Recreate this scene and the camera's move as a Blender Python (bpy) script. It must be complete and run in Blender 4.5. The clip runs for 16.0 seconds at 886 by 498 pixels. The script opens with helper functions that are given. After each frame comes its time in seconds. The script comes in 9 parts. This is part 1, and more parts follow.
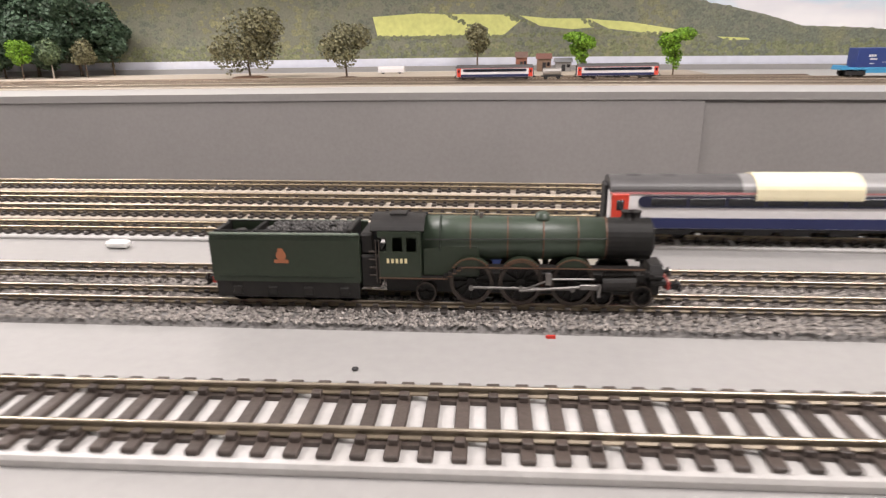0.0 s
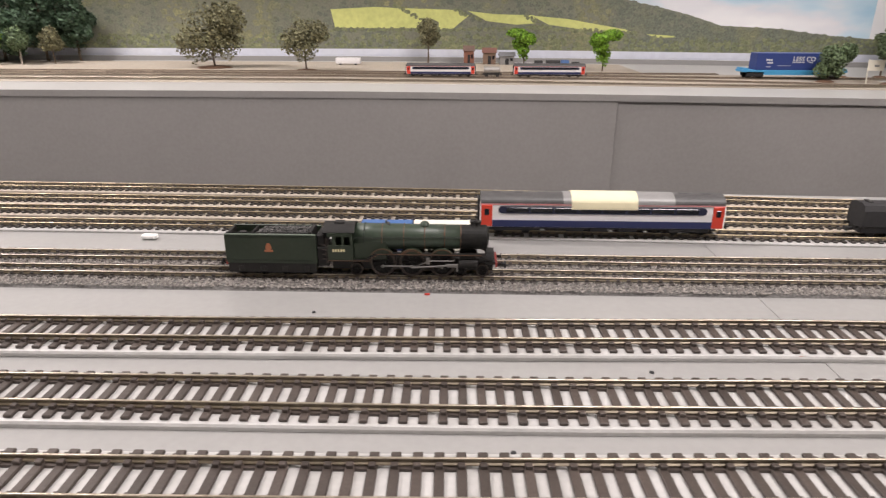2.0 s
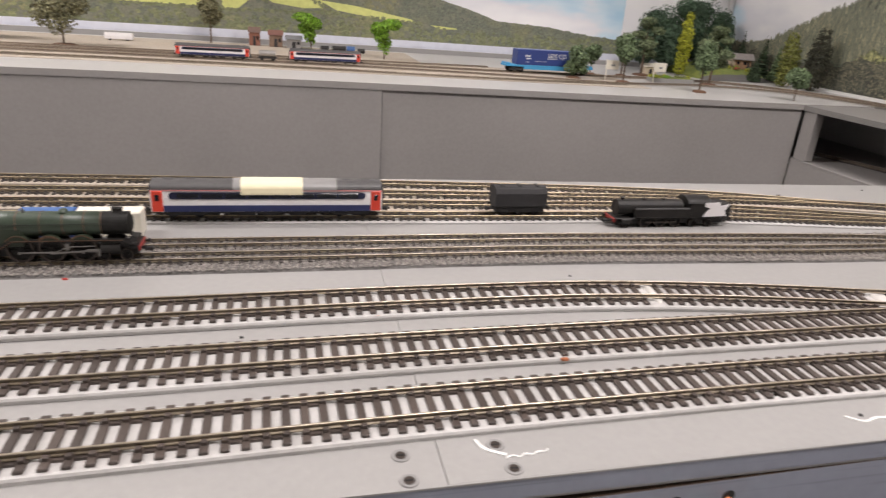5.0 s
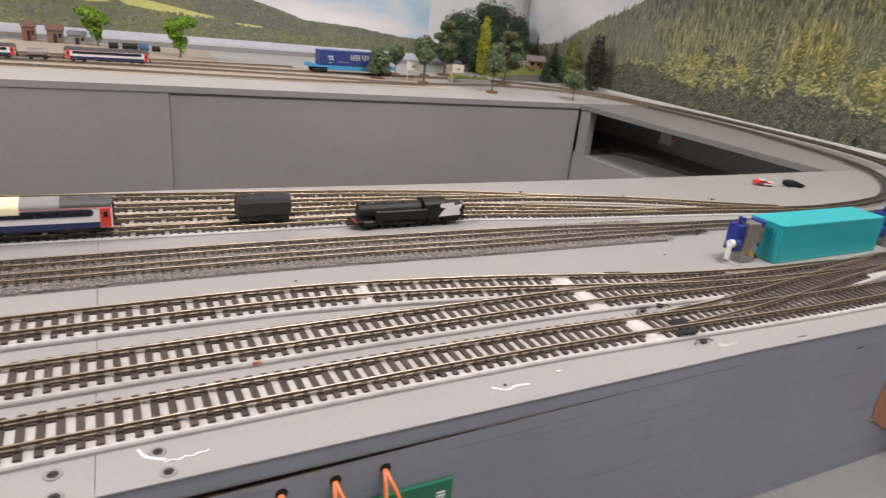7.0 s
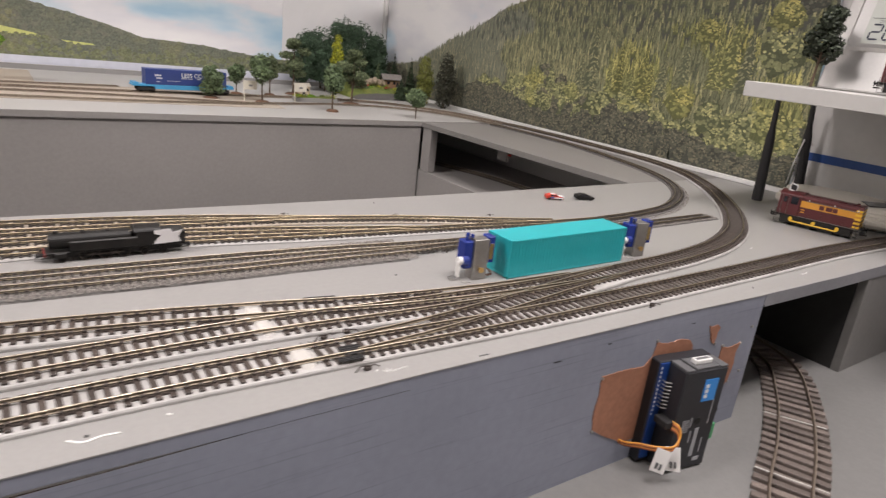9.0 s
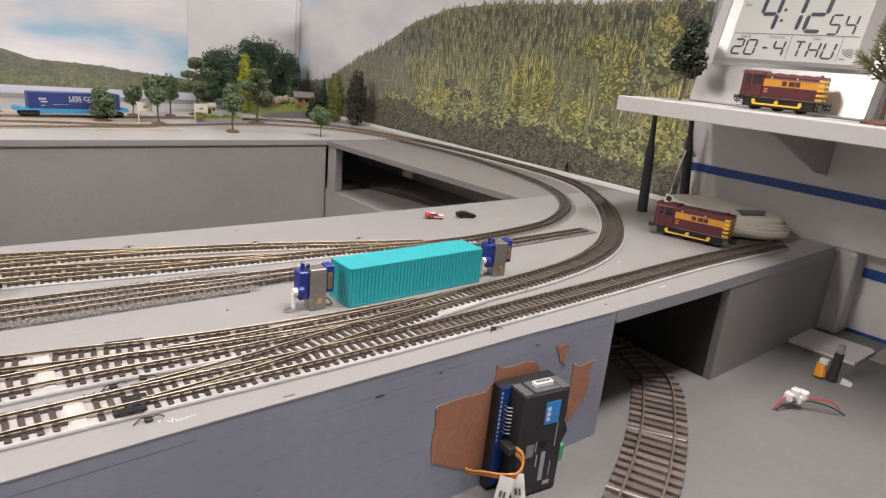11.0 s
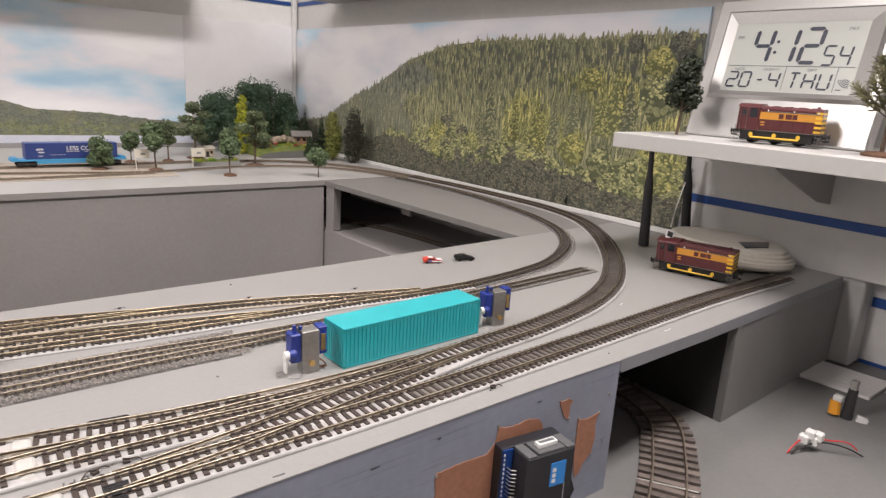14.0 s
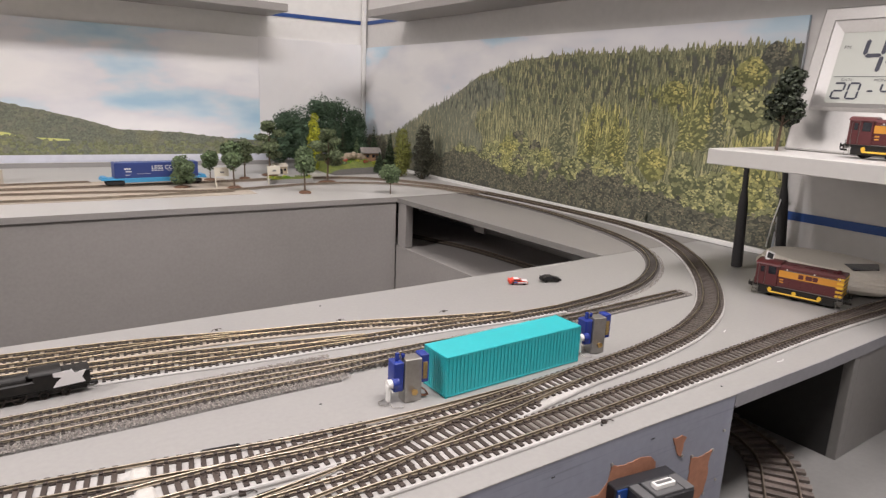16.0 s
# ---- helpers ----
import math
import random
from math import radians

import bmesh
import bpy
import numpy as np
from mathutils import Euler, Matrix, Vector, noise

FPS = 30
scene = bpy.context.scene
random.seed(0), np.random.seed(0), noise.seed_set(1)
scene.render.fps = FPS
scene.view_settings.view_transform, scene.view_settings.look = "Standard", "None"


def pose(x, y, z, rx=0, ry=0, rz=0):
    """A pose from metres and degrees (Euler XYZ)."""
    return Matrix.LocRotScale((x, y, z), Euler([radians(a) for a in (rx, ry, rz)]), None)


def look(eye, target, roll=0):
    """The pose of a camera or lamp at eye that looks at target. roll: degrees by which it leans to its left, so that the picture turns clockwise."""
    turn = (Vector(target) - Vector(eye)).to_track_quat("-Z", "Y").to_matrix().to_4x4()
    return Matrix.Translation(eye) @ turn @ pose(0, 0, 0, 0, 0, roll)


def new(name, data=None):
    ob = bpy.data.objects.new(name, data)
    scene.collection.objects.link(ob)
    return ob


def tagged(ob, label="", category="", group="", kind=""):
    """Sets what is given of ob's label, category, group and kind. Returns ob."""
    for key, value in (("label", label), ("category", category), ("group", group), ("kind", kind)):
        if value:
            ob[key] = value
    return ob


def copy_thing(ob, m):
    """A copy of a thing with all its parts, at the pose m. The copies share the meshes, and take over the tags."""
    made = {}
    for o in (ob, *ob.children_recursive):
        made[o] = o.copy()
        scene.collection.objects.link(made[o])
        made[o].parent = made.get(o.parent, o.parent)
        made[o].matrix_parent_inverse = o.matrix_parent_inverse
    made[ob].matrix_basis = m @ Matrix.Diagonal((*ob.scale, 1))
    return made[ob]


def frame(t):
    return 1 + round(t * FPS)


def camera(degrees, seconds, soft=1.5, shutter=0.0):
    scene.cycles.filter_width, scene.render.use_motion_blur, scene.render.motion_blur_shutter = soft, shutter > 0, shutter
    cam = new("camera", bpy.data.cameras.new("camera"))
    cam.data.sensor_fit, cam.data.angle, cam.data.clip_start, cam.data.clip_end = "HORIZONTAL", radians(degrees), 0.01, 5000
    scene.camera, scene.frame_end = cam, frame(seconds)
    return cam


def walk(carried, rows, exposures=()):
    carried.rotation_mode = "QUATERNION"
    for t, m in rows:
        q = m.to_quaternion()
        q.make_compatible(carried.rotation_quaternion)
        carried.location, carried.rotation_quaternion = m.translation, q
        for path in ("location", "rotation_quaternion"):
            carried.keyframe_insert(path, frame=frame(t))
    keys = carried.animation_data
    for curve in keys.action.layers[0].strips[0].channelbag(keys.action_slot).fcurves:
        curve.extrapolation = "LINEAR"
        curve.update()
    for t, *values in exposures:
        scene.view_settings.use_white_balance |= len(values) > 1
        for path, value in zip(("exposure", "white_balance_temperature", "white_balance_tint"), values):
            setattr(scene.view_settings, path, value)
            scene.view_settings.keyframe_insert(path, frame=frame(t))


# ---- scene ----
cam = camera(69.9, 16.0, soft=1.3, shutter=0.5)
PATH = [
    (0, (0.249, 0.007, 0.085), (0.069, 1.898, -0.54), -1.0),
    (0.2, (0.252, -0.018, 0.1), (0.082, 1.87, -0.538), -0.7),
    (0.5, (0.258, -0.063, 0.123), (0.098, 1.826, -0.515), 0.1),
    (1, (0.266, -0.103, 0.134), (0.132, 1.781, -0.523), -0.2),
    (1.5, (0.271, -0.115, 0.134), (0.168, 1.756, -0.565), -0.4),
    (2, (0.282, -0.119, 0.138), (0.222, 1.753, -0.564), 0.1),
    (2.5, (0.292, -0.123, 0.14), (0.279, 1.746, -0.572), 0.5),
    (3, (0.305, -0.13, 0.144), (0.363, 1.732, -0.584), 1.1),
    (3.5, (0.325, -0.14, 0.146), (0.481, 1.711, -0.597), 2.4),
    (4, (0.343, -0.148, 0.146), (0.596, 1.687, -0.61), 3.0),
    (4.5, (0.364, -0.155, 0.151), (0.707, 1.67, -0.593), 3.9),
    (5, (0.386, -0.165, 0.154), (0.836, 1.641, -0.58), 4.1),
    (5.2, (0.395, -0.169, 0.155), (0.889, 1.624, -0.58), 4.1),
    (7.3, (0.458, -0.225, 0.18), (1.401, 1.396, -0.514), 6.3),
    (7.5, (0.462, -0.234, 0.181), (1.437, 1.378, -0.492), 6.4),
    (8, (0.484, -0.251, 0.186), (1.566, 1.298, -0.469), 6.9),
    (8.5, (0.538, -0.262, 0.188), (1.664, 1.262, -0.452), 7.0),
    (9, (0.599, -0.27, 0.189), (1.725, 1.258, -0.442), 6.3),
    (9.5, (0.639, -0.287, 0.189), (1.791, 1.228, -0.427), 5.3),
    (10, (0.656, -0.299, 0.197), (1.862, 1.18, -0.403), 4.6),
    (10.2, (0.663, -0.303, 0.202), (1.889, 1.161, -0.393), 5.0),
    (12.5, (0.697, -0.313, 0.209), (1.973, 1.126, -0.34), 4.9),
    (13, (0.701, -0.314, 0.216), (1.981, 1.128, -0.315), 4.2),
    (13.5, (0.702, -0.308, 0.221), (1.976, 1.144, -0.297), 4.3),
    (14, (0.7, -0.299, 0.225), (1.952, 1.177, -0.277), 3.4),
    (14.5, (0.696, -0.292, 0.227), (1.922, 1.211, -0.263), 3.0),
    (15, (0.69, -0.278, 0.227), (1.879, 1.255, -0.258), 2.6),
    (15.5, (0.684, -0.267, 0.227), (1.832, 1.3, -0.248), 2.4),
    (16, (0.68, -0.261, 0.229), (1.799, 1.328, -0.243), 2.4),
]
walk(cam, [(t, look(eye, target, roll)) for t, eye, target, roll in PATH],
     exposures=[(0, 0.45), (1, 0.31), (2.5, 0.17), (5, 0.19), (7.5, 0.13), (8.5, 0.12), (10, 0.19), (12.5, 0.24), (16, 0.21)])

# ---- light ----
world = bpy.data.worlds.new("room_dark")
scene.world = world
world.use_nodes = True
world.node_tree.nodes["Background"].inputs[0].default_value = (0.62, 0.63, 0.66, 1)
world.node_tree.nodes["Background"].inputs[1].default_value = 0.02


def ceiling_tube(name, x, y, z, sx, sy, watts, colour):
    lamp = bpy.data.lights.new(name, "AREA")
    lamp.shape, lamp.size, lamp.size_y, lamp.energy, lamp.color = "RECTANGLE", sx, sy, watts, colour
    ob = new(name, lamp)
    ob.matrix_world = pose(x, y, z)
    return ob


ceiling_tube("ceiling_lamp", -1.7, 0.6, 1.95, 1.5, 0.4, 75.0, (1.0, 0.925, 0.915))
ceiling_tube("ceiling_lamp", 1.25, -0.45, 1.95, 1.5, 0.4, 62.0, (1.0, 0.925, 0.915))


# ---- materials ----
def material(name, colour, rough=0.6, metal=0.0, grain=0.0, scale=400.0, stain=0.0, stain_scale=12.0, bump=0.0, spec=0.5, per_object=0.0, per_island=0.0, stain_colour=None, streak=0.0):
    """Paint or plastic with fine grain, broad stains and a little relief."""
    m = bpy.data.materials.new(name)
    m.use_nodes = True
    nt = m.node_tree
    b = nt.nodes["Principled BSDF"]
    b.inputs["Roughness"].default_value = rough
    b.inputs["Metallic"].default_value = metal
    b.inputs["Specular IOR Level"].default_value = spec
    b.inputs["Base Color"].default_value = (*colour, 1)
    geo = nt.nodes.new("ShaderNodeNewGeometry")

    def mix(fac, a, c, blend="MIX"):
        n = nt.nodes.new("ShaderNodeMix")
        n.data_type, n.blend_type = "RGBA", blend
        for k, v in ((0, fac), (6, a), (7, c)):
            if hasattr(v, "links") or hasattr(v, "is_output"):
                nt.links.new(v, n.inputs[k])
            elif k == 0:
                n.inputs[0].default_value = v
            else:
                n.inputs[k].default_value = (*v, 1)
        return n.outputs[2]

    def noise_node(sc, detail=4.0):
        n = nt.nodes.new("ShaderNodeTexNoise")
        n.inputs["Scale"].default_value = sc
        n.inputs["Detail"].default_value = detail
        nt.links.new(geo.outputs["Position"], n.inputs["Vector"])
        return n.outputs["Fac"]

    def ramp(fac, lo, hi):
        n = nt.nodes.new("ShaderNodeMapRange")
        n.inputs["From Min"].default_value, n.inputs["From Max"].default_value = lo, hi
        nt.links.new(fac, n.inputs["Value"])
        return n.outputs["Result"]

    col = colour
    if stain:
        sc = stain_colour or tuple(c * 0.62 for c in colour)
        n = nt.nodes.new("ShaderNodeMath")
        n.operation = "MULTIPLY"
        nt.links.new(ramp(noise_node(stain_scale, 6.0), 0.42, 0.72), n.inputs[0])
        n.inputs[1].default_value = stain
        col = mix(n.outputs[0], col, sc)
    if streak:
        mp = nt.nodes.new("ShaderNodeMapping")
        mp.inputs["Scale"].default_value = (9.0, 40.0, 420.0)
        nt.links.new(geo.outputs["Position"], mp.inputs["Vector"])
        n = nt.nodes.new("ShaderNodeTexNoise")
        n.inputs["Scale"].default_value, n.inputs["Detail"].default_value = 1.0, 6.0
        nt.links.new(mp.outputs[0], n.inputs["Vector"])
        k = nt.nodes.new("ShaderNodeMath")
        k.operation = "MULTIPLY"
        nt.links.new(ramp(n.outputs["Fac"], 0.58, 0.72), k.inputs[0])
        k.inputs[1].default_value = streak
        col = mix(k.outputs[0], col, tuple(c * 0.45 for c in colour))
    if grain:
        f = ramp(noise_node(scale, 3.0), 0.25, 0.75)
        lo = tuple(max(0, 1 - grain) for _ in range(3))
        hi = tuple(1 + grain for _ in range(3))
        g = mix(f, lo, hi)
        col = mix(1.0, col, g, "MULTIPLY") if not isinstance(col, tuple) else mix(1.0, col, g, "MULTIPLY")
    for amount, source in ((per_object, "object"), (per_island, "island")):
        if amount:
            if source == "object":
                r = nt.nodes.new("ShaderNodeObjectInfo").outputs["Random"]
            else:
                r = geo.outputs["Random Per Island"]
            g = mix(r, (1 - amount,) * 3, (1 + amount,) * 3)
            col = mix(1.0, col, g, "MULTIPLY")
    if not isinstance(col, tuple):
        nt.links.new(col, b.inputs["Base Color"])
    if bump:
        n = nt.nodes.new("ShaderNodeBump")
        n.inputs["Strength"].default_value = bump
        n.inputs["Distance"].default_value = 0.0006
        nt.links.new(noise_node(scale * 0.6, 4.0), n.inputs["Height"])
        nt.links.new(n.outputs["Normal"], b.inputs["Normal"])
    return m


GREY_TOP = material("light_grey_board_paint", (0.30, 0.293, 0.284), 0.38, grain=0.04, scale=260, stain=0.28, stain_scale=6, bump=0.12, stain_colour=(0.285, 0.28, 0.272))
GREY_SIDE = material("darker_grey_side_board", (0.235, 0.225, 0.214), 0.5, grain=0.06, scale=260, stain=0.35, stain_scale=8, bump=0.12, stain_colour=(0.20, 0.19, 0.178))
GREY_FAR = material("sheen_paled_far_board_grey", (0.50, 0.49, 0.475), 0.38, grain=0.04, scale=260, stain=0.28, stain_scale=6, bump=0.12, stain_colour=(0.45, 0.44, 0.42))
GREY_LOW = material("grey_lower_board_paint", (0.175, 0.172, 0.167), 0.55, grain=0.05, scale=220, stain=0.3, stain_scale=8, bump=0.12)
GREY_FACE = material("mid_grey_fascia_paint", (0.335, 0.318, 0.305), 0.5, grain=0.05, scale=180, stain=0.25, stain_scale=5, bump=0.12)
BLUE_FACE = material("blue_grey_fascia_paint", (0.25, 0.265, 0.325), 0.42, grain=0.06, scale=160, stain=0.3, stain_scale=9, bump=0.15, streak=0.5)
RAW_EDGE = material("raw_brown_plywood_edge", (0.045, 0.025, 0.014), 0.85, grain=0.4, scale=500, bump=0.4)
WALL_WHITE = material("off_white_wall_paint", (0.80, 0.79, 0.77), 0.6, grain=0.03, scale=60, stain=0.1, stain_scale=3, bump=0.05)
WALL_GREY = material("pale_grey_wall_paint", (0.63, 0.615, 0.60), 0.55, grain=0.03, scale=80, stain=0.15, stain_scale=4, bump=0.05)
END_GREY = material("shade_darkened_panel_paint", (0.215, 0.207, 0.20), 0.5, grain=0.06, scale=160, stain=0.3, stain_scale=7, bump=0.15)
PILLAR_GREY = material("light_grey_pillar_paint", (0.46, 0.45, 0.44), 0.5, grain=0.05, scale=160, stain=0.25, stain_scale=9, bump=0.15)
LIP_GREY = material("dull_grey_edge_paint", (0.245, 0.245, 0.262), 0.5, grain=0.06, scale=160, stain=0.3, stain_scale=9, bump=0.15)
SHADE_BOARD = material("shade_toned_grey_board", (0.10, 0.095, 0.09), 0.7, grain=0.15, scale=90)
DUSTY_SLEEPER = material("dusty_tan_sleeper", (0.27, 0.225, 0.18), 0.7, grain=0.2, scale=400)
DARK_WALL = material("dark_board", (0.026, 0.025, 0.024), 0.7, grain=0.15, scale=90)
WHITE_PLASTIC = material("white_plastic", (0.78, 0.77, 0.75), 0.4, grain=0.02, scale=90, stain=0.15, stain_scale=20)
BLUE_TAPE = material("dark_blue_tape", (0.016, 0.065, 0.25), 0.4, grain=0.06, scale=100)
WHITE_EDGE = material("white_painted_underlay", (0.47, 0.458, 0.445), 0.5, grain=0.08, scale=300, stain=0.5, stain_scale=22, bump=0.3, stain_colour=(0.29, 0.275, 0.255))
SLEEPER = material("brown_sleeper_plastic", (0.060, 0.046, 0.039), 0.5, grain=0.2, scale=900, per_object=0.22, bump=0.3)
SLEEPER_DARK = material("black_sleeper_plastic", (0.050, 0.042, 0.037), 0.5, grain=0.2, scale=900, per_object=0.25, bump=0.3)
SLEEPER_WORN = material("worn_grey_brown_sleeper_plastic", (0.142, 0.115, 0.10), 0.55, grain=0.2, scale=500, per_object=0.3, bump=0.3)
RAIL = material("nickel_silver_rail_top", (0.50, 0.435, 0.345), 0.3, metal=0.85, grain=0.15, scale=150, stain=0.6, stain_scale=30, stain_colour=(0.36, 0.30, 0.22))
# rail crown for the back tracks, gold highlights put into its colour
RAIL_GOLD = material("gold_highlight_rail_top", (0.62, 0.50, 0.33), 0.34, metal=0.8, grain=0.15, scale=150, stain=0.6, stain_scale=30, stain_colour=(0.42, 0.33, 0.22))
RAIL_SIDE = material("tarnished_rail_side", (0.185, 0.150, 0.103), 0.45, metal=0.35, grain=0.3, scale=200, stain=0.6, stain_scale=40, stain_colour=(0.10, 0.076, 0.05))
RAIL_RUST_SIDE = material("dark_brown_rail_side", (0.15, 0.115, 0.085), 0.5, metal=0.3, grain=0.25, scale=200)
RAIL_RUST = material("dull_brown_rail", (0.25, 0.205, 0.165), 0.42, metal=0.5, grain=0.2, scale=200)
RAIL_DULL = material("dusty_tan_rail", (0.36, 0.285, 0.21), 0.42, metal=0.5, grain=0.2, scale=200)
BALLAST = material("grey_ballast_chips", (0.25, 0.228, 0.208), 0.85, grain=0.3, scale=700, per_island=0.4)
BARE_BED = material("bare_grey_track_bed", (0.19, 0.178, 0.16), 0.8, grain=0.25, scale=500, stain=0.4, stain_scale=40, bump=0.3)
BROWN_BED = material("dirty_tan_underlay", (0.43, 0.375, 0.31), 0.75, grain=0.2, scale=300, stain=0.4, stain_scale=30)
BALLAST_BED = material("grey_ballast_glue", (0.15, 0.142, 0.135), 0.9, grain=0.5, scale=900, bump=0.8)


# ---- building helpers ----
def empty(name, label, category, group="", kind="", at=(0, 0, 0)):
    ob = new(name)
    ob.empty_display_size = 0.01
    ob.location = at
    return tagged(ob, label, category, group, kind)


def mesh_from(name, bm, mats, smooth=False):
    me = bpy.data.meshes.new(name)
    bmesh.ops.recalc_face_normals(bm, faces=bm.faces[:])
    bm.to_mesh(me)
    bm.free()
    for m in (mats if isinstance(mats, (list, tuple)) else [mats]):
        me.materials.append(m)
    if smooth:
        for p in me.polygons:
            p.use_smooth = True
    return me


def part(name, bm, material, parent, label="", m=None, smooth=False):
    """One bmesh, or one mesh that is shared, as one object under a thing or under a part."""
    me = bm if isinstance(bm, bpy.types.Mesh) else mesh_from(name, bm, material, smooth)
    ob = new(name, me)
    ob.parent = parent
    if m is not None:
        ob.matrix_basis = m
    if label:
        ob["label"] = label
    return ob


def thing(name, bm, material, label, category, group="", kind="", m=None, smooth=False):
    ob = new(name, mesh_from(name, bm, material, smooth))
    if m is not None:
        ob.matrix_basis = m
    return tagged(ob, label, category, group, kind)


def box(bm, x0, x1, y0, y1, z0, z1, bevel=0.0, mat=0, seg=1):
    vs = [bm.verts.new((x, y, z)) for z in (z0, z1) for y in (y0, y1) for x in (x0, x1)]
    fs = [bm.faces.new([vs[i] for i in f]) for f in ((0, 2, 3, 1), (4, 5, 7, 6), (0, 1, 5, 4), (2, 6, 7, 3), (0, 4, 6, 2), (1, 3, 7, 5))]
    if bevel:
        es = list({e for f in fs for e in f.edges})
        r = bmesh.ops.bevel(bm, geom=es, offset=bevel, segments=seg, affect="EDGES", profile=0.5)
        fs = [f for f in fs if f.is_valid] + r["faces"]
    for f in set(fs):
        f.material_index = mat
    return vs


def new_box(*a, **k):
    bm = bmesh.new()
    box(bm, *a, **k)
    return bm


def cylinder(bm, p, q, r0, r1=None, n=12, mat=0, caps=True):
    """A tapered rod from p to q."""
    p, q = Vector(p), Vector(q)
    r1 = r0 if r1 is None else r1
    ax = (q - p).normalized()
    u = ax.orthogonal().normalized()
    v = ax.cross(u)
    rings = []
    for c, r in ((p, r0), (q, r1)):
        rings.append([bm.verts.new(c + (u * math.cos(a) + v * math.sin(a)) * r) for a in (2 * math.pi * i / n for i in range(n))])
    for i in range(n):
        f = bm.faces.new((rings[0][i], rings[0][(i + 1) % n], rings[1][(i + 1) % n], rings[1][i]))
        f.material_index = mat
    if caps:
        for ring in rings:
            f = bm.faces.new(ring)
            f.material_index = mat


def extrude_profile(bm, prof, x0, x1, mat=0, caps=True):
    """A closed (y, z) outline drawn out along x."""
    a = [bm.verts.new((x0, y, z)) for y, z in prof]
    b = [bm.verts.new((x1, y, z)) for y, z in prof]
    n = len(prof)
    for i in range(n):
        f = bm.faces.new((a[i], a[(i + 1) % n], b[(i + 1) % n], b[i]))
        f.material_index = mat
    if caps:
        for r in (a, b):
            f = bm.faces.new(r)
            f.material_index = mat


def smooth_path(pts, step):
    """Points at even steps along a curve through pts."""
    P = [Vector((*p, 0) if len(p) == 2 else p) for p in pts]
    n = len(P)
    d = [(b - a).length for a, b in zip(P, P[1:])]
    s = [(b - a) / h for a, b, h in zip(P, P[1:], d)]
    tan = [s[0]] + [(s[i - 1] * d[i] + s[i] * d[i - 1]) / (d[i - 1] + d[i]) for i in range(1, n - 1)] + [s[-1]]
    fine = []
    for i in range(n - 1):
        m = max(8, int(d[i] / 0.003))
        for k in range(m):
            t = k / m
            fine.append(P[i] * (2 * t ** 3 - 3 * t * t + 1) + tan[i] * d[i] * (t ** 3 - 2 * t * t + t) + P[i + 1] * (3 * t * t - 2 * t ** 3) + tan[i + 1] * d[i] * (t ** 3 - t * t))
    fine.append(P[-1])
    out, left = [fine[0]], step
    for a, b in zip(fine, fine[1:]):
        L = (b - a).length
        pos = 0.0
        while L - pos >= left:
            pos += left
            out.append(a + (b - a) * (pos / L))
            left = step
        left -= L - pos
    return out


def sides(path):
    """The unit vector to the left at each point of a path."""
    res = []
    for i in range(len(path)):
        d = path[min(i + 1, len(path) - 1)] - path[max(i - 1, 0)]
        d.z = 0
        d.normalize()
        res.append(Vector((-d.y, d.x, 0)))
    return res


def sweep(bm, path, prof, shift=0.0, z=0.0, mat=0):
    """A closed (across, up) outline drawn along a path."""
    side = sides(path)
    rings = [[bm.verts.new(p + s * (shift + w) + Vector((0, 0, z + h))) for w, h in prof] for p, s in zip(path, side)]
    n = len(prof)
    for a, b in zip(rings, rings[1:]):
        for i in range(n):
            f = bm.faces.new((a[i], a[(i + 1) % n], b[(i + 1) % n], b[i]))
            f.material_index = mat
    for r in (rings[0], rings[-1]):
        bm.faces.new(r).material_index = mat



# ---- boards and walls ----
def structure(name, bm, mats, label, category):
    return thing(name, bm, mats, label, category, kind="structure")


X0, XW, YW = -1.7, 1.685, 1.655
WELL_X, WELL_Y0, WELL_Y1 = 1.405, 0.385, 0.955
FLOOR = -0.129


def far_z(x):
    """The far board sags a little towards the corner."""
    return float(np.interp(x, (0.1, 0.5, 0.8, 1.1, 1.4), (0.013, 0.0105, 0.0075, 0.0045, 0.0018)))


def front_y(x):
    """The front edge of the yard board runs slightly out of true."""
    return float(np.interp(x, (0.8, 0.95, 1.05, 1.15, 1.3), (0.0, -0.003, -0.005, -0.009, -0.012)))


def back_y(x):
    """The back edge of the yard board."""
    return float(np.interp(x, (0.5, 0.7, 0.9, 1.05), (0.383, 0.375, 0.370, 0.367)))


def slab(bm, xs, y0_of, y1_of, z0, z1, mat=0):
    """A board of even thickness whose front and back edges follow y0_of(x) and y1_of(x)."""
    rows = [[bm.verts.new(p) for p in ((x, y0_of(x), z0), (x, y0_of(x), z1), (x, y1_of(x), z1), (x, y1_of(x), z0))] for x in xs]
    for a, b in zip(rows, rows[1:]):
        for i in range(4):
            bm.faces.new((a[i], b[i], b[(i + 1) % 4], a[(i + 1) % 4])).material_index = mat
    for r in (rows[0], rows[-1]):
        bm.faces.new(r).material_index = mat


def sheet(bm, xs, y0, y1, z_of, thick, mat_top=0, mat_side=1):
    """A board whose top follows z_of(x)."""
    rows = []
    for x in xs:
        z = z_of(x)
        rows.append([bm.verts.new(p) for p in ((x, y0, z - thick), (x, y0, z), (x, y1, z), (x, y1, z - thick))])
    for a, b in zip(rows, rows[1:]):
        for i in range(4):
            f = bm.faces.new((a[i], b[i], b[(i + 1) % 4], a[(i + 1) % 4]))
            f.material_index = mat_top if i == 1 else mat_side
    for r in (rows[0], rows[-1]):
        bm.faces.new(r).material_index = mat_side


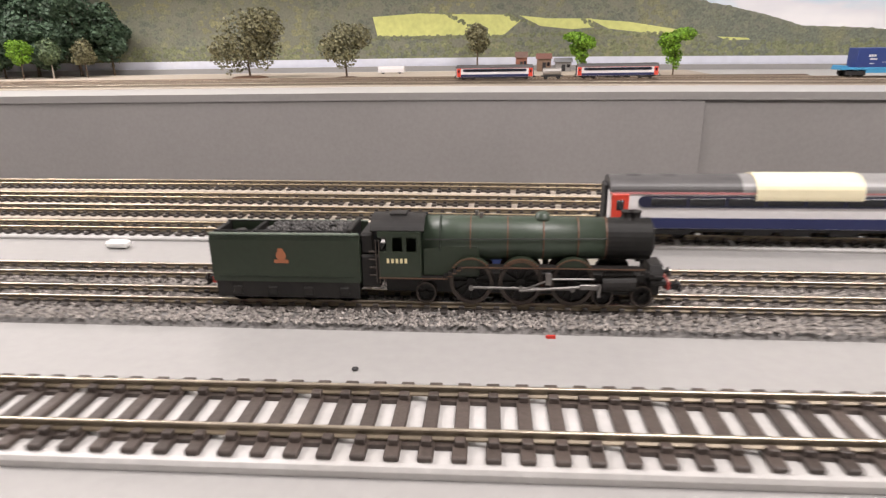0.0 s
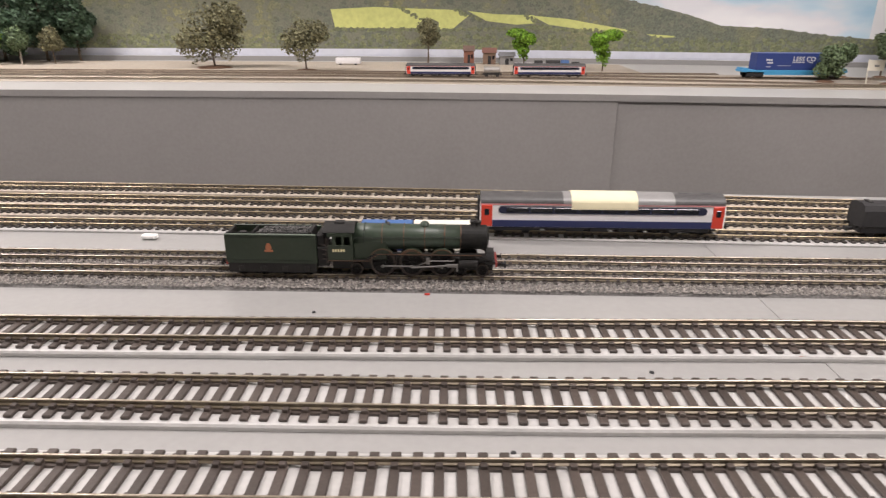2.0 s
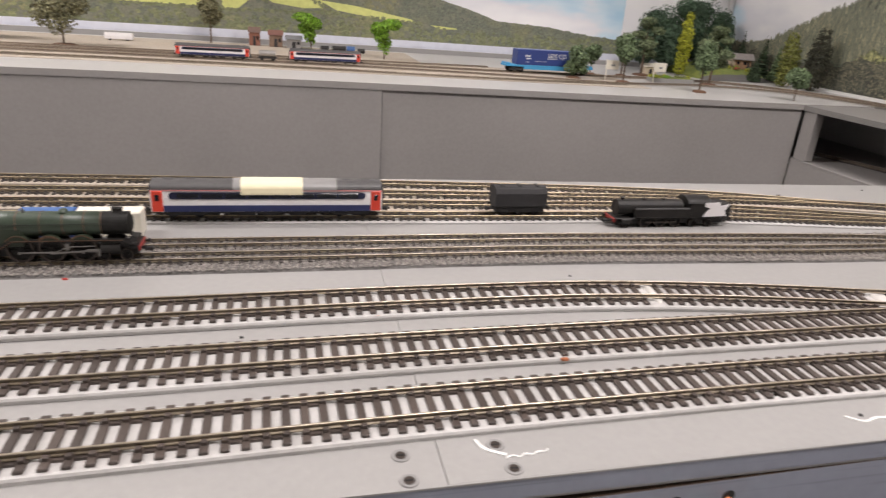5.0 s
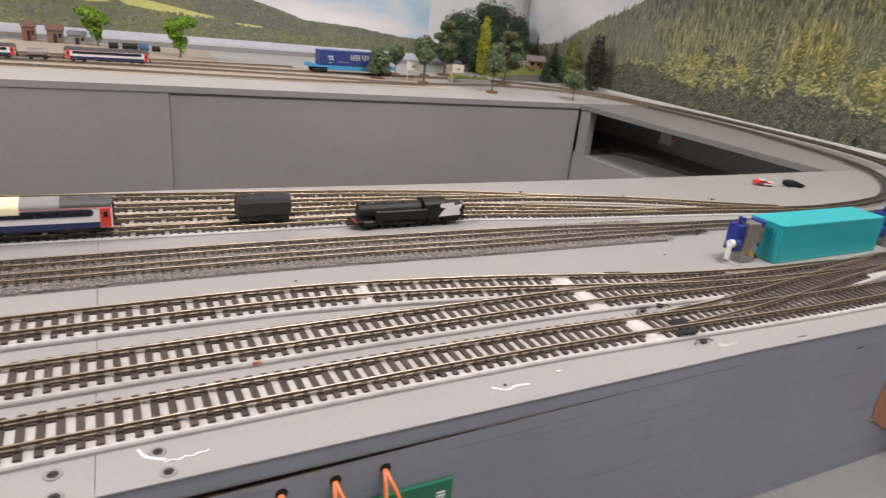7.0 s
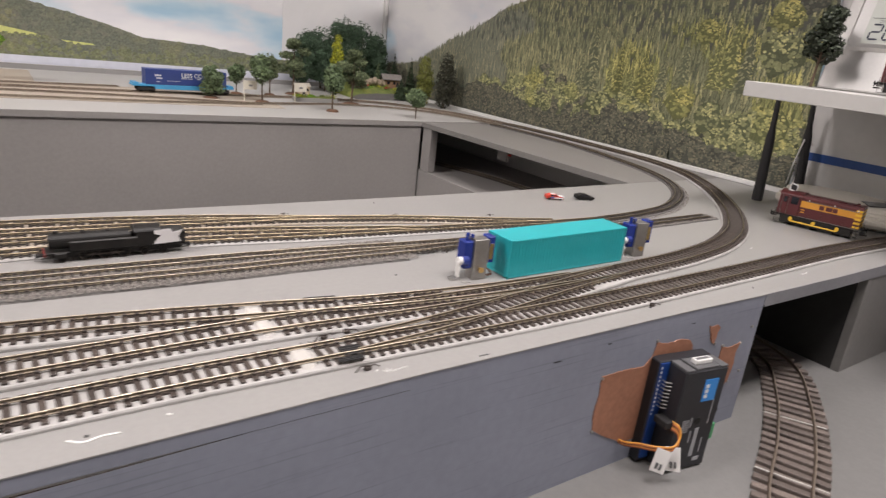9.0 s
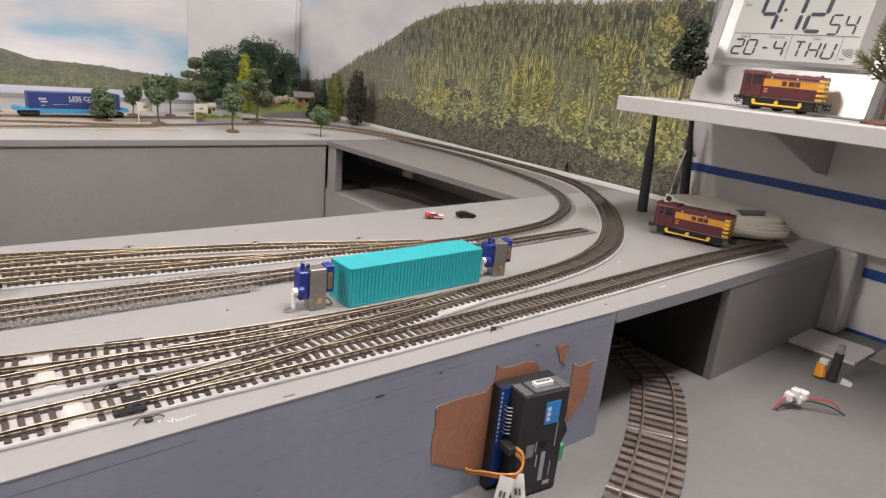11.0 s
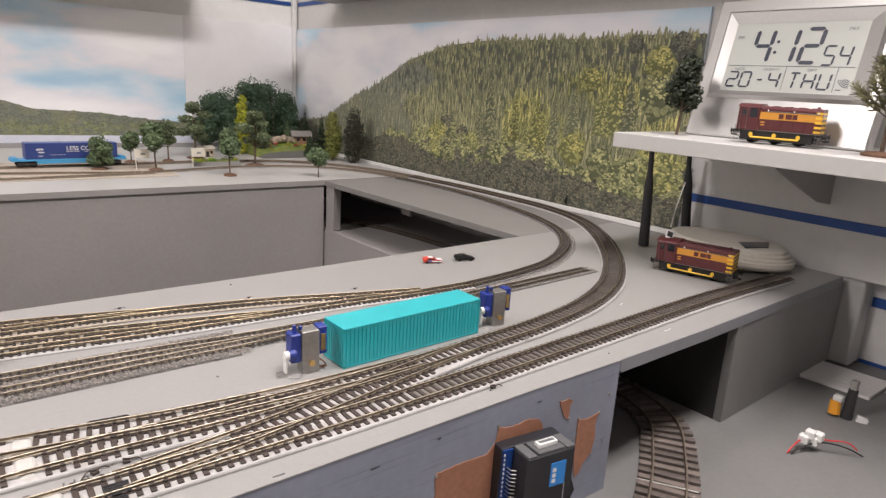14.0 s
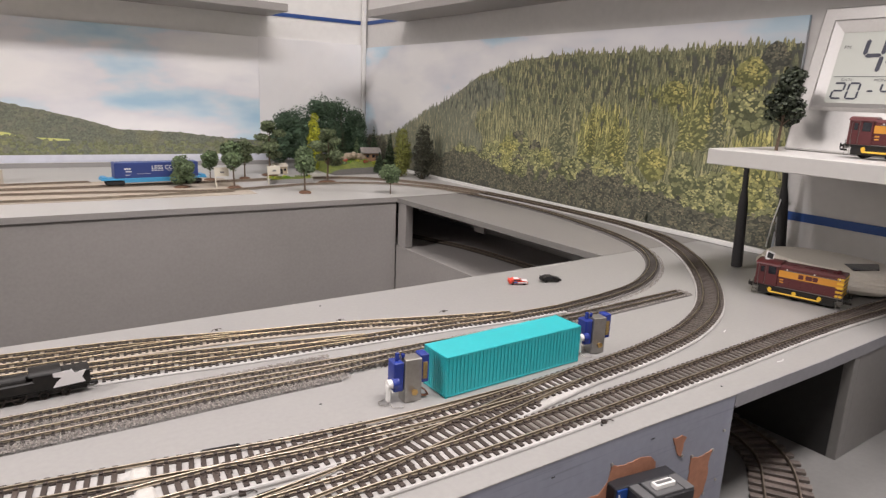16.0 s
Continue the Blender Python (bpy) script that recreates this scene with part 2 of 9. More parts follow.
KNOTS = [0.5, 0.7, 0.8, 0.9, 0.95, 1.05, 1.15, 1.3]
TIP_Y = 0.367
bm = bmesh.new()
slab(bm, [X0, 0.43485], front_y, back_y, -0.0105, 0.0)
slab(bm, [0.43515] + KNOTS + [XW - 0.015], front_y, back_y, -0.0105, 0.0001)
structure("yard_board", bm, GREY_TOP, "light grey painted plywood baseboard with a straight seam", "baseboard")
# side board: base colour darker than the yard board
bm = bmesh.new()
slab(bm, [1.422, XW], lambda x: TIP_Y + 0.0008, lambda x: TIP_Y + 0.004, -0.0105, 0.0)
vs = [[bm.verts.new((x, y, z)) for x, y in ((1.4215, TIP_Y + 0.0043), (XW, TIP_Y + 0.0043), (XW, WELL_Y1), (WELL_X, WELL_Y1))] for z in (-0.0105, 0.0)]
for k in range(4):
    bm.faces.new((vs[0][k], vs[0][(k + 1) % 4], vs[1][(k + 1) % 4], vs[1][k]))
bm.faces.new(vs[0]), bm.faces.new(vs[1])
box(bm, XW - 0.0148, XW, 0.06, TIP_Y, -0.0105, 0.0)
structure("side_board", bm, [GREY_SIDE, GREY_FACE], "darker grey plywood baseboard along the side wall", "baseboard")
# far board: board grey made paler, the backdrop's grazing reflection put into the colour
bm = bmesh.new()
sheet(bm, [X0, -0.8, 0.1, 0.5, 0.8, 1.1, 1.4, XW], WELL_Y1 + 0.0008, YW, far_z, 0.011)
structure("far_board", bm, [GREY_FAR, GREY_FACE], "grey painted far baseboard carrying scenery, paled for sheen", "baseboard")
bm = bmesh.new()
for x0, x1, dy in ((X0, 0.5365, 0.0022), (0.5375, WELL_X, 0.0045)):
    sheet(bm, [x0] + [x for x in (0.1, 0.5, 0.8, 1.1, 1.39) if x0 < x < x1] + [x1], WELL_Y1 + dy, WELL_Y1 + dy + 0.011, lambda x: far_z(x) - 0.0114, 0.53, 0, 0)
structure("fascia_far", bm, GREY_FACE, "mid grey painted plywood fascia with a panel joint", "fascia")
# front fascia: edge strip above, panel below, with an open crack between them
bm = bmesh.new()
sheet(bm, [X0, -0.2, 0.1, 0.35, 0.45, 0.52, 0.58, 0.64, 0.69, 0.785], -0.0004, 0.009, lambda x: float(np.interp(x, (0.45, 0.52, 0.58, 0.64, 0.69), (-0.0133, -0.0124, -0.0111, -0.0102, -0.00925))), 0.1184, 1, 0)
slab(bm, [0.785, 0.8, 0.9, 0.95, 1.05, 1.15, 1.1575], lambda x: front_y(x) - 0.0004, lambda x: front_y(x) + 0.009, FLOOR, -0.0008)
structure("fascia_front", bm, [BLUE_FACE, RAW_EDGE], "blue grey painted front fascia with an open crack", "fascia")
bm = bmesh.new()
box(bm, X0, 0.785, -0.0005, 0.0062, -0.0092, -0.0008, 0.0003)
structure("fascia_strip", bm, BLUE_FACE, "dull blue grey painted edge strip above the fascia crack", "trim")
bm = bmesh.new()
box(bm, X0, 0.784, 0.0063, 0.0085, -0.0140, -0.0093)
structure("fascia_batten", bm, RAW_EDGE, "raw brown wood showing in the fascia crack", "trim")
bm = bmesh.new()
slab(bm, [X0, 0.8, 0.9, 0.95, 1.05, 1.15, 1.1575], lambda x: front_y(x) - 0.0008, lambda x: front_y(x) - 0.0001, -0.0007, 0.0001)
structure("board_front_lip", bm, GREY_TOP, "light grey painted front edge of the board", "trim")
bm = bmesh.new()
slab(bm, [1.158, 1.3, XW - 0.015], lambda x: front_y(x) - 0.0008, lambda x: front_y(x) - 0.0002, -0.0125, 0.0001)
structure("board_lip", bm, LIP_GREY, "dull grey painted edge strip over the tunnel opening", "trim")
# end panel: grey paint darkened, the shade on it is in the colour
bm = bmesh.new()
box(bm, 1.372, 1.384, -0.0122, -0.0025, FLOOR, -0.0108, 0.0005)
box(bm, 1.384, 1.690, -0.0120, -0.0025, FLOOR, -0.0108, 0.0005)
structure("fascia_end", bm, END_GREY, "grey painted panel beside the tunnel opening, darkened for shade", "fascia")
# tunnel lining: its near-black colour stands in for the shade inside
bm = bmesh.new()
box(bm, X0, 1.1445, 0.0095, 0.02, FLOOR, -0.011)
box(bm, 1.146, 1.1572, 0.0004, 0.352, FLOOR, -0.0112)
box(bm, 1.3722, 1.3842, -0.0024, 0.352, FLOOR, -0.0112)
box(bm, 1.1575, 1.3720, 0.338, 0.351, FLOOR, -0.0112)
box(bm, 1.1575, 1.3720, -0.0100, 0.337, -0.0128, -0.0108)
structure("tunnel_side", bm, DARK_WALL, "tunnel lining, shade put into its near-black colour", "wall")
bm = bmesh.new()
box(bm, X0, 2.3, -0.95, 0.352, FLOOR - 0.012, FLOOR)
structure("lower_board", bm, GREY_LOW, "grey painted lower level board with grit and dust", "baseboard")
bm = bmesh.new()
slab(bm, [X0] + KNOTS + [WELL_X + 0.25], lambda x: back_y(x) - 0.0148, lambda x: back_y(x) - 0.0035, -0.55, -0.011)
structure("fascia_yard_back", bm, GREY_FACE, "grey painted panel under the yard", "fascia")
# side of the well: lower shelf, its edge panel and a post
bm = bmesh.new()
box(bm, WELL_X + 0.002, WELL_X + 0.012, 0.366, WELL_Y1 + 0.003, -0.55, -0.113)
box(bm, WELL_X + 0.0125, XW, 0.366, 1.3, -0.122, -0.110)
box(bm, WELL_X + 0.002, WELL_X + 0.0125, 0.366, WELL_Y1 + 0.002, -0.1128, -0.109, 0.0006)
structure("well_shelf", bm, GREY_FACE, "grey painted lower shelf at the side of the well", "baseboard")
bm = bmesh.new()
box(bm, WELL_X + 0.003, WELL_X + 0.022, 0.921, 0.954, -0.1085, -0.011, 0.0008)
structure("well_post", bm, GREY_FACE, "square grey painted support post", "post")
# back of the well: the shade there is put into the panel's dark colour
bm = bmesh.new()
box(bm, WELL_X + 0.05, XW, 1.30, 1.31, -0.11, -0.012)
structure("well_back_panel", bm, SHADE_BOARD, "panel under the side board in a dark shade tone", "wall")
bm = bmesh.new()
box(bm, 1.6825, 1.722, -0.0385, -0.0002, FLOOR, -0.0045, 0.005, 0, 3)
structure("corner_pillar", bm, PILLAR_GREY, "grey painted square pillar below the wall", "pillar")

# the room
bm = bmesh.new()
box(bm, -4.0, XW + 0.8, YW + 0.006, YW + 0.03, -0.9, 2.0)
structure("wall_north", bm, WALL_WHITE, "off white painted room wall", "wall")
bm = bmesh.new()
box(bm, XW + 0.006, XW + 0.08, 0.0, YW + 0.006, -0.9, 2.0)
box(bm, XW + 0.006, XW + 0.08, -3.6, -0.0, -0.004, 2.0)
box(bm, XW + 0.0375, XW + 0.08, -3.6, -0.0, -0.9, -0.004)
structure("wall_east", bm, WALL_GREY, "pale grey painted room wall", "wall")
# unseen west and south walls, ceiling and floor, added for bounce light and reflections
bm = bmesh.new()
box(bm, -4.03, -4.0, -3.6, YW + 0.006, -0.9, 2.0)
structure("wall_west", bm, WALL_WHITE, "off white painted room wall", "wall")
bm = bmesh.new()
box(bm, -4.0, XW + 0.8, -3.63, -3.6, -0.9, 2.0)
structure("wall_south", bm, WALL_WHITE, "off white painted room wall", "wall")
bm = bmesh.new()
box(bm, -4.0, XW + 0.8, -3.6, YW + 0.006, 2.0, 2.02)
structure("ceiling", bm, WALL_WHITE, "unseen white ceiling added to close the room", "ceiling")
bm = bmesh.new()
box(bm, -4.0, XW + 0.8, -3.6, YW + 0.006, -0.92, -0.9)
structure("floor", bm, DARK_WALL, "unseen dark grey floor added to close the room", "floor")


# ---- printed photographic backdrops ----
def print_material(name, dark, light, accent, scale, broad=0.0, warm=(1.7, 1.45, 0.75)):
    """Printed foliage: every shape its own tone, mottled, with broad sunlit patches."""
    m = bpy.data.materials.new(name)
    m.use_nodes = True
    nt = m.node_tree
    b = nt.nodes["Principled BSDF"]
    b.inputs["Roughness"].default_value = 0.42
    b.inputs["Specular IOR Level"].default_value = 0.3
    geo = nt.nodes.new("ShaderNodeNewGeometry")
    r = nt.nodes.new("ShaderNodeValToRGB")
    r.color_ramp.elements[0].color, r.color_ramp.elements[1].color = (*dark, 1), (*light, 1)
    e = r.color_ramp.elements.new(0.9)
    e.color = (*light, 1)
    r.color_ramp.elements[-1].color = (*accent, 1)
    nt.links.new(geo.outputs["Random Per Island"], r.inputs[0])
    col = r.outputs[0]
    steps = [(scale, (0.34, 0.66), (0.80,) * 3, (1.2,) * 3)]
    if broad:
        steps.append((broad, (0.47, 0.62), (0.86, 0.9, 0.95), warm))
    for sc, (lo, hi), c0, c1 in steps:
        n = nt.nodes.new("ShaderNodeTexNoise")
        n.inputs["Scale"].default_value, n.inputs["Detail"].default_value = sc, 4
        nt.links.new(geo.outputs["Position"], n.inputs["Vector"])
        ramp = nt.nodes.new("ShaderNodeValToRGB")
        for el, p, c in zip(ramp.color_ramp.elements, (lo, hi), (c0, c1)):
            el.position, el.color = p, (*c, 1)
        nt.links.new(n.outputs["Fac"], ramp.inputs[0])
        mul = nt.nodes.new("ShaderNodeMix")
        mul.data_type, mul.blend_type = "RGBA", "MULTIPLY"
        mul.inputs[0].default_value = 1.0
        nt.links.new(col, mul.inputs[6])
        nt.links.new(ramp.outputs[0], mul.inputs[7])
        col = mul.outputs[2]
    nt.links.new(col, b.inputs["Base Color"])
    return m


def sky_material(name, gain=1.0):
    m = bpy.data.materials.new(name)
    m.use_nodes = True
    nt = m.node_tree
    b = nt.nodes["Principled BSDF"]
    b.inputs["Roughness"].default_value = 0.35
    b.inputs["Specular IOR Level"].default_value = 0.35
    geo = nt.nodes.new("ShaderNodeNewGeometry")
    mapping = nt.nodes.new("ShaderNodeMapping")
    mapping.inputs["Scale"].default_value = (1.6, 1.6, 4.2)
    mapping.inputs["Location"].default_value = (0.1, 0.8, 0.35)
    nt.links.new(geo.outputs["Position"], mapping.inputs["Vector"])
    n = nt.nodes.new("ShaderNodeTexNoise")
    n.inputs["Scale"].default_value, n.inputs["Detail"].default_value, n.inputs["Roughness"].default_value = 1.5, 4, 0.5
    nt.links.new(mapping.outputs[0], n.inputs["Vector"])
    r = nt.nodes.new("ShaderNodeValToRGB")
    stops = ((0.33, (0.40, 0.60, 0.74)), (0.40, (0.58, 0.71, 0.80)), (0.46, (0.76, 0.76, 0.80)), (0.60, (0.90, 0.89, 0.89)))
    stops = [(p, tuple(v * gain for v in c)) for p, c in stops]
    r.color_ramp.elements[0].position, r.color_ramp.elements[0].color = stops[0][0], (*stops[0][1], 1)
    r.color_ramp.elements[1].position, r.color_ramp.elements[1].color = stops[-1][0], (*stops[-1][1], 1)
    for p, c in stops[1:-1]:
        r.color_ramp.elements.new(p).color = (*c, 1)
    nt.links.new(n.outputs["Fac"], r.inputs[0])
    nt.links.new(r.outputs[0], b.inputs["Base Color"])
    return m


def curve_through(pts):
    """A piecewise straight height profile."""
    xs, ys = [p[0] for p in pts], [p[1] for p in pts]
    return lambda v: float(np.interp(v, xs, ys))


class FlatShapes:
    """Many small flat shapes in one print; each lies a hair in front of the one before."""

    def __init__(self, place):
        self.place, self.v, self.f, self.layer, self.slots = place, [], [], 0, []

    def add(self, outline, slot=0, rise=1):
        o = len(self.v)
        d = 0.0003 + self.layer * 1.3e-7
        self.layer += rise
        self.v += [self.place(a, z, d) for a, z in outline]
        self.f.append(list(range(o, o + len(outline))))
        self.slots.append(slot)

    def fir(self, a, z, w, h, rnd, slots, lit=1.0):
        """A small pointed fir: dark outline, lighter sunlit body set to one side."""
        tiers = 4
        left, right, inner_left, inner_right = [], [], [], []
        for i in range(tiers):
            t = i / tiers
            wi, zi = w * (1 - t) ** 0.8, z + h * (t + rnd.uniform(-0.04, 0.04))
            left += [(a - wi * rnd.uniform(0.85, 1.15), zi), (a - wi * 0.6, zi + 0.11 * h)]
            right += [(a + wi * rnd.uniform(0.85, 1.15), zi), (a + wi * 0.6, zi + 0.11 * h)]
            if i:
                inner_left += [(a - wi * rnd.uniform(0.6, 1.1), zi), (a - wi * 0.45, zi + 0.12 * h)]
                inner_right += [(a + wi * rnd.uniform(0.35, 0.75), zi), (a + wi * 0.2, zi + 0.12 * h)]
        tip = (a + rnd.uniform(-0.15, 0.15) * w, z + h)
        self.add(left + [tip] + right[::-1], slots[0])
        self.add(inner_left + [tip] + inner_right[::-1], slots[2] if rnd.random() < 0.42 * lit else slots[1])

    def tall_fir(self, a, z, w, h, rnd, slots):
        """A large fir whose drooping boughs can be told apart."""
        tiers = 9
        left, right = [], []
        for i in range(tiers):
            t = i / tiers
            for side, row in ((-1, left), (1, right)):
                wi = side * w * (1 - t) ** 0.8 * rnd.uniform(0.75, 1.15)
                row += [(a + wi, z + h * (t - 0.01)), (a + wi * 0.55, z + h * (t + 0.065))]
        self.add(left + [(a, z + h)] + right[::-1], slots[0])
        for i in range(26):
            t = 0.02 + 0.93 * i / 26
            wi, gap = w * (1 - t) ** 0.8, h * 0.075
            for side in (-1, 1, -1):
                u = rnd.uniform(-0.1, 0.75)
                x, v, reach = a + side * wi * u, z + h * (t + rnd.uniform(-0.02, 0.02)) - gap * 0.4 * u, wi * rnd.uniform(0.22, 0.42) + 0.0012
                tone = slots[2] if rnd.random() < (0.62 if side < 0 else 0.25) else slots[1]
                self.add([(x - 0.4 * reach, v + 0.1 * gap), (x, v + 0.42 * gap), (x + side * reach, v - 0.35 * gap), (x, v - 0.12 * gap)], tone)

    def clump(self, a, z, r, rnd, flat=0.8, slot=0):
        n = 9
        self.add([(a + math.cos(k) * r * q, z + math.sin(k) * r * flat * q) for k, q in ((2 * math.pi * i / n, rnd.uniform(0.68, 1.18)) for i in range(n))], slot)

    def bush(self, a, z, r, rnd, slots, leafy=1.0, tall=1.0, fine=1.0):
        """A leafy crown: dark hollow outline, body tufts, and sunlit tufts on its upper side."""
        self.clump(a, z, r, rnd, 0.95 * tall, slots[0])
        for n in range(int(22 * leafy)):
            q, k = r * 0.88 * math.sqrt(rnd.random()), rnd.uniform(0, 6.283)
            self.clump(a + q * math.cos(k), z + (q * math.sin(k) + 0.08 * r) * tall, r * fine * rnd.uniform(0.13, 0.27), rnd, 0.75, slots[1])
        for n in range(int(18 * leafy)):
            q, k = r * rnd.uniform(0.1, 0.92), rnd.gauss(1.9, 0.9)
            self.clump(a + q * math.cos(k), z + q * math.sin(k) * tall, r * fine * rnd.uniform(0.07, 0.17), rnd, 0.7, slots[2])

    def finish(self, name, mats, parent):
        me = bpy.data.meshes.new(name)
        me.from_pydata(self.v, [], self.f)
        for m in (mats if isinstance(mats, (list, tuple)) else [mats]):
            me.materials.append(m)
        me.polygons.foreach_set("material_index", self.slots)
        return part(name, me, None, parent)


SKY = sky_material("printed_cloudy_sky")
SKY_LAKE = sky_material("printed_grey_cloudy_sky", 1.09)
SKY_BRIGHT = material("lit_cloud_print", (0.90, 0.885, 0.885), 0.35, grain=0.02, scale=40, stain=0.5, stain_scale=5, stain_colour=(0.74, 0.76, 0.79))


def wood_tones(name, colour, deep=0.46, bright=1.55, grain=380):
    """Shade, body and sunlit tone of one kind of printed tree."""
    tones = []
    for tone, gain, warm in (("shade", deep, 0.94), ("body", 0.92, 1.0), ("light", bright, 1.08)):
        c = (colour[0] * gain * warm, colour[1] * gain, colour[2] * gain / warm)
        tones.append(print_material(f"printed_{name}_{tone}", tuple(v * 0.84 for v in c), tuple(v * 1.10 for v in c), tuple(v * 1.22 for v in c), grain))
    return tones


FAR_WOOD = print_material("printed_distant_wood", (0.182, 0.19, 0.145), (0.235, 0.241, 0.172), (0.262, 0.264, 0.18), 200, 9.0, (1.25, 1.2, 0.95))
FAR_WOOD_GREEN = print_material("printed_near_bank_wood", (0.165, 0.182, 0.112), (0.245, 0.262, 0.145), (0.30, 0.315, 0.165), 200)
FIELD = material("printed_sunlit_field", (0.64, 0.66, 0.24), 0.45, grain=0.10, scale=90, stain=0.4, stain_scale=30, stain_colour=(0.52, 0.56, 0.20))
FAR_BASE = material("printed_hill_tone", (0.215, 0.22, 0.165), 0.45, grain=0.2, scale=200, stain=0.6, stain_scale=20, stain_colour=(0.175, 0.171, 0.14))
FOREST_BASE = material("printed_forest_shade", (0.10, 0.104, 0.082), 0.45, grain=0.2, scale=200, stain=0.5, stain_scale=20)
LAKE = material("printed_lake", (0.68, 0.70, 0.79), 0.35, grain=0.06, scale=60, stain=0.5, stain_scale=14, stain_colour=(0.72, 0.73, 0.76))
rnd = random.Random(7)

# back wall: lake, wooded hills, fields and sky
back = empty("backdrop_north", "printed photograph of lake, fields, wooded hills and cloudy sky", "backdrop", kind="structure")
part("sky", new_box(X0, 1.335, YW, YW + 0.0055, 0.0, 0.372), SKY_LAKE, back)
# brighter colour here paints the light beyond the end of the upper board
part("bright_sky", new_box(1.3355, XW, YW - 0.0002, YW + 0.0055, 0.0, 0.374), SKY_BRIGHT, back, "cloud print beside the corner, coloured as brightly lit")
hill = curve_through([(-1.7, 0.36), (-0.6, 0.34), (-0.1, 0.31), (0.3, 0.255), (0.5, 0.215), (0.73, 0.163), (0.86, 0.134), (0.95, 0.106), (1.10, 0.099), (1.22, 0.083), (1.34, 0.074), (1.5, 0.055), (1.69, 0.05)])
at_back = lambda a, z, d: (a, YW - d, z)
base = FlatShapes(at_back)
step = 0.004
xs = [X0 + 0.002 + i * step for i in range(int((XW - X0 - 0.004) / step))]
for a, b in zip(xs, xs[1:]):
    base.add([(a, 0.02), (b, 0.02), (b, hill(b) - 0.002 + 0.0025 * noise.noise((b * 70, 0, 0))), (a, hill(a) - 0.002 + 0.0025 * noise.noise((a * 70, 0, 0)))])
    base.layer = 0
base.finish("hillside", FAR_BASE, back)
wood = FlatShapes(at_back)
wood.layer = 80
spots = []
while len(spots) < 5200:
    a = rnd.uniform(X0 + 0.01, XW - 0.01)
    t = rnd.random()
    spots.append((a, 0.03 + far_z(a) + t * (hill(a) - 0.036 - far_z(a))))
for a, z in sorted(spots, key=lambda s: -s[1]):
    wood.clump(a, z, rnd.uniform(0.004, 0.011), rnd, 0.75)
wood.finish("distant_trees", FAR_WOOD, back)
fields = FlatShapes(at_back)
fields.layer = 6000
for outline in (
    [(-0.075, 0.142), (0.045, 0.150), (0.09, 0.147), (0.185, 0.128), (0.20, 0.112), (0.17, 0.098), (0.05, 0.094), (-0.06, 0.096)],
    [(0.10, 0.146), (0.26, 0.142), (0.29, 0.128), (0.25, 0.095), (0.21, 0.094), (0.215, 0.112), (0.17, 0.132)],
    [(0.29, 0.139), (0.36, 0.133), (0.46, 0.129), (0.47, 0.110), (0.42, 0.104), (0.34, 0.115)],
    [(0.455, 0.127), (0.55, 0.121), (0.70, 0.094), (0.72, 0.087), (0.62, 0.089), (0.50, 0.104)],
    [(0.76, 0.083), (0.83, 0.078), (0.835, 0.074), (0.78, 0.076)],
):
    fields.add([(a + rnd.uniform(-0.003, 0.003), z + rnd.uniform(-0.002, 0.002)) for a, z in outline])
fields.finish("fields", FIELD, back)
hedges = FlatShapes(at_back)
hedges.layer = 6400
for a0, z0, a1, z1, n in ((0.10, 0.15, 0.20, 0.105, 22), (0.26, 0.142, 0.33, 0.112, 18), (0.44, 0.128, 0.50, 0.10, 14), (-0.07, 0.093, 0.22, 0.093, 50), (0.20, 0.092, 0.48, 0.098, 46), (0.46, 0.098, 0.74, 0.084, 44)):
    for i in range(n):
        t = i / n
        hedges.clump(a0 + (a1 - a0) * t + rnd.uniform(-0.004, 0.004), z0 + (z1 - z0) * t + rnd.uniform(-0.004, 0.003), rnd.uniform(0.003, 0.007), rnd)
spots = [(rnd.uniform(X0 + 0.01, XW - 0.01), rnd.random()) for _ in range(1500)]
for a, t in sorted(spots, key=lambda s: -s[1]):
    hedges.clump(a, far_z(a) + 0.030 + t * 0.038, rnd.uniform(0.0035, 0.008), rnd)
hedges.finish("bank_trees", FAR_WOOD_GREEN, back)
water = FlatShapes(at_back)
water.layer = 9000
for a, b in zip(xs[::5], xs[5::5]):
    water.add([(a, far_z(a) + 0.001), (b, far_z(b) + 0.001), (b, far_z(b) + 0.031), (a, far_z(a) + 0.031)])
    water.layer = 9000
water.finish("lake", LAKE, back)

# side wall: conifer covered hill
side = empty("backdrop_east", "printed photograph of a conifer covered hillside under clouds", "backdrop", kind="structure")
Y_END = 0.250
part("sky", new_box(XW, XW + 0.0055, Y_END, YW - 0.013, 0.0, 0.366), SKY, side)
ridge = curve_through([(0.2, 0.332), (0.36, 0.332), (0.47, 0.327), (0.75, 0.328), (0.895, 0.318), (1.04, 0.283), (1.157, 0.229), (1.264, 0.185), (1.447, 0.09), (1.64, 0.03)])
at_side = lambda a, z, d: (XW - d, a, z)
base = FlatShapes(at_side)
ys = [Y_END + 0.0005 + i * 0.004 for i in range(int((YW - 0.014 - Y_END) / 0.004))]
for a, b in zip(ys, ys[1:]):
    base.add([(a, 0.004), (b, 0.004), (b, ridge(b) - 0.006), (a, ridge(a) - 0.006)])
    base.layer = 0
base.finish("hillside", FOREST_BASE, side)
GLADES = ((0.62, 0.155, 0.075, 0.06), (0.47, 0.235, 0.06, 0.03), (0.40, 0.20, 0.05, 0.06), (0.50, 0.12, 0.05, 0.025), (0.326, 0.278, 0.04, 0.02), (0.30, 0.13, 0.05, 0.05), (0.91, 0.10, 0.03, 0.03))


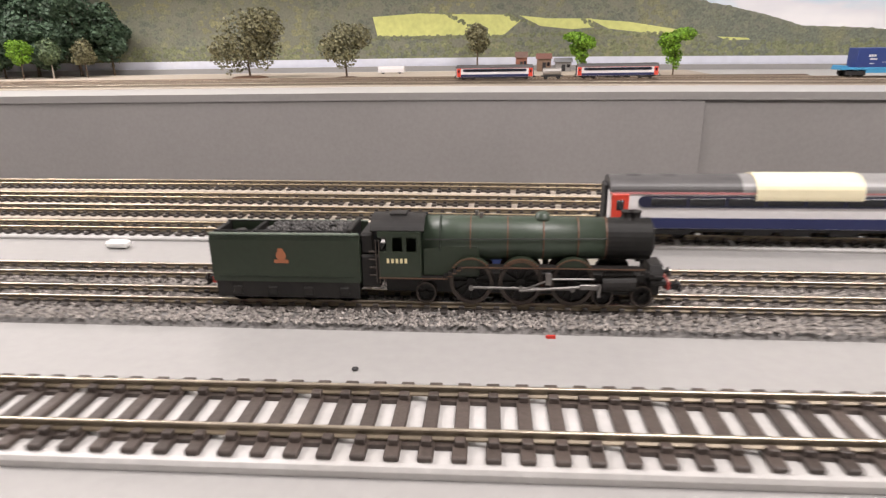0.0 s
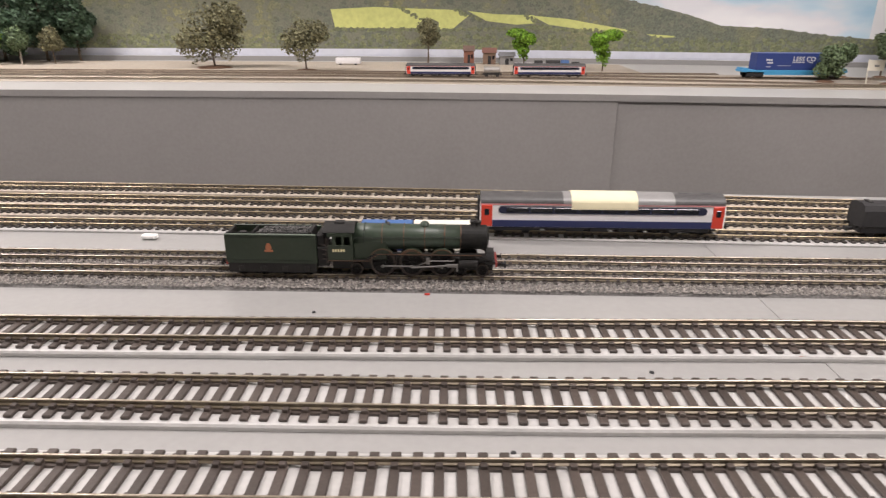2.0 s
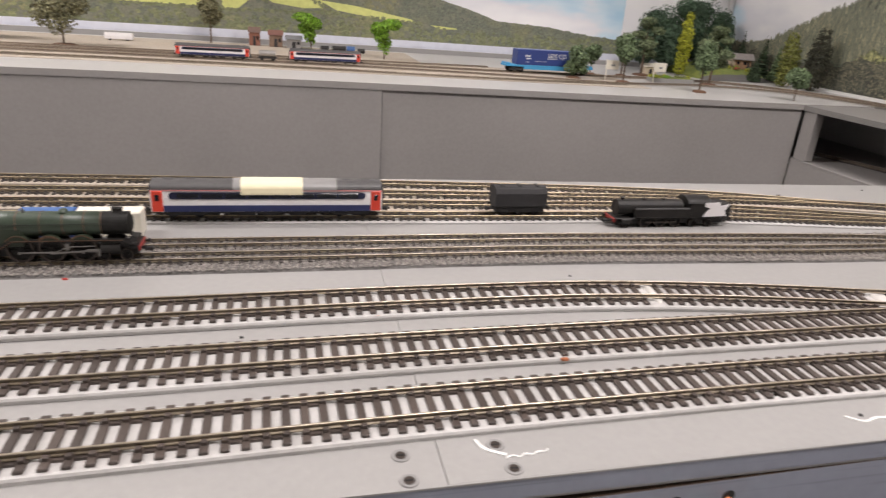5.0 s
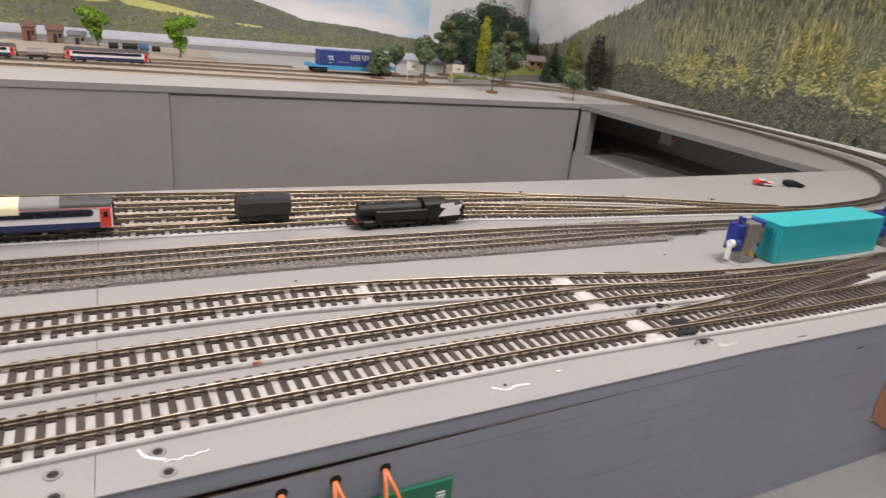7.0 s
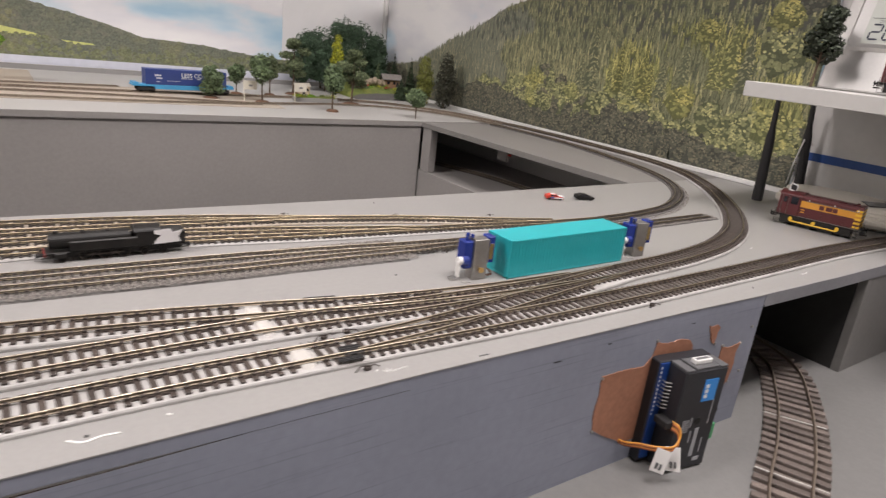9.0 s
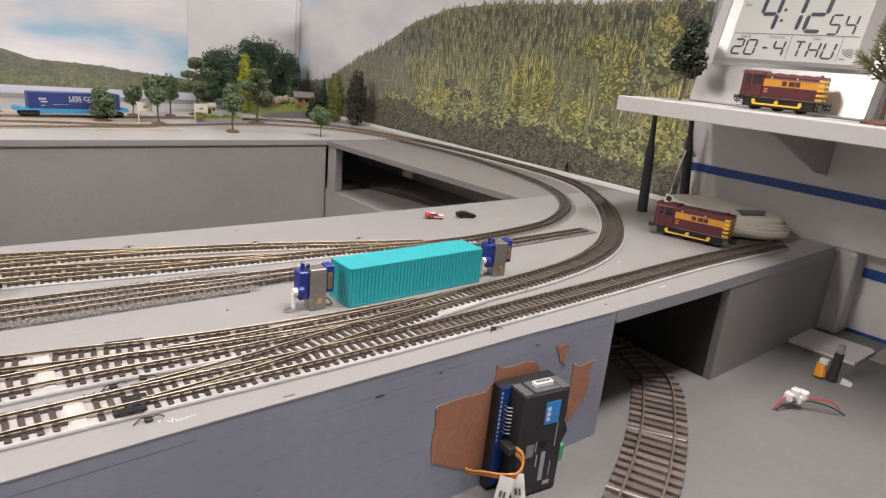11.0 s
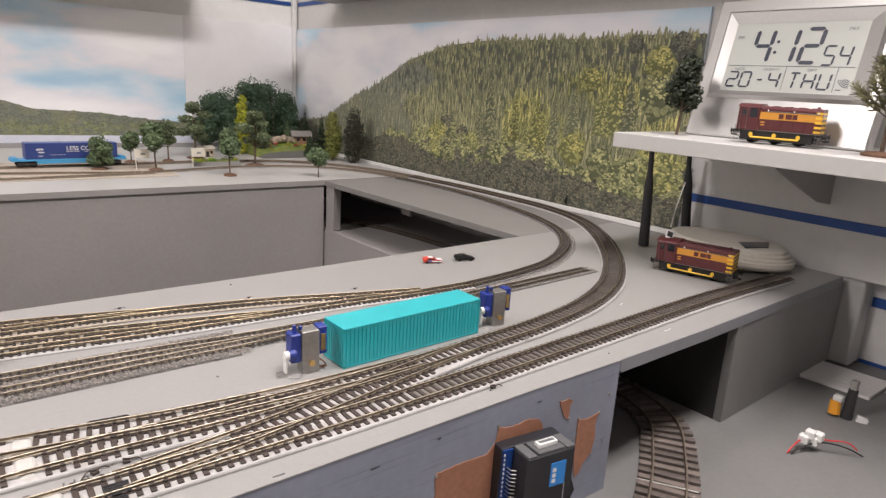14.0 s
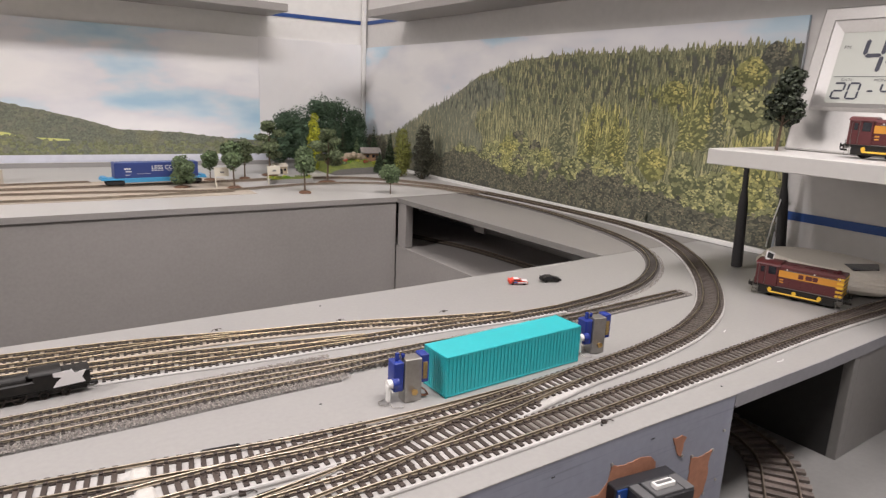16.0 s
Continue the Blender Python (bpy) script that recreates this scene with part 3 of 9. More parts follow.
def sunlit(a, z):
    """How far a spot of the hillside lies in one of the bright glades."""
    return max(math.exp(-((a - y) / w) ** 2 - ((z - v) / h) ** 2) for y, v, w, h in GLADES) + 0.25 * noise.noise((a * 14.0, z * 20.0, 8.0))


WOODS = []
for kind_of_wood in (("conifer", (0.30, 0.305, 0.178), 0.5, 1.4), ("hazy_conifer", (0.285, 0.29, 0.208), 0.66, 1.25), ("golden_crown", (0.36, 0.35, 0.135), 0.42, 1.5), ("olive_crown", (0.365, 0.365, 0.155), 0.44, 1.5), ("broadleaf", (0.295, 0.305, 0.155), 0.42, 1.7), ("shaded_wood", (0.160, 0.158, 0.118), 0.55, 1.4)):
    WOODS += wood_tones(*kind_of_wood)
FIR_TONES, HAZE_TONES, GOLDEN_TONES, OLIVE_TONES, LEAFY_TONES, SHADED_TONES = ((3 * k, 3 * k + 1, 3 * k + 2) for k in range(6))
firs = FlatShapes(at_side)
firs.layer = 60
spots = [(rnd.uniform(Y_END + 0.006, YW - 0.03), rnd.random()) for _ in range(5200)]
spots += [(Y_END + 0.008 + i * 0.0046 + rnd.uniform(-0.002, 0.002), 1.0) for i in range(300)]
for a, t in sorted(spots, key=lambda s: -s[1]):
    z = 0.06 + t * (ridge(a) - 0.075)
    h = (0.045 - 0.026 * min(1.0, max(0.0, (z - 0.09) / 0.16))) * rnd.uniform(0.75, 1.25) * (1.0 if a < 1.0 else 0.8)
    if t == 1.0:
        h = rnd.choice((0.010, 0.013, 0.015, 0.016, 0.018, 0.023)) * (1.0 if a < 0.8 else 0.75)
    if z + h > 0.362 or a > YW - 0.04:
        continue
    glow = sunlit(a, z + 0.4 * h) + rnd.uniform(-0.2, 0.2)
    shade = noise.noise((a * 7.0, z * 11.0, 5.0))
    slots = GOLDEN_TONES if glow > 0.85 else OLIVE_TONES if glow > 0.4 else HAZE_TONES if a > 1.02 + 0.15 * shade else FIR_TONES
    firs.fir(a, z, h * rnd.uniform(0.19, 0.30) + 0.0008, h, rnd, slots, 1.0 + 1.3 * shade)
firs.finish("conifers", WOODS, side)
low = FlatShapes(at_side)
low.layer = firs.layer + 20
# single large crowns and firs of the photograph: along the wall, foot, height, half width
GREAT = [("bush", 0.326, 0.278, 0.030, GOLDEN_TONES), ("bush", 0.29, 0.305, 0.024, SHADED_TONES), ("bush", 0.38, 0.312, 0.016, SHADED_TONES), ("bush", 0.323, 0.222, 0.044, LEAFY_TONES), ("bush", 0.275, 0.235, 0.03, OLIVE_TONES), ("bush", 0.464, 0.246, 0.026, GOLDEN_TONES),
         ("fir", 0.729, 0.111, 0.145, FIR_TONES), ("fir", 0.76, 0.10, 0.10, FIR_TONES), ("fir", 0.545, 0.12, 0.095, FIR_TONES), ("fir", 0.405, 0.155, 0.13, OLIVE_TONES), ("fir", 0.435, 0.15, 0.10, OLIVE_TONES), ("fir", 0.375, 0.15, 0.11, FIR_TONES), ("fir", 0.50, 0.14, 0.10, FIR_TONES),
         ("fir", 0.651, 0.095, 0.118, GOLDEN_TONES), ("fir", 0.618, 0.09, 0.10, OLIVE_TONES), ("fir", 0.590, 0.10, 0.12, GOLDEN_TONES), ("fir", 0.572, 0.10, 0.09, GOLDEN_TONES), ("fir", 0.675, 0.10, 0.08, OLIVE_TONES), ("fir", 0.912, 0.076, 0.078, OLIVE_TONES), ("fir", 0.84, 0.085, 0.06, FIR_TONES)]
for shape, a, z, size, slots in sorted(GREAT, key=lambda g: -g[2]):
    if shape == "fir":
        low.tall_fir(a, z, size * 0.20, size, rnd, slots)
    else:
        low.bush(a, z, size, rnd, slots, 2.6, 1.0, 0.58)
spots = [(rnd.uniform(Y_END + 0.008, 1.13), rnd.random()) for _ in range(250)]
for a, t in sorted(spots, key=lambda s: -s[1]):
    z = 0.048 + t * (0.048 + 0.022 * math.sin(a * 9.0) + 0.014 * math.sin(a * 23))
    if z < ridge(a) - 0.02:
        glow = sunlit(a, z) + rnd.uniform(-0.25, 0.25)
        low.bush(a, z, rnd.uniform(0.013, 0.026), rnd, GOLDEN_TONES if glow > 0.8 else OLIVE_TONES if glow > 0.4 else LEAFY_TONES if rnd.random() < 0.75 else SHADED_TONES, 1.2, 1.1)
for a, z, r, slots in ((1.086, 0.073, 0.030, LEAFY_TONES), (0.986, 0.067, 0.024, LEAFY_TONES), (0.781, 0.104, 0.022, OLIVE_TONES), (0.692, 0.070, 0.044, LEAFY_TONES), (0.491, 0.115, 0.034, GOLDEN_TONES), (0.311, 0.10, 0.036, OLIVE_TONES), (0.425, 0.10, 0.030, LEAFY_TONES), (0.57, 0.072, 0.03, LEAFY_TONES), (0.86, 0.066, 0.026, LEAFY_TONES)):
    low.bush(a, z, r, rnd, slots, 2.4, 1.0, 0.62)
low.finish("broadleaf_trees", WOODS, side)
dark = FlatShapes(at_side)
dark.layer = low.layer + 20
spots = [(rnd.uniform(Y_END + 0.012, YW - 0.03), rnd.random()) for _ in range(520)]
for a, t in sorted(spots, key=lambda s: -s[1]):
    dark.bush(a, 0.010 + t * (0.046 + 0.022 * math.sin(a * 13.0)), rnd.uniform(0.011, 0.022), rnd, SHADED_TONES, 0.85)
dark.finish("shaded_trees", WOODS, side)
bm = bmesh.new()
box(bm, XW - 0.0150, XW - 0.0075, Y_END, 1.62, 0.0004, 0.0085, 0.0008)
structure("trim_side_wall", bm, WHITE_PLASTIC, "white plastic strip along the foot of the backdrop", "trim")
bm = bmesh.new()
sheet(bm, [X0, 0.0, 0.6, 1.0, 1.4, 1.62], YW - 0.020, YW - 0.0125, lambda x: far_z(x) + 0.0125, 0.0125)
structure("upstand", bm, [WHITE_PLASTIC, GREY_TOP], "grey upstand with a white top edge below the backdrop", "trim")
bm = bmesh.new()
box(bm, XW - 0.012, XW - 0.0002, YW - 0.012, YW - 0.0002, 0.003, 0.56, 0.001)
structure("corner_strip", bm, WHITE_PLASTIC, "white vertical cover strip in the wall corner", "trim")
bm = bmesh.new()
box(bm, 1.30, XW - 0.0125, YW + 0.0035, YW + 0.0062, 0.436, 0.447)
box(bm, XW + 0.0035, XW + 0.0062, 0.9, YW - 0.0125, 0.436, 0.447)
structure("blue_stripe_high", bm, BLUE_TAPE, "dark blue tape stripe round the wall", "stripe")
bm = bmesh.new()
box(bm, XW + 0.0035, XW + 0.0062, -0.6, 0.246, 0.061, 0.074)
box(bm, XW + 0.035, XW + 0.0377, -0.6, -0.0395, -0.044, -0.030)
box(bm, XW + 0.035, XW + 0.0377, -0.6, -0.0395, FLOOR + 0.0003, FLOOR + 0.005)
structure("blue_stripe_low", bm, BLUE_TAPE, "dark blue tape stripe along the wall", "stripe")
# upper level boards that shade the wall
bm = bmesh.new()
box(bm, X0, 1.365, 1.49, YW - 0.0005, 0.432, 0.452, 0.001)
structure("upper_board_north", bm, GREY_FACE, "grey painted upper level board on the wall", "baseboard")
bm = bmesh.new()
box(bm, 1.56, XW - 0.0005, -0.6, 1.40, 0.43, 0.45, 0.001)
structure("upper_board_east", bm, GREY_FACE, "grey painted upper level board on the wall", "baseboard")
# ---- track ----
def rail_profile(h, w):
    return [(-w, 0), (w, 0), (w, h * 0.14), (w * 0.3, h * 0.3), (w * 0.3, h * 0.62), (w * 0.62, h * 0.72), (w * 0.62, h * 0.88), (w * 0.36, h), (-w * 0.36, h), (-w * 0.62, h * 0.88), (-w * 0.62, h * 0.72), (-w * 0.3, h * 0.62), (-w * 0.3, h * 0.3), (-w, h * 0.14)]


def sleeper_mesh(name, length, width, height, gauge, pitch, web, mat):
    bm = bmesh.new()
    box(bm, -width / 2, width / 2, -length / 2, length / 2, 0, height, width * 0.08)
    for s in (-1, 1):
        for o in (-1, 1) if web else ():
            y = s * (gauge / 2 + 0.0006) + o * gauge * 0.095
            box(bm, -width * 0.36, width * 0.36, y - gauge * 0.062, y + gauge * 0.062, height, height + width * 0.46, width * 0.06)
        if web == 2 or web == s:
            y = s * (gauge / 2 + 0.0005)
            box(bm, width / 2, pitch - width / 2, y - gauge * 0.12, y + gauge * 0.12, 0, height * 0.8)
    return mesh_from(name, bm, mat)


OO = dict(gauge=0.0165, pitch=0.0070, length=0.030, width=0.0032, height=0.0014, rail_h=0.0026, rail_w=0.00076)
NN = dict(gauge=0.0090, pitch=0.0056, length=0.0172, width=0.0025, height=0.0012, rail_h=0.0019, rail_w=0.00072)
SLEEPER_MESHES = {}


def track(label, pts, kind, z, mat=None, rail=None, group="storage tracks", underlay=0.0, skip=(), joined=False, bed=None, infill=9.0, infill_mat=None):
    """A run of model track along a curve through pts: two rails and single sleepers. skip: stretches of x left without sleepers. infill: the bed is bare grey between the rails from that x on."""
    k = kind
    mat, rail = mat or SLEEPER, rail or RAIL
    top = empty("railway_track", label, "track", group)
    path = smooth_path(pts, k["pitch"])
    side = sides(path)
    if underlay:
        bm = bmesh.new()
        w = k["length"] * 0.50
        sweep(bm, path, [(-w - 0.0013, 0), (w + 0.0013, 0), (w + 0.0015, underlay * 0.55), (w + 0.0010, underlay * 0.88), (w, underlay), (-w, underlay), (-w - 0.0010, underlay * 0.88), (-w - 0.0015, underlay * 0.55)], z=z)
        part("underlay", bm, bed or WHITE_EDGE, top, "painted foam underlay strip")
    bare = [p for p in path if p.x > infill]
    if bare:
        w = k["gauge"] * 0.80
        bm = bmesh.new()
        sweep(bm, bare, [(-w, 0.0), (w, 0.0), (w, 0.0003), (-w, 0.0003)], z=z + underlay + 0.0001)
        part("bare_bed", bm, infill_mat or BARE_BED, top, "bare bed between the rails")
    zs = z + underlay
    for s in (-1, 1):
        bm = bmesh.new()
        sweep(bm, path, rail_profile(k["rail_h"], k["rail_w"]), shift=s * (k["gauge"] / 2 + k["rail_w"] * 0.6), z=zs + k["height"] + 0.0001)
        for i, f in enumerate(bm.faces):
            crown = i < 14 * (len(path) - 1) and i % 14 in (6, 7, 8)
            f.material_index, f.smooth = (0, True) if crown else (1, False)
        part("rail", bm, [rail, RAIL_RUST_SIDE if rail in (RAIL_RUST, RAIL_DULL) else RAIL_SIDE], top, "worn nickel silver rail" if rail is RAIL else "")
    keys = []
    for web in (-1, 2, 1) if k.get("web", 1) else (0, 0, 0):
        key = (k["pitch"], mat.name, web)
        if key not in SLEEPER_MESHES:
            SLEEPER_MESHES[key] = sleeper_mesh("sleeper", k["length"], k["width"], k["height"], k["gauge"], k["pitch"], web, mat)
        keys.append(key)
    rest = []
    for i, (p, s) in enumerate(zip(path, side)):
        if any(a < p.x < b for a, b in skip):
            continue
        turn = math.atan2(s.y, s.x) - math.pi / 2
        m = Matrix.Translation((p.x, p.y, p.z + zs)) @ Matrix.Rotation(turn, 4, "Z")
        if joined or p.x < -0.45:
            rest.append(m)
        else:
            part("sleeper", SLEEPER_MESHES[keys[(1, 0, 1, 2)[i % 4]]], mat, top, m=m)
    if rest:
        src = SLEEPER_MESHES[keys[1]]
        vs = np.array([v.co[:] for v in src.vertices])
        verts, faces = [], []
        for m in rest:
            M = np.array(m)
            o = len(verts)
            verts.extend((vs @ M[:3, :3].T + M[:3, 3]).tolist())
            faces.extend([[o + i for i in p.vertices] for p in src.polygons])
        me = bpy.data.meshes.new("sleeper_run")
        me.from_pydata(verts, [], faces)
        me.materials.append(mat)
        ob = part("sleeper_run", me, mat, top)
        ob["kind"] = "stuff"
    return top


GG = dict(gauge=0.0295, pitch=0.0127, length=0.057, width=0.0068, height=0.0040, rail_h=0.0032, rail_w=0.0014, web=0)
U = 0.0030
F1 = [(-1.6, 0.030), (-0.3, 0.032), (0.19, 0.0334), (0.309, 0.0361), (0.43, 0.0399), (0.51, 0.0412), (0.59, 0.0421), (0.66, 0.0418), (0.734, 0.0395), (0.92, 0.032), (1.17, 0.032), (1.385, 0.0345), (1.575, 0.0275)]
F2 = [(-1.6, 0.074), (-0.3, 0.077), (0.166, 0.080), (0.31, 0.0816), (0.444, 0.0847), (0.53, 0.0856), (0.624, 0.0859), (0.734, 0.0845), (0.82, 0.078), (0.944, 0.073), (1.067, 0.076), (1.168, 0.083), (1.25, 0.098), (1.324, 0.126), (1.40, 0.173), (1.465, 0.226), (1.555, 0.32), (1.61, 0.40), (1.640, 0.50), (1.647, 0.62), (1.643, 0.8), (1.628, 0.93)]
F2B = [(1.628, 0.93), (1.605, 1.04), (1.54, 1.175), (1.45, 1.262), (1.32, 1.292), (1.1, 1.278), (0.9, 1.258), (0.5, 1.252), (-1.6, 1.252)]
F3 = [(-1.6, 0.120), (-0.3, 0.124), (0.14, 0.1283), (0.31, 0.1315), (0.46, 0.1350), (0.55, 0.1338), (0.652, 0.1221), (0.73, 0.108), (0.82, 0.0900), (0.90, 0.0805), (1.0, 0.0755)]
CROSS = [(0.765, 0.0395), (0.83, 0.044), (0.90, 0.0525), (0.98, 0.0645), (1.06, 0.0752)]
A = [(-1.6, 0.2003), (0.2, 0.2003), (0.4, 0.2007), (0.55, 0.2003), (0.65, 0.1965), (0.742, 0.192), (0.813, 0.1905), (0.898, 0.187), (0.95, 0.187)]
B = [(-1.6, 0.2233), (0.2, 0.2233), (0.4, 0.2237), (0.55, 0.2233), (0.65, 0.2195), (0.746, 0.2155), (0.82, 0.210), (0.908, 0.200), (1.0, 0.193), (1.17, 0.186), (1.36, 0.187)]
T1 = [(-1.6, 0.272), (0.48, 0.272), (0.75, 0.262), (0.83, 0.250), (0.925, 0.240), (1.04, 0.228), (1.105, 0.219), (1.18, 0.214)]
T1C = [(1.18, 0.214), (1.266, 0.221), (1.333, 0.234), (1.389, 0.258), (1.44, 0.290), (1.506, 0.358), (1.547, 0.438), (1.575, 0.54), (1.596, 0.66), (1.600, 0.8), (1.588, 0.93)]
T1B = [(1.588, 0.93), (1.56, 1.03), (1.50, 1.12), (1.42, 1.17), (1.30, 1.183), (1.19, 1.163), (1.08, 1.140), (0.9, 1.165), (0.6, 1.188), (0.3, 1.19), (-1.6, 1.19)]
T2 = [(-1.6, 0.299), (0.49, 0.299), (0.75, 0.285), (0.85, 0.263), (0.95, 0.2385)]
T3 = [(-1.6, 0.325), (0.5, 0.325), (0.75, 0.310), (0.84, 0.300), (0.95, 0.276), (1.05, 0.243), (1.12, 0.222)]
T4 = [(-1.6, 0.352), (0.51, 0.352), (0.66, 0.340), (0.76, 0.324), (0.86, 0.2975), (0.95, 0.2765)]
far = lambda pts, dz=0.0: [(x, y, far_z(x) + dz) for x, y in pts]
track("brown sleepered storage track on white painted underlay", F1, OO, 0.0, underlay=U, skip=((0.727, 0.741),), infill=0.955)
track("brown sleepered track curving round past the container", F2, OO, 0.00015, underlay=U, skip=((0.722, 0.734),), infill=1.05)
track("brown sleepered storage track joining its neighbour", F3, OO, 0.0003, underlay=U, skip=((0.583, 0.589), (0.722, 0.735), (0.872, 1.1)))
track("crossover track between two brown sleepered tracks", CROSS, OO, 0.00045, underlay=U, skip=((0.7, 0.83), (1.0, 1.1)))
for n, pts in enumerate((T1, T2, T3, T4)):
    track("narrow black sleepered storage track", pts, NN, 0.0001 * n, mat=SLEEPER_DARK, rail=RAIL_GOLD, underlay=0.002, group="back tracks", bed=WHITE_EDGE if n == 0 else BROWN_BED)
for n, pts in enumerate((A, B)):
    track("narrow track bedded in grey ballast", pts, NN, 0.0016 + 0.0001 * n, mat=SLEEPER_DARK, group="ballasted tracks")
track("narrow dull track curving round on thin ballast", T1C, NN, 0.0001, mat=SLEEPER_DARK, underlay=0.002, group="back tracks", bed=BALLAST_BED)
track("dull track running on past the scenery", far(F2B), OO, 0.0005, mat=DUSTY_SLEEPER, rail=RAIL_DULL, group="far tracks", joined=True)
track("narrow track through the far scenery", far(T1B), NN, 0.0016, mat=DUSTY_SLEEPER, rail=RAIL_DULL, group="far tracks", joined=True)
track("narrow siding behind the wagon", far([(-1.6, 1.30), (0.3, 1.30), (0.62, 1.315), (0.84, 1.335)]), NN, 0.0016, mat=DUSTY_SLEEPER, rail=RAIL_DULL, group="far tracks", joined=True)
track("narrow track along the front of the far scenery", far([(-1.6, 1.115), (0.3, 1.115), (0.88, 1.105), (1.09, 1.125)]), NN, 0.0016, mat=DUSTY_SLEEPER, group="far tracks", joined=True)
track("wide brown sleepered track curving into the tunnel", [(0.93, -0.21), (1.003, -0.158), (1.083, -0.106), (1.16, -0.071), (1.248, -0.022), (1.313, 0.028), (1.342, 0.10), (1.342, 0.2), (1.33, 0.34)], GG, FLOOR, mat=SLEEPER_WORN, rail=RAIL_RUST, group="lower track", infill=0.0, infill_mat=SLEEPER)
LEDGE = material("white_sleeper_edge_paint", (0.45, 0.43, 0.40), 0.6, grain=0.2, scale=500)
for x, y, a in ((1.206, -0.0455, 32), (1.109, -0.0930, 26)):
    thing("paint_strip", new_box(-0.0008, 0.0008, -0.0280, 0.0280, 0.0, 0.0010, 0.0002), LEDGE, "white painted strip along a sleeper edge", "strip", "painted sleeper edges", m=pose(x, y, FLOOR + 0.0038, 0, 0, a))
track("dark track on the shelf inside the well", [(1.488, 1.03), (1.508, 0.96), (1.535, 0.868), (1.551, 0.75), (1.557, 0.62), (1.56, 0.42)], OO, -0.110, mat=SLEEPER_DARK, rail=RAIL_RUST, group="lower track")


# ---- ballast ----
def chips(name, label, strips, size, density, seed):
    """Loose stone chips strewn along strips: (path, across from, across to, height)."""
    r = np.random.RandomState(seed)
    octa = np.array([(1, 0, 0), (-1, 0, 0), (0, 1, 0), (0, -1, 0), (0, 0, 0.8), (0, 0, -0.8)])
    tris = [(0, 2, 4), (2, 1, 4), (1, 3, 4), (3, 0, 4), (2, 0, 5), (1, 2, 5), (3, 1, 5), (0, 3, 5)]
    V, Fc = [], []
    for path, lo, hi, z in strips:
        side = sides(path)
        L = sum((b - a).length for a, b in zip(path, path[1:]))
        for _ in range(int(L * (hi - lo) * density)):
            i = r.randint(len(path))
            p = path[i] + side[i] * r.uniform(lo, hi)
            d = side[i].cross(Vector((0, 0, 1)))
            p = p + d * r.uniform(-0.003, 0.003)
            o = len(V)
            sc = octa * size * r.uniform(0.5, 1.25, (1, 3))
            t = r.uniform(0, 6.28)
            c, s = math.cos(t), math.sin(t)
            q = r.uniform(-0.6, 0.6)
            for vx, vy, vz in sc:
                V.append((p.x + c * vx - s * vy, p.y + s * vx + c * vy, p.z + z + vz + q * vx + r.uniform(0, 0.0002)))
            Fc += [(o + a, o + b, o + e) for a, b, e in tris]
    me = bpy.data.meshes.new(name)
    me.from_pydata(V, [], Fc)
    me.materials.append(BALLAST)
    return tagged(new(name, me), label, "ballast", kind="stuff")


bm = bmesh.new()
pa = smooth_path(A[:-1], 0.01)
sweep(bm, pa, [(-0.0178, 0.0), (0.0355, 0.0), (0.0335, 0.0017), (-0.0152, 0.0017)])
pb = smooth_path([(0.90, 0.201), (1.0, 0.193), (1.17, 0.186), (1.37, 0.187)], 0.01)
sweep(bm, pb, [(-0.0115, 0.0), (0.0115, 0.0), (0.0095, 0.00165), (-0.0095, 0.00165)])
thing("ballast_bed", bm, BALLAST_BED, "glued grey ballast bed under two narrow tracks", "ballast", kind="stuff")
pa = smooth_path([(-0.42, 0.2003)] + A[1:-1], 0.004)
pb = smooth_path([(0.86, 0.204), (1.0, 0.193), (1.17, 0.186), (1.37, 0.187)], 0.004)
G = NN["gauge"] / 2
chips("ballast_chips", "grey stone chip ballast between and beside narrow tracks", [
    (pa, -0.0178, -G - 0.0012, 0.0021), (pa, -G + 0.001, G - 0.001, 0.0024), (pa, G + 0.0012, 0.0173, 0.0024), (pa, 0.0196, 0.0264, 0.0024), (pa, 0.0289, 0.0355, 0.0020),
    (pb, -0.0118, -G - 0.0012, 0.0020), (pb, -G + 0.001, G - 0.001, 0.0022), (pb, G + 0.0012, 0.0118, 0.0020)], 0.00072, 900000, 3)
pt = smooth_path([(1.12, 0.217), (1.18, 0.214), (1.266, 0.221), (1.333, 0.234), (1.389, 0.258), (1.44, 0.290), (1.506, 0.358), (1.547, 0.438), (1.575, 0.54)], 0.004)
chips("ballast_chips", "thin scatter of grey stone chips beside the curve", [(pt, -0.016, -0.0085, 0.0004)], 0.0007, 500000, 4)


# ---- rolling stock ----
LOCO_GREEN = material("satin_dark_green_paint", (0.021, 0.031, 0.018), 0.45, grain=0.12, scale=500, stain=0.35, stain_scale=80, stain_colour=(0.03, 0.036, 0.024))
BOILER_GREEN = material("satin_green_boiler_paint", (0.037, 0.054, 0.036), 0.42, grain=0.10, scale=500, stain=0.3, stain_scale=90)
BLACK = material("satin_black_paint", (0.012, 0.011, 0.0105), 0.5, spec=0.35, grain=0.2, scale=500, stain=0.3, stain_scale=120, stain_colour=(0.035, 0.030, 0.026))
BLACK_MATT = material("matt_black_plastic", (0.022, 0.021, 0.022), 0.7, grain=0.2, scale=400)
COAL = material("crushed_coal", (0.050, 0.047, 0.045), 0.5, grain=0.4, scale=900, per_island=0.6, bump=0.6)
STEEL = material("worn_steel", (0.42, 0.40, 0.38), 0.38, metal=0.8, grain=0.15, scale=500)
RED_PAINT = material("red_paint", (0.50, 0.035, 0.025), 0.45, grain=0.06, scale=400)
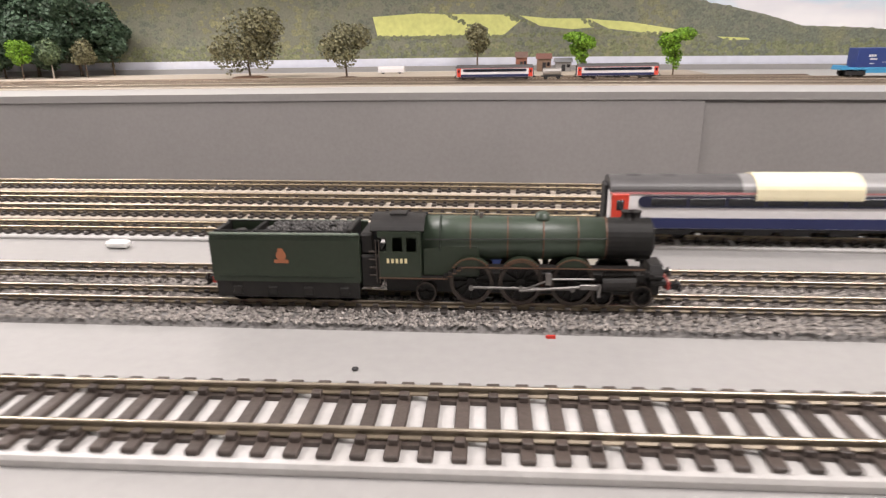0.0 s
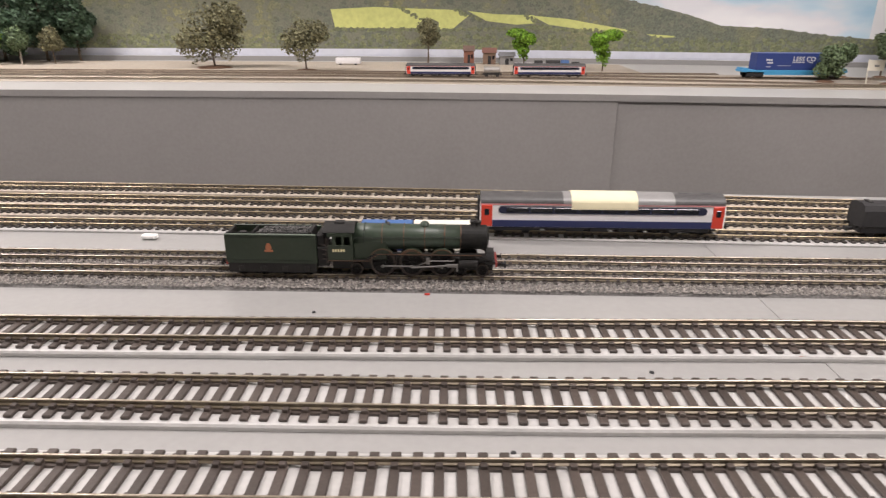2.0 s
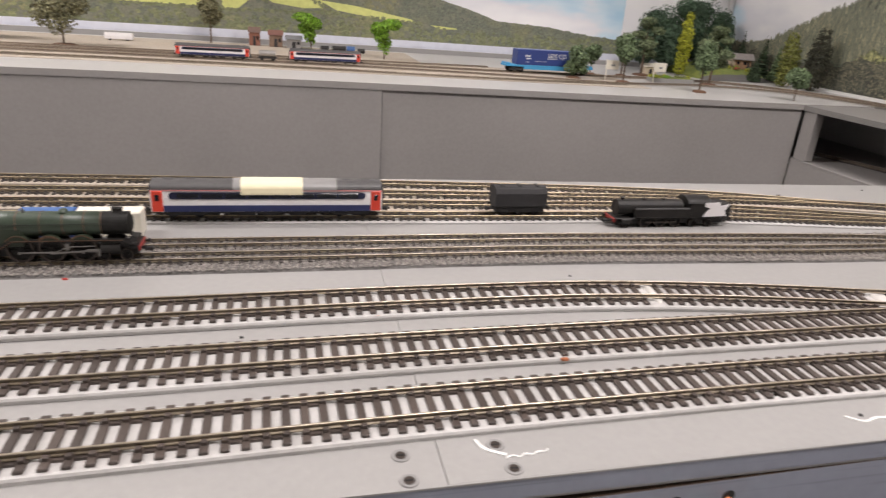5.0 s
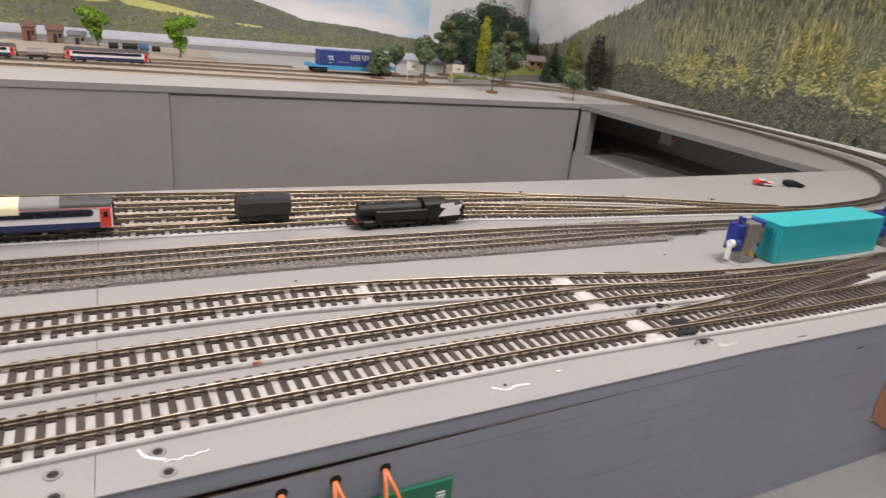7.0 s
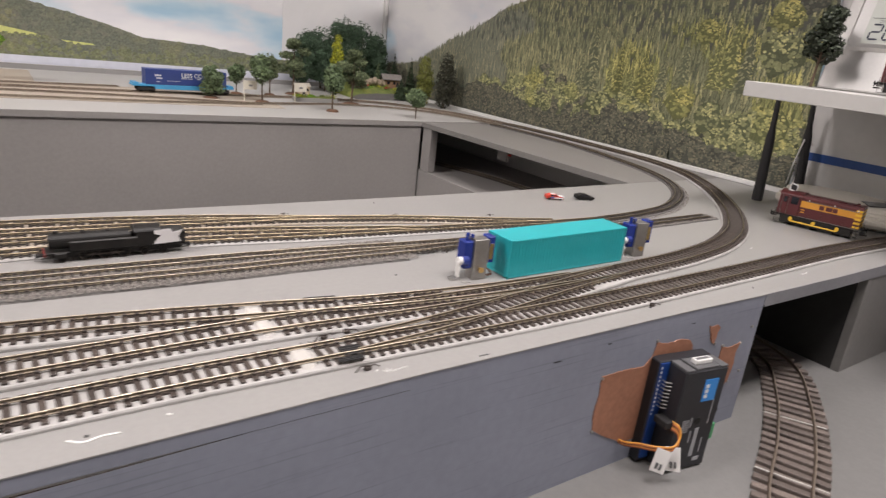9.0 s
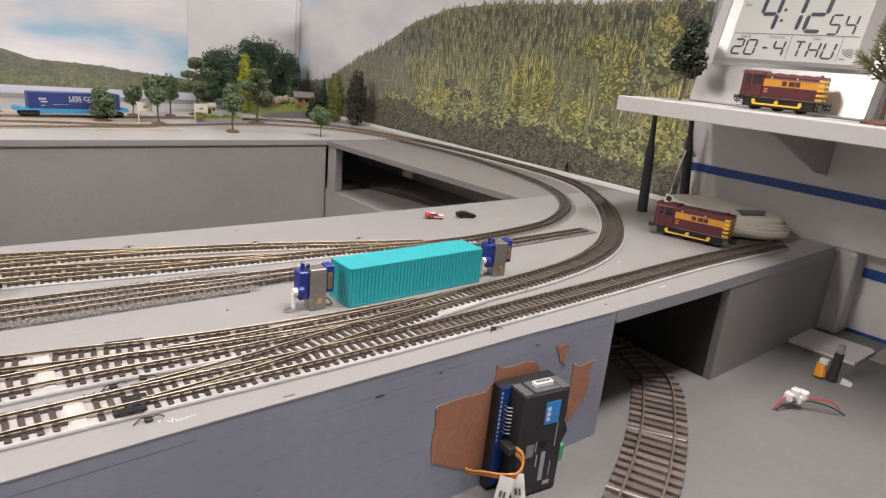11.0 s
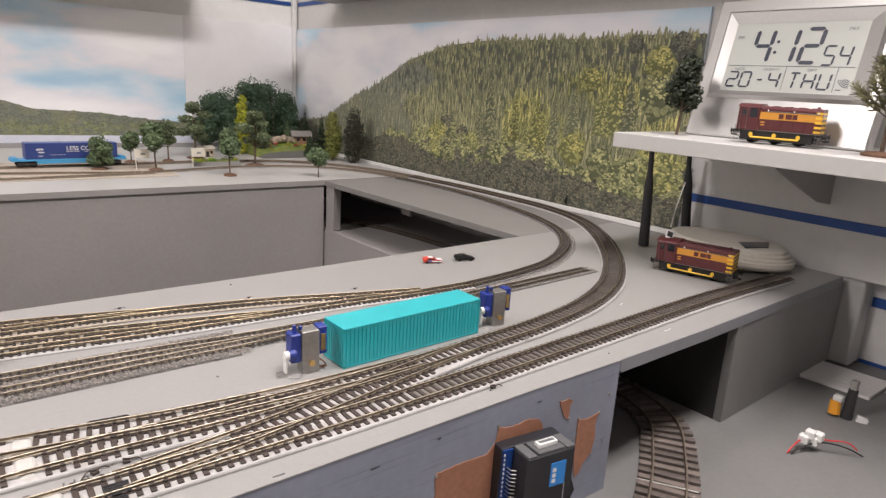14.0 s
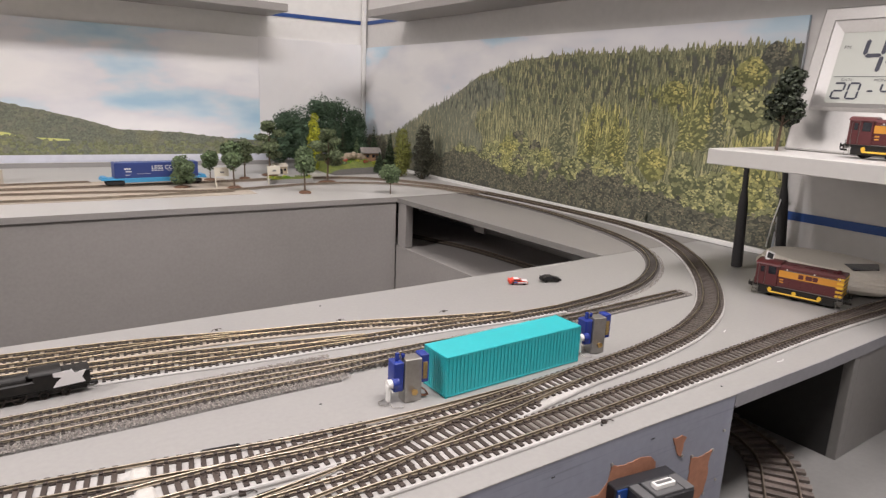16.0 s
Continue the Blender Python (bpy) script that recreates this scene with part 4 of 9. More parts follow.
ORANGE_LINE = material("orange_lining", (0.36, 0.13, 0.06), 0.5)
CREAM = material("cream_letters", (0.75, 0.66, 0.38), 0.5)
GLASS_DARK = material("dark_window_glass", (0.012, 0.014, 0.020), 0.12, spec=0.6)
NAVY = material("navy_blue_paint", (0.022, 0.030, 0.10), 0.4, grain=0.06, scale=300)
WHITE_PAINT = material("white_paint", (0.74, 0.72, 0.72), 0.42, grain=0.03, scale=200)
ROOF_GREY = material("dark_grey_roof", (0.075, 0.072, 0.072), 0.5, grain=0.1, scale=300, stain=0.3, stain_scale=50)
YELLOW_TAPE = material("pale_yellow_tape", (0.78, 0.71, 0.49), 0.55, grain=0.03, scale=200)
SILVER_TAPE = material("grey_tape", (0.24, 0.235, 0.23), 0.4, grain=0.05, scale=200)
MAROON = material("maroon_paint", (0.092, 0.018, 0.020), 0.38, grain=0.06, scale=300)
GOLD = material("golden_yellow_paint", (0.62, 0.28, 0.035), 0.42, grain=0.05, scale=300)
YELLOW = material("yellow_paint", (0.78, 0.48, 0.04), 0.42)


def lathe_y(bm, prof, c, n=24, mat=0, closed=True):
    """Turns (radius, y) pairs about an axis through c along y."""
    rings = [[bm.verts.new((c[0] + r * math.cos(2 * math.pi * i / n), c[1] + y, c[2] + r * math.sin(2 * math.pi * i / n))) for i in range(n)] for r, y in prof]
    pairs = list(zip(rings, rings[1:])) + ([(rings[-1], rings[0])] if closed else [])
    for a, b in pairs:
        for i in range(n):
            f = bm.faces.new((a[i], a[(i + 1) % n], b[(i + 1) % n], b[i]))
            f.material_index = mat
    return rings


def lathe_z(bm, prof, c, n=20, mat=0):
    """Turns (radius, z) pairs about a vertical axis through c, closed at both ends."""
    rings = [[bm.verts.new((c[0] + r * math.cos(2 * math.pi * i / n), c[1] + r * math.sin(2 * math.pi * i / n), c[2] + z)) for i in range(n)] for r, z in prof]
    for a, b in zip(rings, rings[1:]):
        for i in range(n):
            bm.faces.new((a[i], a[(i + 1) % n], b[(i + 1) % n], b[i])).material_index = mat
    for r in (rings[0], rings[-1]):
        bm.faces.new(r).material_index = mat


def tube(bm, pts, r, n=8, mat=0):
    """A round wire through pts."""
    P = [Vector(p) for p in pts]
    rings = []
    for i, p in enumerate(P):
        d = (P[min(i + 1, len(P) - 1)] - P[max(i - 1, 0)]).normalized()
        u = d.orthogonal().normalized() if i == 0 else (u - d * u.dot(d)).normalized()
        v = d.cross(u)
        rings.append([bm.verts.new(p + (u * math.cos(a) + v * math.sin(a)) * r) for a in (2 * math.pi * k / n for k in range(n))])
    for a, b in zip(rings, rings[1:]):
        for i in range(n):
            bm.faces.new((a[i], a[(i + 1) % n], b[(i + 1) % n], b[i])).material_index = mat
    for q in (rings[0], rings[-1]):
        bm.faces.new(q).material_index = mat


def wheel_tyre(r, w=0.0016):
    bm = bmesh.new()
    lathe_y(bm, [(r, -w / 2), (r, w / 2), (r * 1.05, w / 2), (r * 1.05, w / 2 + 0.0004), (r * 0.84, w / 2 + 0.0004), (r * 0.84, -w / 2)], (0, 0, 0), 28)
    return mesh_from("tyre", bm, STEEL_DARK)


def wheel(name, tyre, centre, parent, m):
    rim = part(name, tyre, STEEL_DARK, parent, m=m)
    part("wheel_centre", centre, BLACK, rim, "black spoked wheel centre")


def spoked_wheel(r, w=0.0016, spokes=12):
    bm = bmesh.new()
    lathe_y(bm, [(r * 0.2, -w * 0.55), (r * 0.2, w / 2), (0.0001, w / 2), (0.0001, -w * 0.55)], (0, 0, 0), 14)
    for i in range(spokes):
        a = 2 * math.pi * i / spokes
        cylinder(bm, (math.cos(a) * r * 0.16, 0, math.sin(a) * r * 0.16), (math.cos(a) * r * 0.86, 0, math.sin(a) * r * 0.86), r * 0.045, n=5)
    cylinder(bm, (0, w * 0.35, 0), (0, w * 0.5, 0), r * 0.83, n=24)
    return bm


def solid_wheel(r, w=0.0016):
    bm = bmesh.new()
    lathe_y(bm, [(r, -w / 2), (r, w / 2), (r * 1.1, w / 2), (r * 1.1, w / 2 + 0.0004), (0.0002, w / 2 + 0.0004), (0.0002, -w * 0.4), (r * 0.7, -w * 0.4), (r * 0.78, -w / 2)], (0, 0, 0), 20, closed=False)
    return bm


def buffers_and_coupling(parent, x, out, half, z):
    for s in (-1, 1):
        bm = bmesh.new()
        cylinder(bm, (x, s * half, z), (x + out * 0.0022, s * half, z), 0.0007, n=8)
        cylinder(bm, (x + out * 0.0022, s * half, z), (x + out * 0.0027, s * half, z), 0.0014, n=10)
        part("buffer", bm, BLACK, parent)
    bm = bmesh.new()
    box(bm, min(x, x + out * 0.004), max(x, x + out * 0.004), -0.0012, 0.0012, z - 0.0034, z - 0.0016, 0.0003)
    box(bm, min(x + out * 0.004, x + out * 0.0052), max(x + out * 0.004, x + out * 0.0052), -0.0022, 0.0022, z - 0.0038, z - 0.0012, 0.0003)
    part("coupling", bm, BLACK_MATT, parent)


def steam_locomotive(at):
    """A green express engine with its tender, facing +x; rail top at z = 0."""
    top = empty("steam_locomotive", "dark green model express steam locomotive with coal tender on ballasted track", "locomotive", at=at)
    # tender
    bm = bmesh.new()
    extrude_profile(bm, [(-0.0083, 0.0068), (0.0083, 0.0068), (0.0083, 0.0195), (0.0076, 0.0216), (0.0071, 0.0216), (0.0071, 0.0180), (-0.0071, 0.0180), (-0.0071, 0.0216), (-0.0076, 0.0216), (-0.0083, 0.0195)], 0.0, 0.0485)
    tender = part("tender_body", bm, LOCO_GREEN, top, "dark green tender side sheets")
    bm = bmesh.new()
    box(bm, 0.0002, 0.0016, -0.0070, 0.0070, 0.0150, 0.0214)
    box(bm, 0.0445, 0.0462, -0.0070, 0.0070, 0.0165, 0.0228, 0.0003)
    box(bm, 0.0135, 0.0145, -0.0070, 0.0070, 0.0165, 0.0218, 0.0002)
    for y in (-0.0060, 0.0060):
        cylinder(bm, (0.001, y, 0.0218), (0.0445, y, 0.0218), 0.0003, n=6)
    part("tender_rail", bm, BLACK, tender)
    # thin pale strips paint the highlight on the tender's top edges
    for s in (-1, 1):
        part("coping", new_box(0.0, 0.0485, s * 0.0078 - 0.0005, s * 0.0078 + 0.0005, 0.0210, 0.0217, 0.0002), COPING, tender, "pale highlight coloured along the tender top edge")
    bm = bmesh.new()
    lathe_z(bm, [(0.0020, 0.0), (0.0021, 0.0022), (0.0017, 0.0026)], (0.0075, 0.0, 0.0180))
    part("water_filler", bm, BLACK, tender)
    r = random.Random(5)
    bm = bmesh.new()
    for _ in range(760):
        x, y = r.uniform(0.0150, 0.0440), r.uniform(-0.0068, 0.0068)
        h = 0.0188 + 0.0036 * (1 - (y / 0.0072) ** 2) * min(1, (x - 0.0140) / 0.006)
        bmesh.ops.create_icosphere(bm, subdivisions=1, radius=r.uniform(0.0004, 0.0008), matrix=pose(x, y, h + r.uniform(-0.0004, 0.0003), r.uniform(0, 90), r.uniform(0, 90)))
    part("coal", bm, COAL, tender, "heaped crushed black coal")
    for s in (-1, 1):
        bm = bmesh.new()
        box(bm, 0.0008, 0.0478, s * 0.0074 - 0.0005, s * 0.0074 + 0.0005, 0.0018, 0.0068)
        for k in range(4):
            box(bm, 0.0060 + k * 0.0118, 0.0092 + k * 0.0118, s * 0.0080 - 0.0005, s * 0.0080 + 0.0005, 0.0026, 0.0052, 0.0003)
        part("tender_frame", bm, BLACK, tender)
        bm = bmesh.new()
        y = s * 0.00845
        for z0, z1 in ((0.0206, 0.0208), (0.0083, 0.0085)):
            box(bm, 0.0020, 0.0465, y - 0.0001, y + 0.0001, z0, z1)
        part("lining", bm, LINING, tender)
        bm = bmesh.new()
        cylinder(bm, (0.0232, s * 0.0083, 0.0150), (0.0232, s * 0.00855, 0.0150), 0.0016, n=14)
        box(bm, 0.0209, 0.0255, s * 0.00843 - 0.00012, s * 0.00843 + 0.00012, 0.0127, 0.0137)
        extrude = [(0.0222, 0.0162), (0.0242, 0.0162), (0.0240, 0.0172), (0.0224, 0.0172)]
        vs = [bm.verts.new((a, s * 0.00856, b)) for a, b in extrude]
        bm.faces.new(vs)
        part("crest", bm, ORANGE_LINE, tender, "small orange and cream crest")
    mesh = mesh_from("tender_wheel", solid_wheel(0.0041), BLACK, True)
    for k in range(4):
        for s in (-1, 1):
            part("wheel", mesh, BLACK, tender, m=pose(0.0076 + k * 0.0118, s * 0.0052, 0.0041, 0, 0, 0 if s < 0 else 180))
    bm = bmesh.new()
    box(bm, -0.0006, 0.0004, -0.0078, 0.0078, 0.0058, 0.0080, 0.0002)
    part("buffer_beam", bm, RED_PAINT, tender, "red rear buffer beam")
    buffers_and_coupling(tender, -0.0006, -1, 0.0056, 0.0069)
    bm = bmesh.new()
    box(bm, 0.0484, 0.0548, -0.0070, 0.0070, 0.0050, 0.0150, 0.0006)
    box(bm, 0.0484, 0.0530, -0.0064, 0.0064, 0.0150, 0.0215, 0.0008)
    part("gangway", bm, BLACK, tender, "black folding gangway between tender and cab")
    # cab
    bm = bmesh.new()
    for s in (-1, 1):
        y0, y1 = s * 0.0085, s * 0.0079
        box(bm, 0.0545, 0.0680, min(y0, y1), max(y0, y1), 0.0085, 0.0165)
        box(bm, 0.0572, 0.0590, min(y0, y1), max(y0, y1), 0.0165, 0.0208)
        box(bm, 0.0622, 0.0634, min(y0, y1), max(y0, y1), 0.0165, 0.0208)
        box(bm, 0.0666, 0.0680, min(y0, y1), max(y0, y1), 0.0165, 0.0208)
        box(bm, 0.0545, 0.0680, min(y0, y1), max(y0, y1), 0.0208, 0.0224)
    box(bm, 0.0672, 0.0680, -0.0079, 0.0079, 0.0085, 0.0224)
    cab = part("cab", bm, LOCO_GREEN, top, "dark green cab with open side windows")
    bm = bmesh.new()
    prof = [(0.0092 * math.cos(radians(a)), 0.0190 + 0.0070 * math.sin(radians(a))) for a in range(28, 153, 8)]
    inner = [(y * 0.96, z - 0.0005) for y, z in prof[::-1]]
    extrude_profile(bm, prof + inner, 0.0520, 0.0690)
    box(bm, 0.0575, 0.0630, -0.0022, 0.0022, 0.0258, 0.0264, 0.0002)
    part("cab_roof", bm, BLACK, cab, "weathered black cab roof")
    bm = bmesh.new()
    for s in (-1, 1):
        for x in (0.0548, 0.0538):
            cylinder(bm, (x, s * 0.0084, 0.0070), (x, s * 0.0084, 0.0200), 0.00022, n=6)
        for k in range(4):
            cylinder(bm, (0.0515, s * 0.0080, 0.0092 + k * 0.0024), (0.0535, s * 0.0080, 0.0092 + k * 0.0024), 0.0003, n=6)
    part("handrail", bm, STEEL_DARK, cab, "steel cab handrails")
    for s in (-1, 1):
        for k in range(5):
            x = 0.0572 + k * 0.0014
            part("number_bar", new_box(x, x + 0.0008, s * 0.00858 - 0.0001, s * 0.00858 + 0.0001, 0.0132, 0.0145), CREAM, cab)
    # boiler
    bm = bmesh.new()
    n = 28
    rings = []
    for x, rad, cz in ((0.0680, 0.0068, 0.0186), (0.0800, 0.0066, 0.0187), (0.0990, 0.0064, 0.0188), (0.1250, 0.0060, 0.0190)):
        rings.append([bm.verts.new((x, rad * math.cos(2 * math.pi * i / n), cz + rad * math.sin(2 * math.pi * i / n))) for i in range(n)])
    for a, b in zip(rings, rings[1:]):
        for i in range(n):
            bm.faces.new((a[i], a[(i + 1) % n], b[(i + 1) % n], b[i]))
    bm.faces.new(rings[0]), bm.faces.new(rings[-1])
    boiler = part("boiler", bm, BOILER_GREEN, top, "green boiler with orange lined bands", smooth=True)
    bm = bmesh.new()
    box(bm, 0.0680, 0.0860, -0.0066, 0.0066, 0.0085, 0.0185, 0.0006)
    part("firebox", bm, LOCO_GREEN, boiler)
    for k, x in enumerate((0.0735, 0.0830, 0.0945, 0.1055, 0.1160, 0.1245)):
        bm = bmesh.new()
        rad = 0.0069 - (x - 0.068) * 0.014 + 0.0001
        cz = 0.0186 + (x - 0.068) * 0.007
        cylinder(bm, (x, 0, cz), (x + 0.0005, 0, cz), rad, n=28)
        part("boiler_band", bm, LINING if k in (0,) else ORANGE_DULL, boiler)
    bm = bmesh.new()
    for s in (-1, 1):
        cylinder(bm, (0.0690, s * 0.0071, 0.0200), (0.1250, s * 0.0064, 0.0205), 0.00018, n=6)
    part("handrail", bm, BLACK, boiler)
    bm = bmesh.new()
    cylinder(bm, (0.1250, 0, 0.0190), (0.1385, 0, 0.0190), 0.00605, n=28)
    lathe_prof = [(0.0058, 0.1385), (0.0040, 0.1395), (0.0001, 0.1400)]
    prev = None
    for rad, x in lathe_prof:
        ring = [bm.verts.new((x, rad * math.cos(2 * math.pi * i / 28), 0.0190 + rad * math.sin(2 * math.pi * i / 28))) for i in range(28)]
        if prev:
            for i in range(28):
                bm.faces.new((prev[i], prev[(i + 1) % 28], ring[(i + 1) % 28], ring[i]))
        prev = ring
    smokebox = part("smokebox", bm, SMOKEBOX, top, "weathered brown black smokebox")
    bm = bmesh.new()
    for dy in (-0.0012, 0.0012):
        lathe_z(bm, [(0.0022, 0.0), (0.0017, 0.0010), (0.0017, 0.0020), (0.0021, 0.0026)], (0.1325 + dy, 0, 0.0245))
    part("chimney", bm, BLACK, smokebox, "double chimney")
    bm = bmesh.new()
    lathe_z(bm, [(0.0030, 0.0), (0.0024, 0.0006), (0.0021, 0.0016), (0.0012, 0.0021)], (0.1055, 0, 0.0246))
    part("dome", bm, BOILER_GREEN, boiler, smooth=True)
    for x, y in ((0.0850, 0.0012), (0.0865, -0.0012)):
        bm = bmesh.new()
        cylinder(bm, (x, y, 0.0250), (x, y, 0.0266), 0.0006, n=8)
        part("safety_valve", bm, STEEL_ROD, boiler)
    # running plate that arches over the drivers
    bm = bmesh.new()
    for s in (-1, 1):
        pts = []
        for i in range(61):
            x = 0.0545 + (0.1420 - 0.0545) * i / 60
            z = 0.0086
            if x > 0.0750:
                z = 0.0086 + 0.0036 * min(1, (x - 0.0750) / 0.0055) - (0.0022 * min(1, max(0, (x - 0.1340) / 0.005)))
            pts.append(Vector((x, 0, z)))
        y0, y1 = sorted((s * 0.0055, s * 0.0087))
        for a, b in zip(pts, pts[1:]):
            box(bm, a.x, b.x + 0.00001, y0, y1, min(a.z, b.z) - 0.0004, max(a.z, b.z) + 0.0002)
    plate = part("running_plate", bm, BLACK, top, "black running plate arched over the wheels")
    for s in (-1, 1):
        bm = bmesh.new()
        for i in range(60):
            x = 0.0545 + (0.1360 - 0.0545) * i / 60
            z = 0.0086 + (0.0036 * min(1, (x - 0.0750) / 0.0055) if x > 0.0750 else 0)
            box(bm, x, x + 0.0014, s * 0.00875 - 0.0001, s * 0.00875 + 0.0001, z - 0.0001, z + 0.0002)
        part("lining", bm, ORANGE_DULL, plate)
        for k, cx in enumerate((0.0835, 0.0990, 0.1150)):
            bm = bmesh.new()
            prof = [(cx + 0.0070 * math.cos(radians(a)), 0.0078 + 0.0070 * math.sin(radians(a))) for a in range(38, 143, 8)]
            ya, yb = sorted((s * 0.0052, s * 0.0080))
            fa = [bm.verts.new((x, ya, z)) for x, z in prof]
            fb = [bm.verts.new((x, yb, z)) for x, z in prof]
            for i in range(len(prof) - 1):
                bm.faces.new((fa[i], fa[i + 1], fb[i + 1], fb[i]))
            bm.faces.new(fa), bm.faces.new(fb)
            sp = part("splasher", bm, LOCO_GREEN, plate)
            bm = bmesh.new()
            for a in range(38, 143, 8):
                x, z = cx + 0.0070 * math.cos(radians(a)), 0.0078 + 0.0070 * math.sin(radians(a))
                box(bm, x - 0.0005, x + 0.0005, s * 0.0081 - 0.0001, s * 0.0081 + 0.0001, z - 0.0003, z + 0.0001)
            if k == 1:
                for a in range(52, 131, 6):
                    x, z = cx + 0.0064 * math.cos(radians(a)), 0.0078 + 0.0064 * math.sin(radians(a))
                    box(bm, x - 0.0002, x + 0.0002, s * 0.0081 - 0.0001, s * 0.0081 + 0.0001, z - 0.0005, z + 0.0003)
            part("beading", bm, ORANGE_DULL, sp, "dull brass nameplate" if k == 1 else "")
    # wheels and rods
    tyre, mesh = wheel_tyre(0.0068), mesh_from("driving_wheel", spoked_wheel(0.0068), BLACK)
    for cx in (0.0835, 0.0990, 0.1150):
        for s in (-1, 1):
            wheel("driving_wheel", tyre, mesh, top, pose(cx, s * 0.0052, 0.0068, 0, 0, 0 if s < 0 else 180))
    tyre, mesh = wheel_tyre(0.0033), mesh_from("bogie_wheel", spoked_wheel(0.0033, spokes=10), BLACK)
    for cx in (0.1245, 0.1365, 0.0690):
        for s in (-1, 1):
            wheel("carrying_wheel", tyre, mesh, top, pose(cx, s * 0.0052, 0.0033, 0, 0, 0 if s < 0 else 180))
    for s in (-1, 1):
        y = s * 0.0072
        bm = bmesh.new()
        box(bm, 0.0835, 0.1150, y - 0.0003, y + 0.0003, 0.0052, 0.0060, 0.0002)
        for cx in (0.0835, 0.0990, 0.1150):
            cylinder(bm, (cx, y - s * 0.0002, 0.0056), (cx, y + s * 0.0007, 0.0056), 0.0008, n=10)
        part("coupling_rod", bm, STEEL_ROD, top, "dull steel coupling rod")
        bm = bmesh.new()
        y = s * 0.0080
        cylinder(bm, (0.0990, y, 0.0052), (0.1190, y, 0.0066), 0.00045, n=6)
        cylinder(bm, (0.0990, y, 0.0052), (0.1085, y, 0.0088), 0.0003, n=6)
        cylinder(bm, (0.1085, y, 0.0088), (0.1215, y, 0.0090), 0.0003, n=6)
        box(bm, 0.1170, 0.1230, y - 0.0005, y + 0.0005, 0.0058, 0.0074, 0.0002)
        box(bm, 0.1225, 0.1235, y - 0.0005, y + 0.0005, 0.0036, 0.0074)
        box(bm, 0.1065, 0.1085, y - 0.0004, y + 0.0004, 0.0070, 0.0108, 0.0002)
        part("connecting_rod", bm, STEEL_ROD, top, "dull steel connecting rod and valve gear")
        bm = bmesh.new()
        cylinder(bm, (0.1240, s * 0.0066, 0.0072), (0.1340, s * 0.0066, 0.0076), 0.0024, n=16)
        cylinder(bm, (0.1245, s * 0.0064, 0.0104), (0.1330, s * 0.0064, 0.0106), 0.0013, n=12)
        part("cylinder", bm, BLACK, top)
    bm = bmesh.new()
    box(bm, 0.0560, 0.1420, -0.0040, 0.0040, 0.0030, 0.0090)
    box(bm, 0.1380, 0.1432, -0.0078, 0.0078, 0.0072, 0.0090, 0.0003)
    extrude = [(-0.0060, 0.0090), (0.0060, 0.0090), (0.0040, 0.0122), (-0.0040, 0.0122)]
    extrude_profile(bm, extrude, 0.1385, 0.1425)
    part("main_frame", bm, BLACK, top)
    bm = bmesh.new()
    box(bm, 0.1432, 0.1442, -0.0080, 0.0080, 0.0060, 0.0086, 0.0002)
    part("buffer_beam", bm, DARK_RED, top, "dull red front buffer beam")
    buffers_and_coupling(top, 0.1442, 1, 0.0056, 0.0072)
    return top


COPING = material("pale_green_edge_highlight", (0.13, 0.16, 0.125), 0.4, grain=0.15, scale=500)
SMOKEBOX = material("weathered_smokebox", (0.0135, 0.013, 0.012), 0.58, spec=0.25, grain=0.25, scale=500, stain=0.4, stain_scale=90)
LINING = material("dull_black_lining", (0.012, 0.02, 0.012), 0.5)
ORANGE_DULL = material("dull_orange_lining", (0.115, 0.060, 0.034), 0.5)
DARK_RED = material("dull_red_paint", (0.26, 0.03, 0.025), 0.5, grain=0.1, scale=400)
STEEL_ROD = material("dull_steel_rod", (0.20, 0.19, 0.18), 0.4, metal=0.7)
STEEL_DARK = material("dark_brown_wheel_tyre", (0.065, 0.052, 0.045), 0.45, metal=0.5, grain=0.2, scale=400)
RAIL_N = 0.002 + 0.0012 + 0.0019
express = steam_locomotive((0.1565, 0.2003, 0.0016 + 0.0012 + 0.0019))
express.scale = (1.0, 1.0, 1.09)


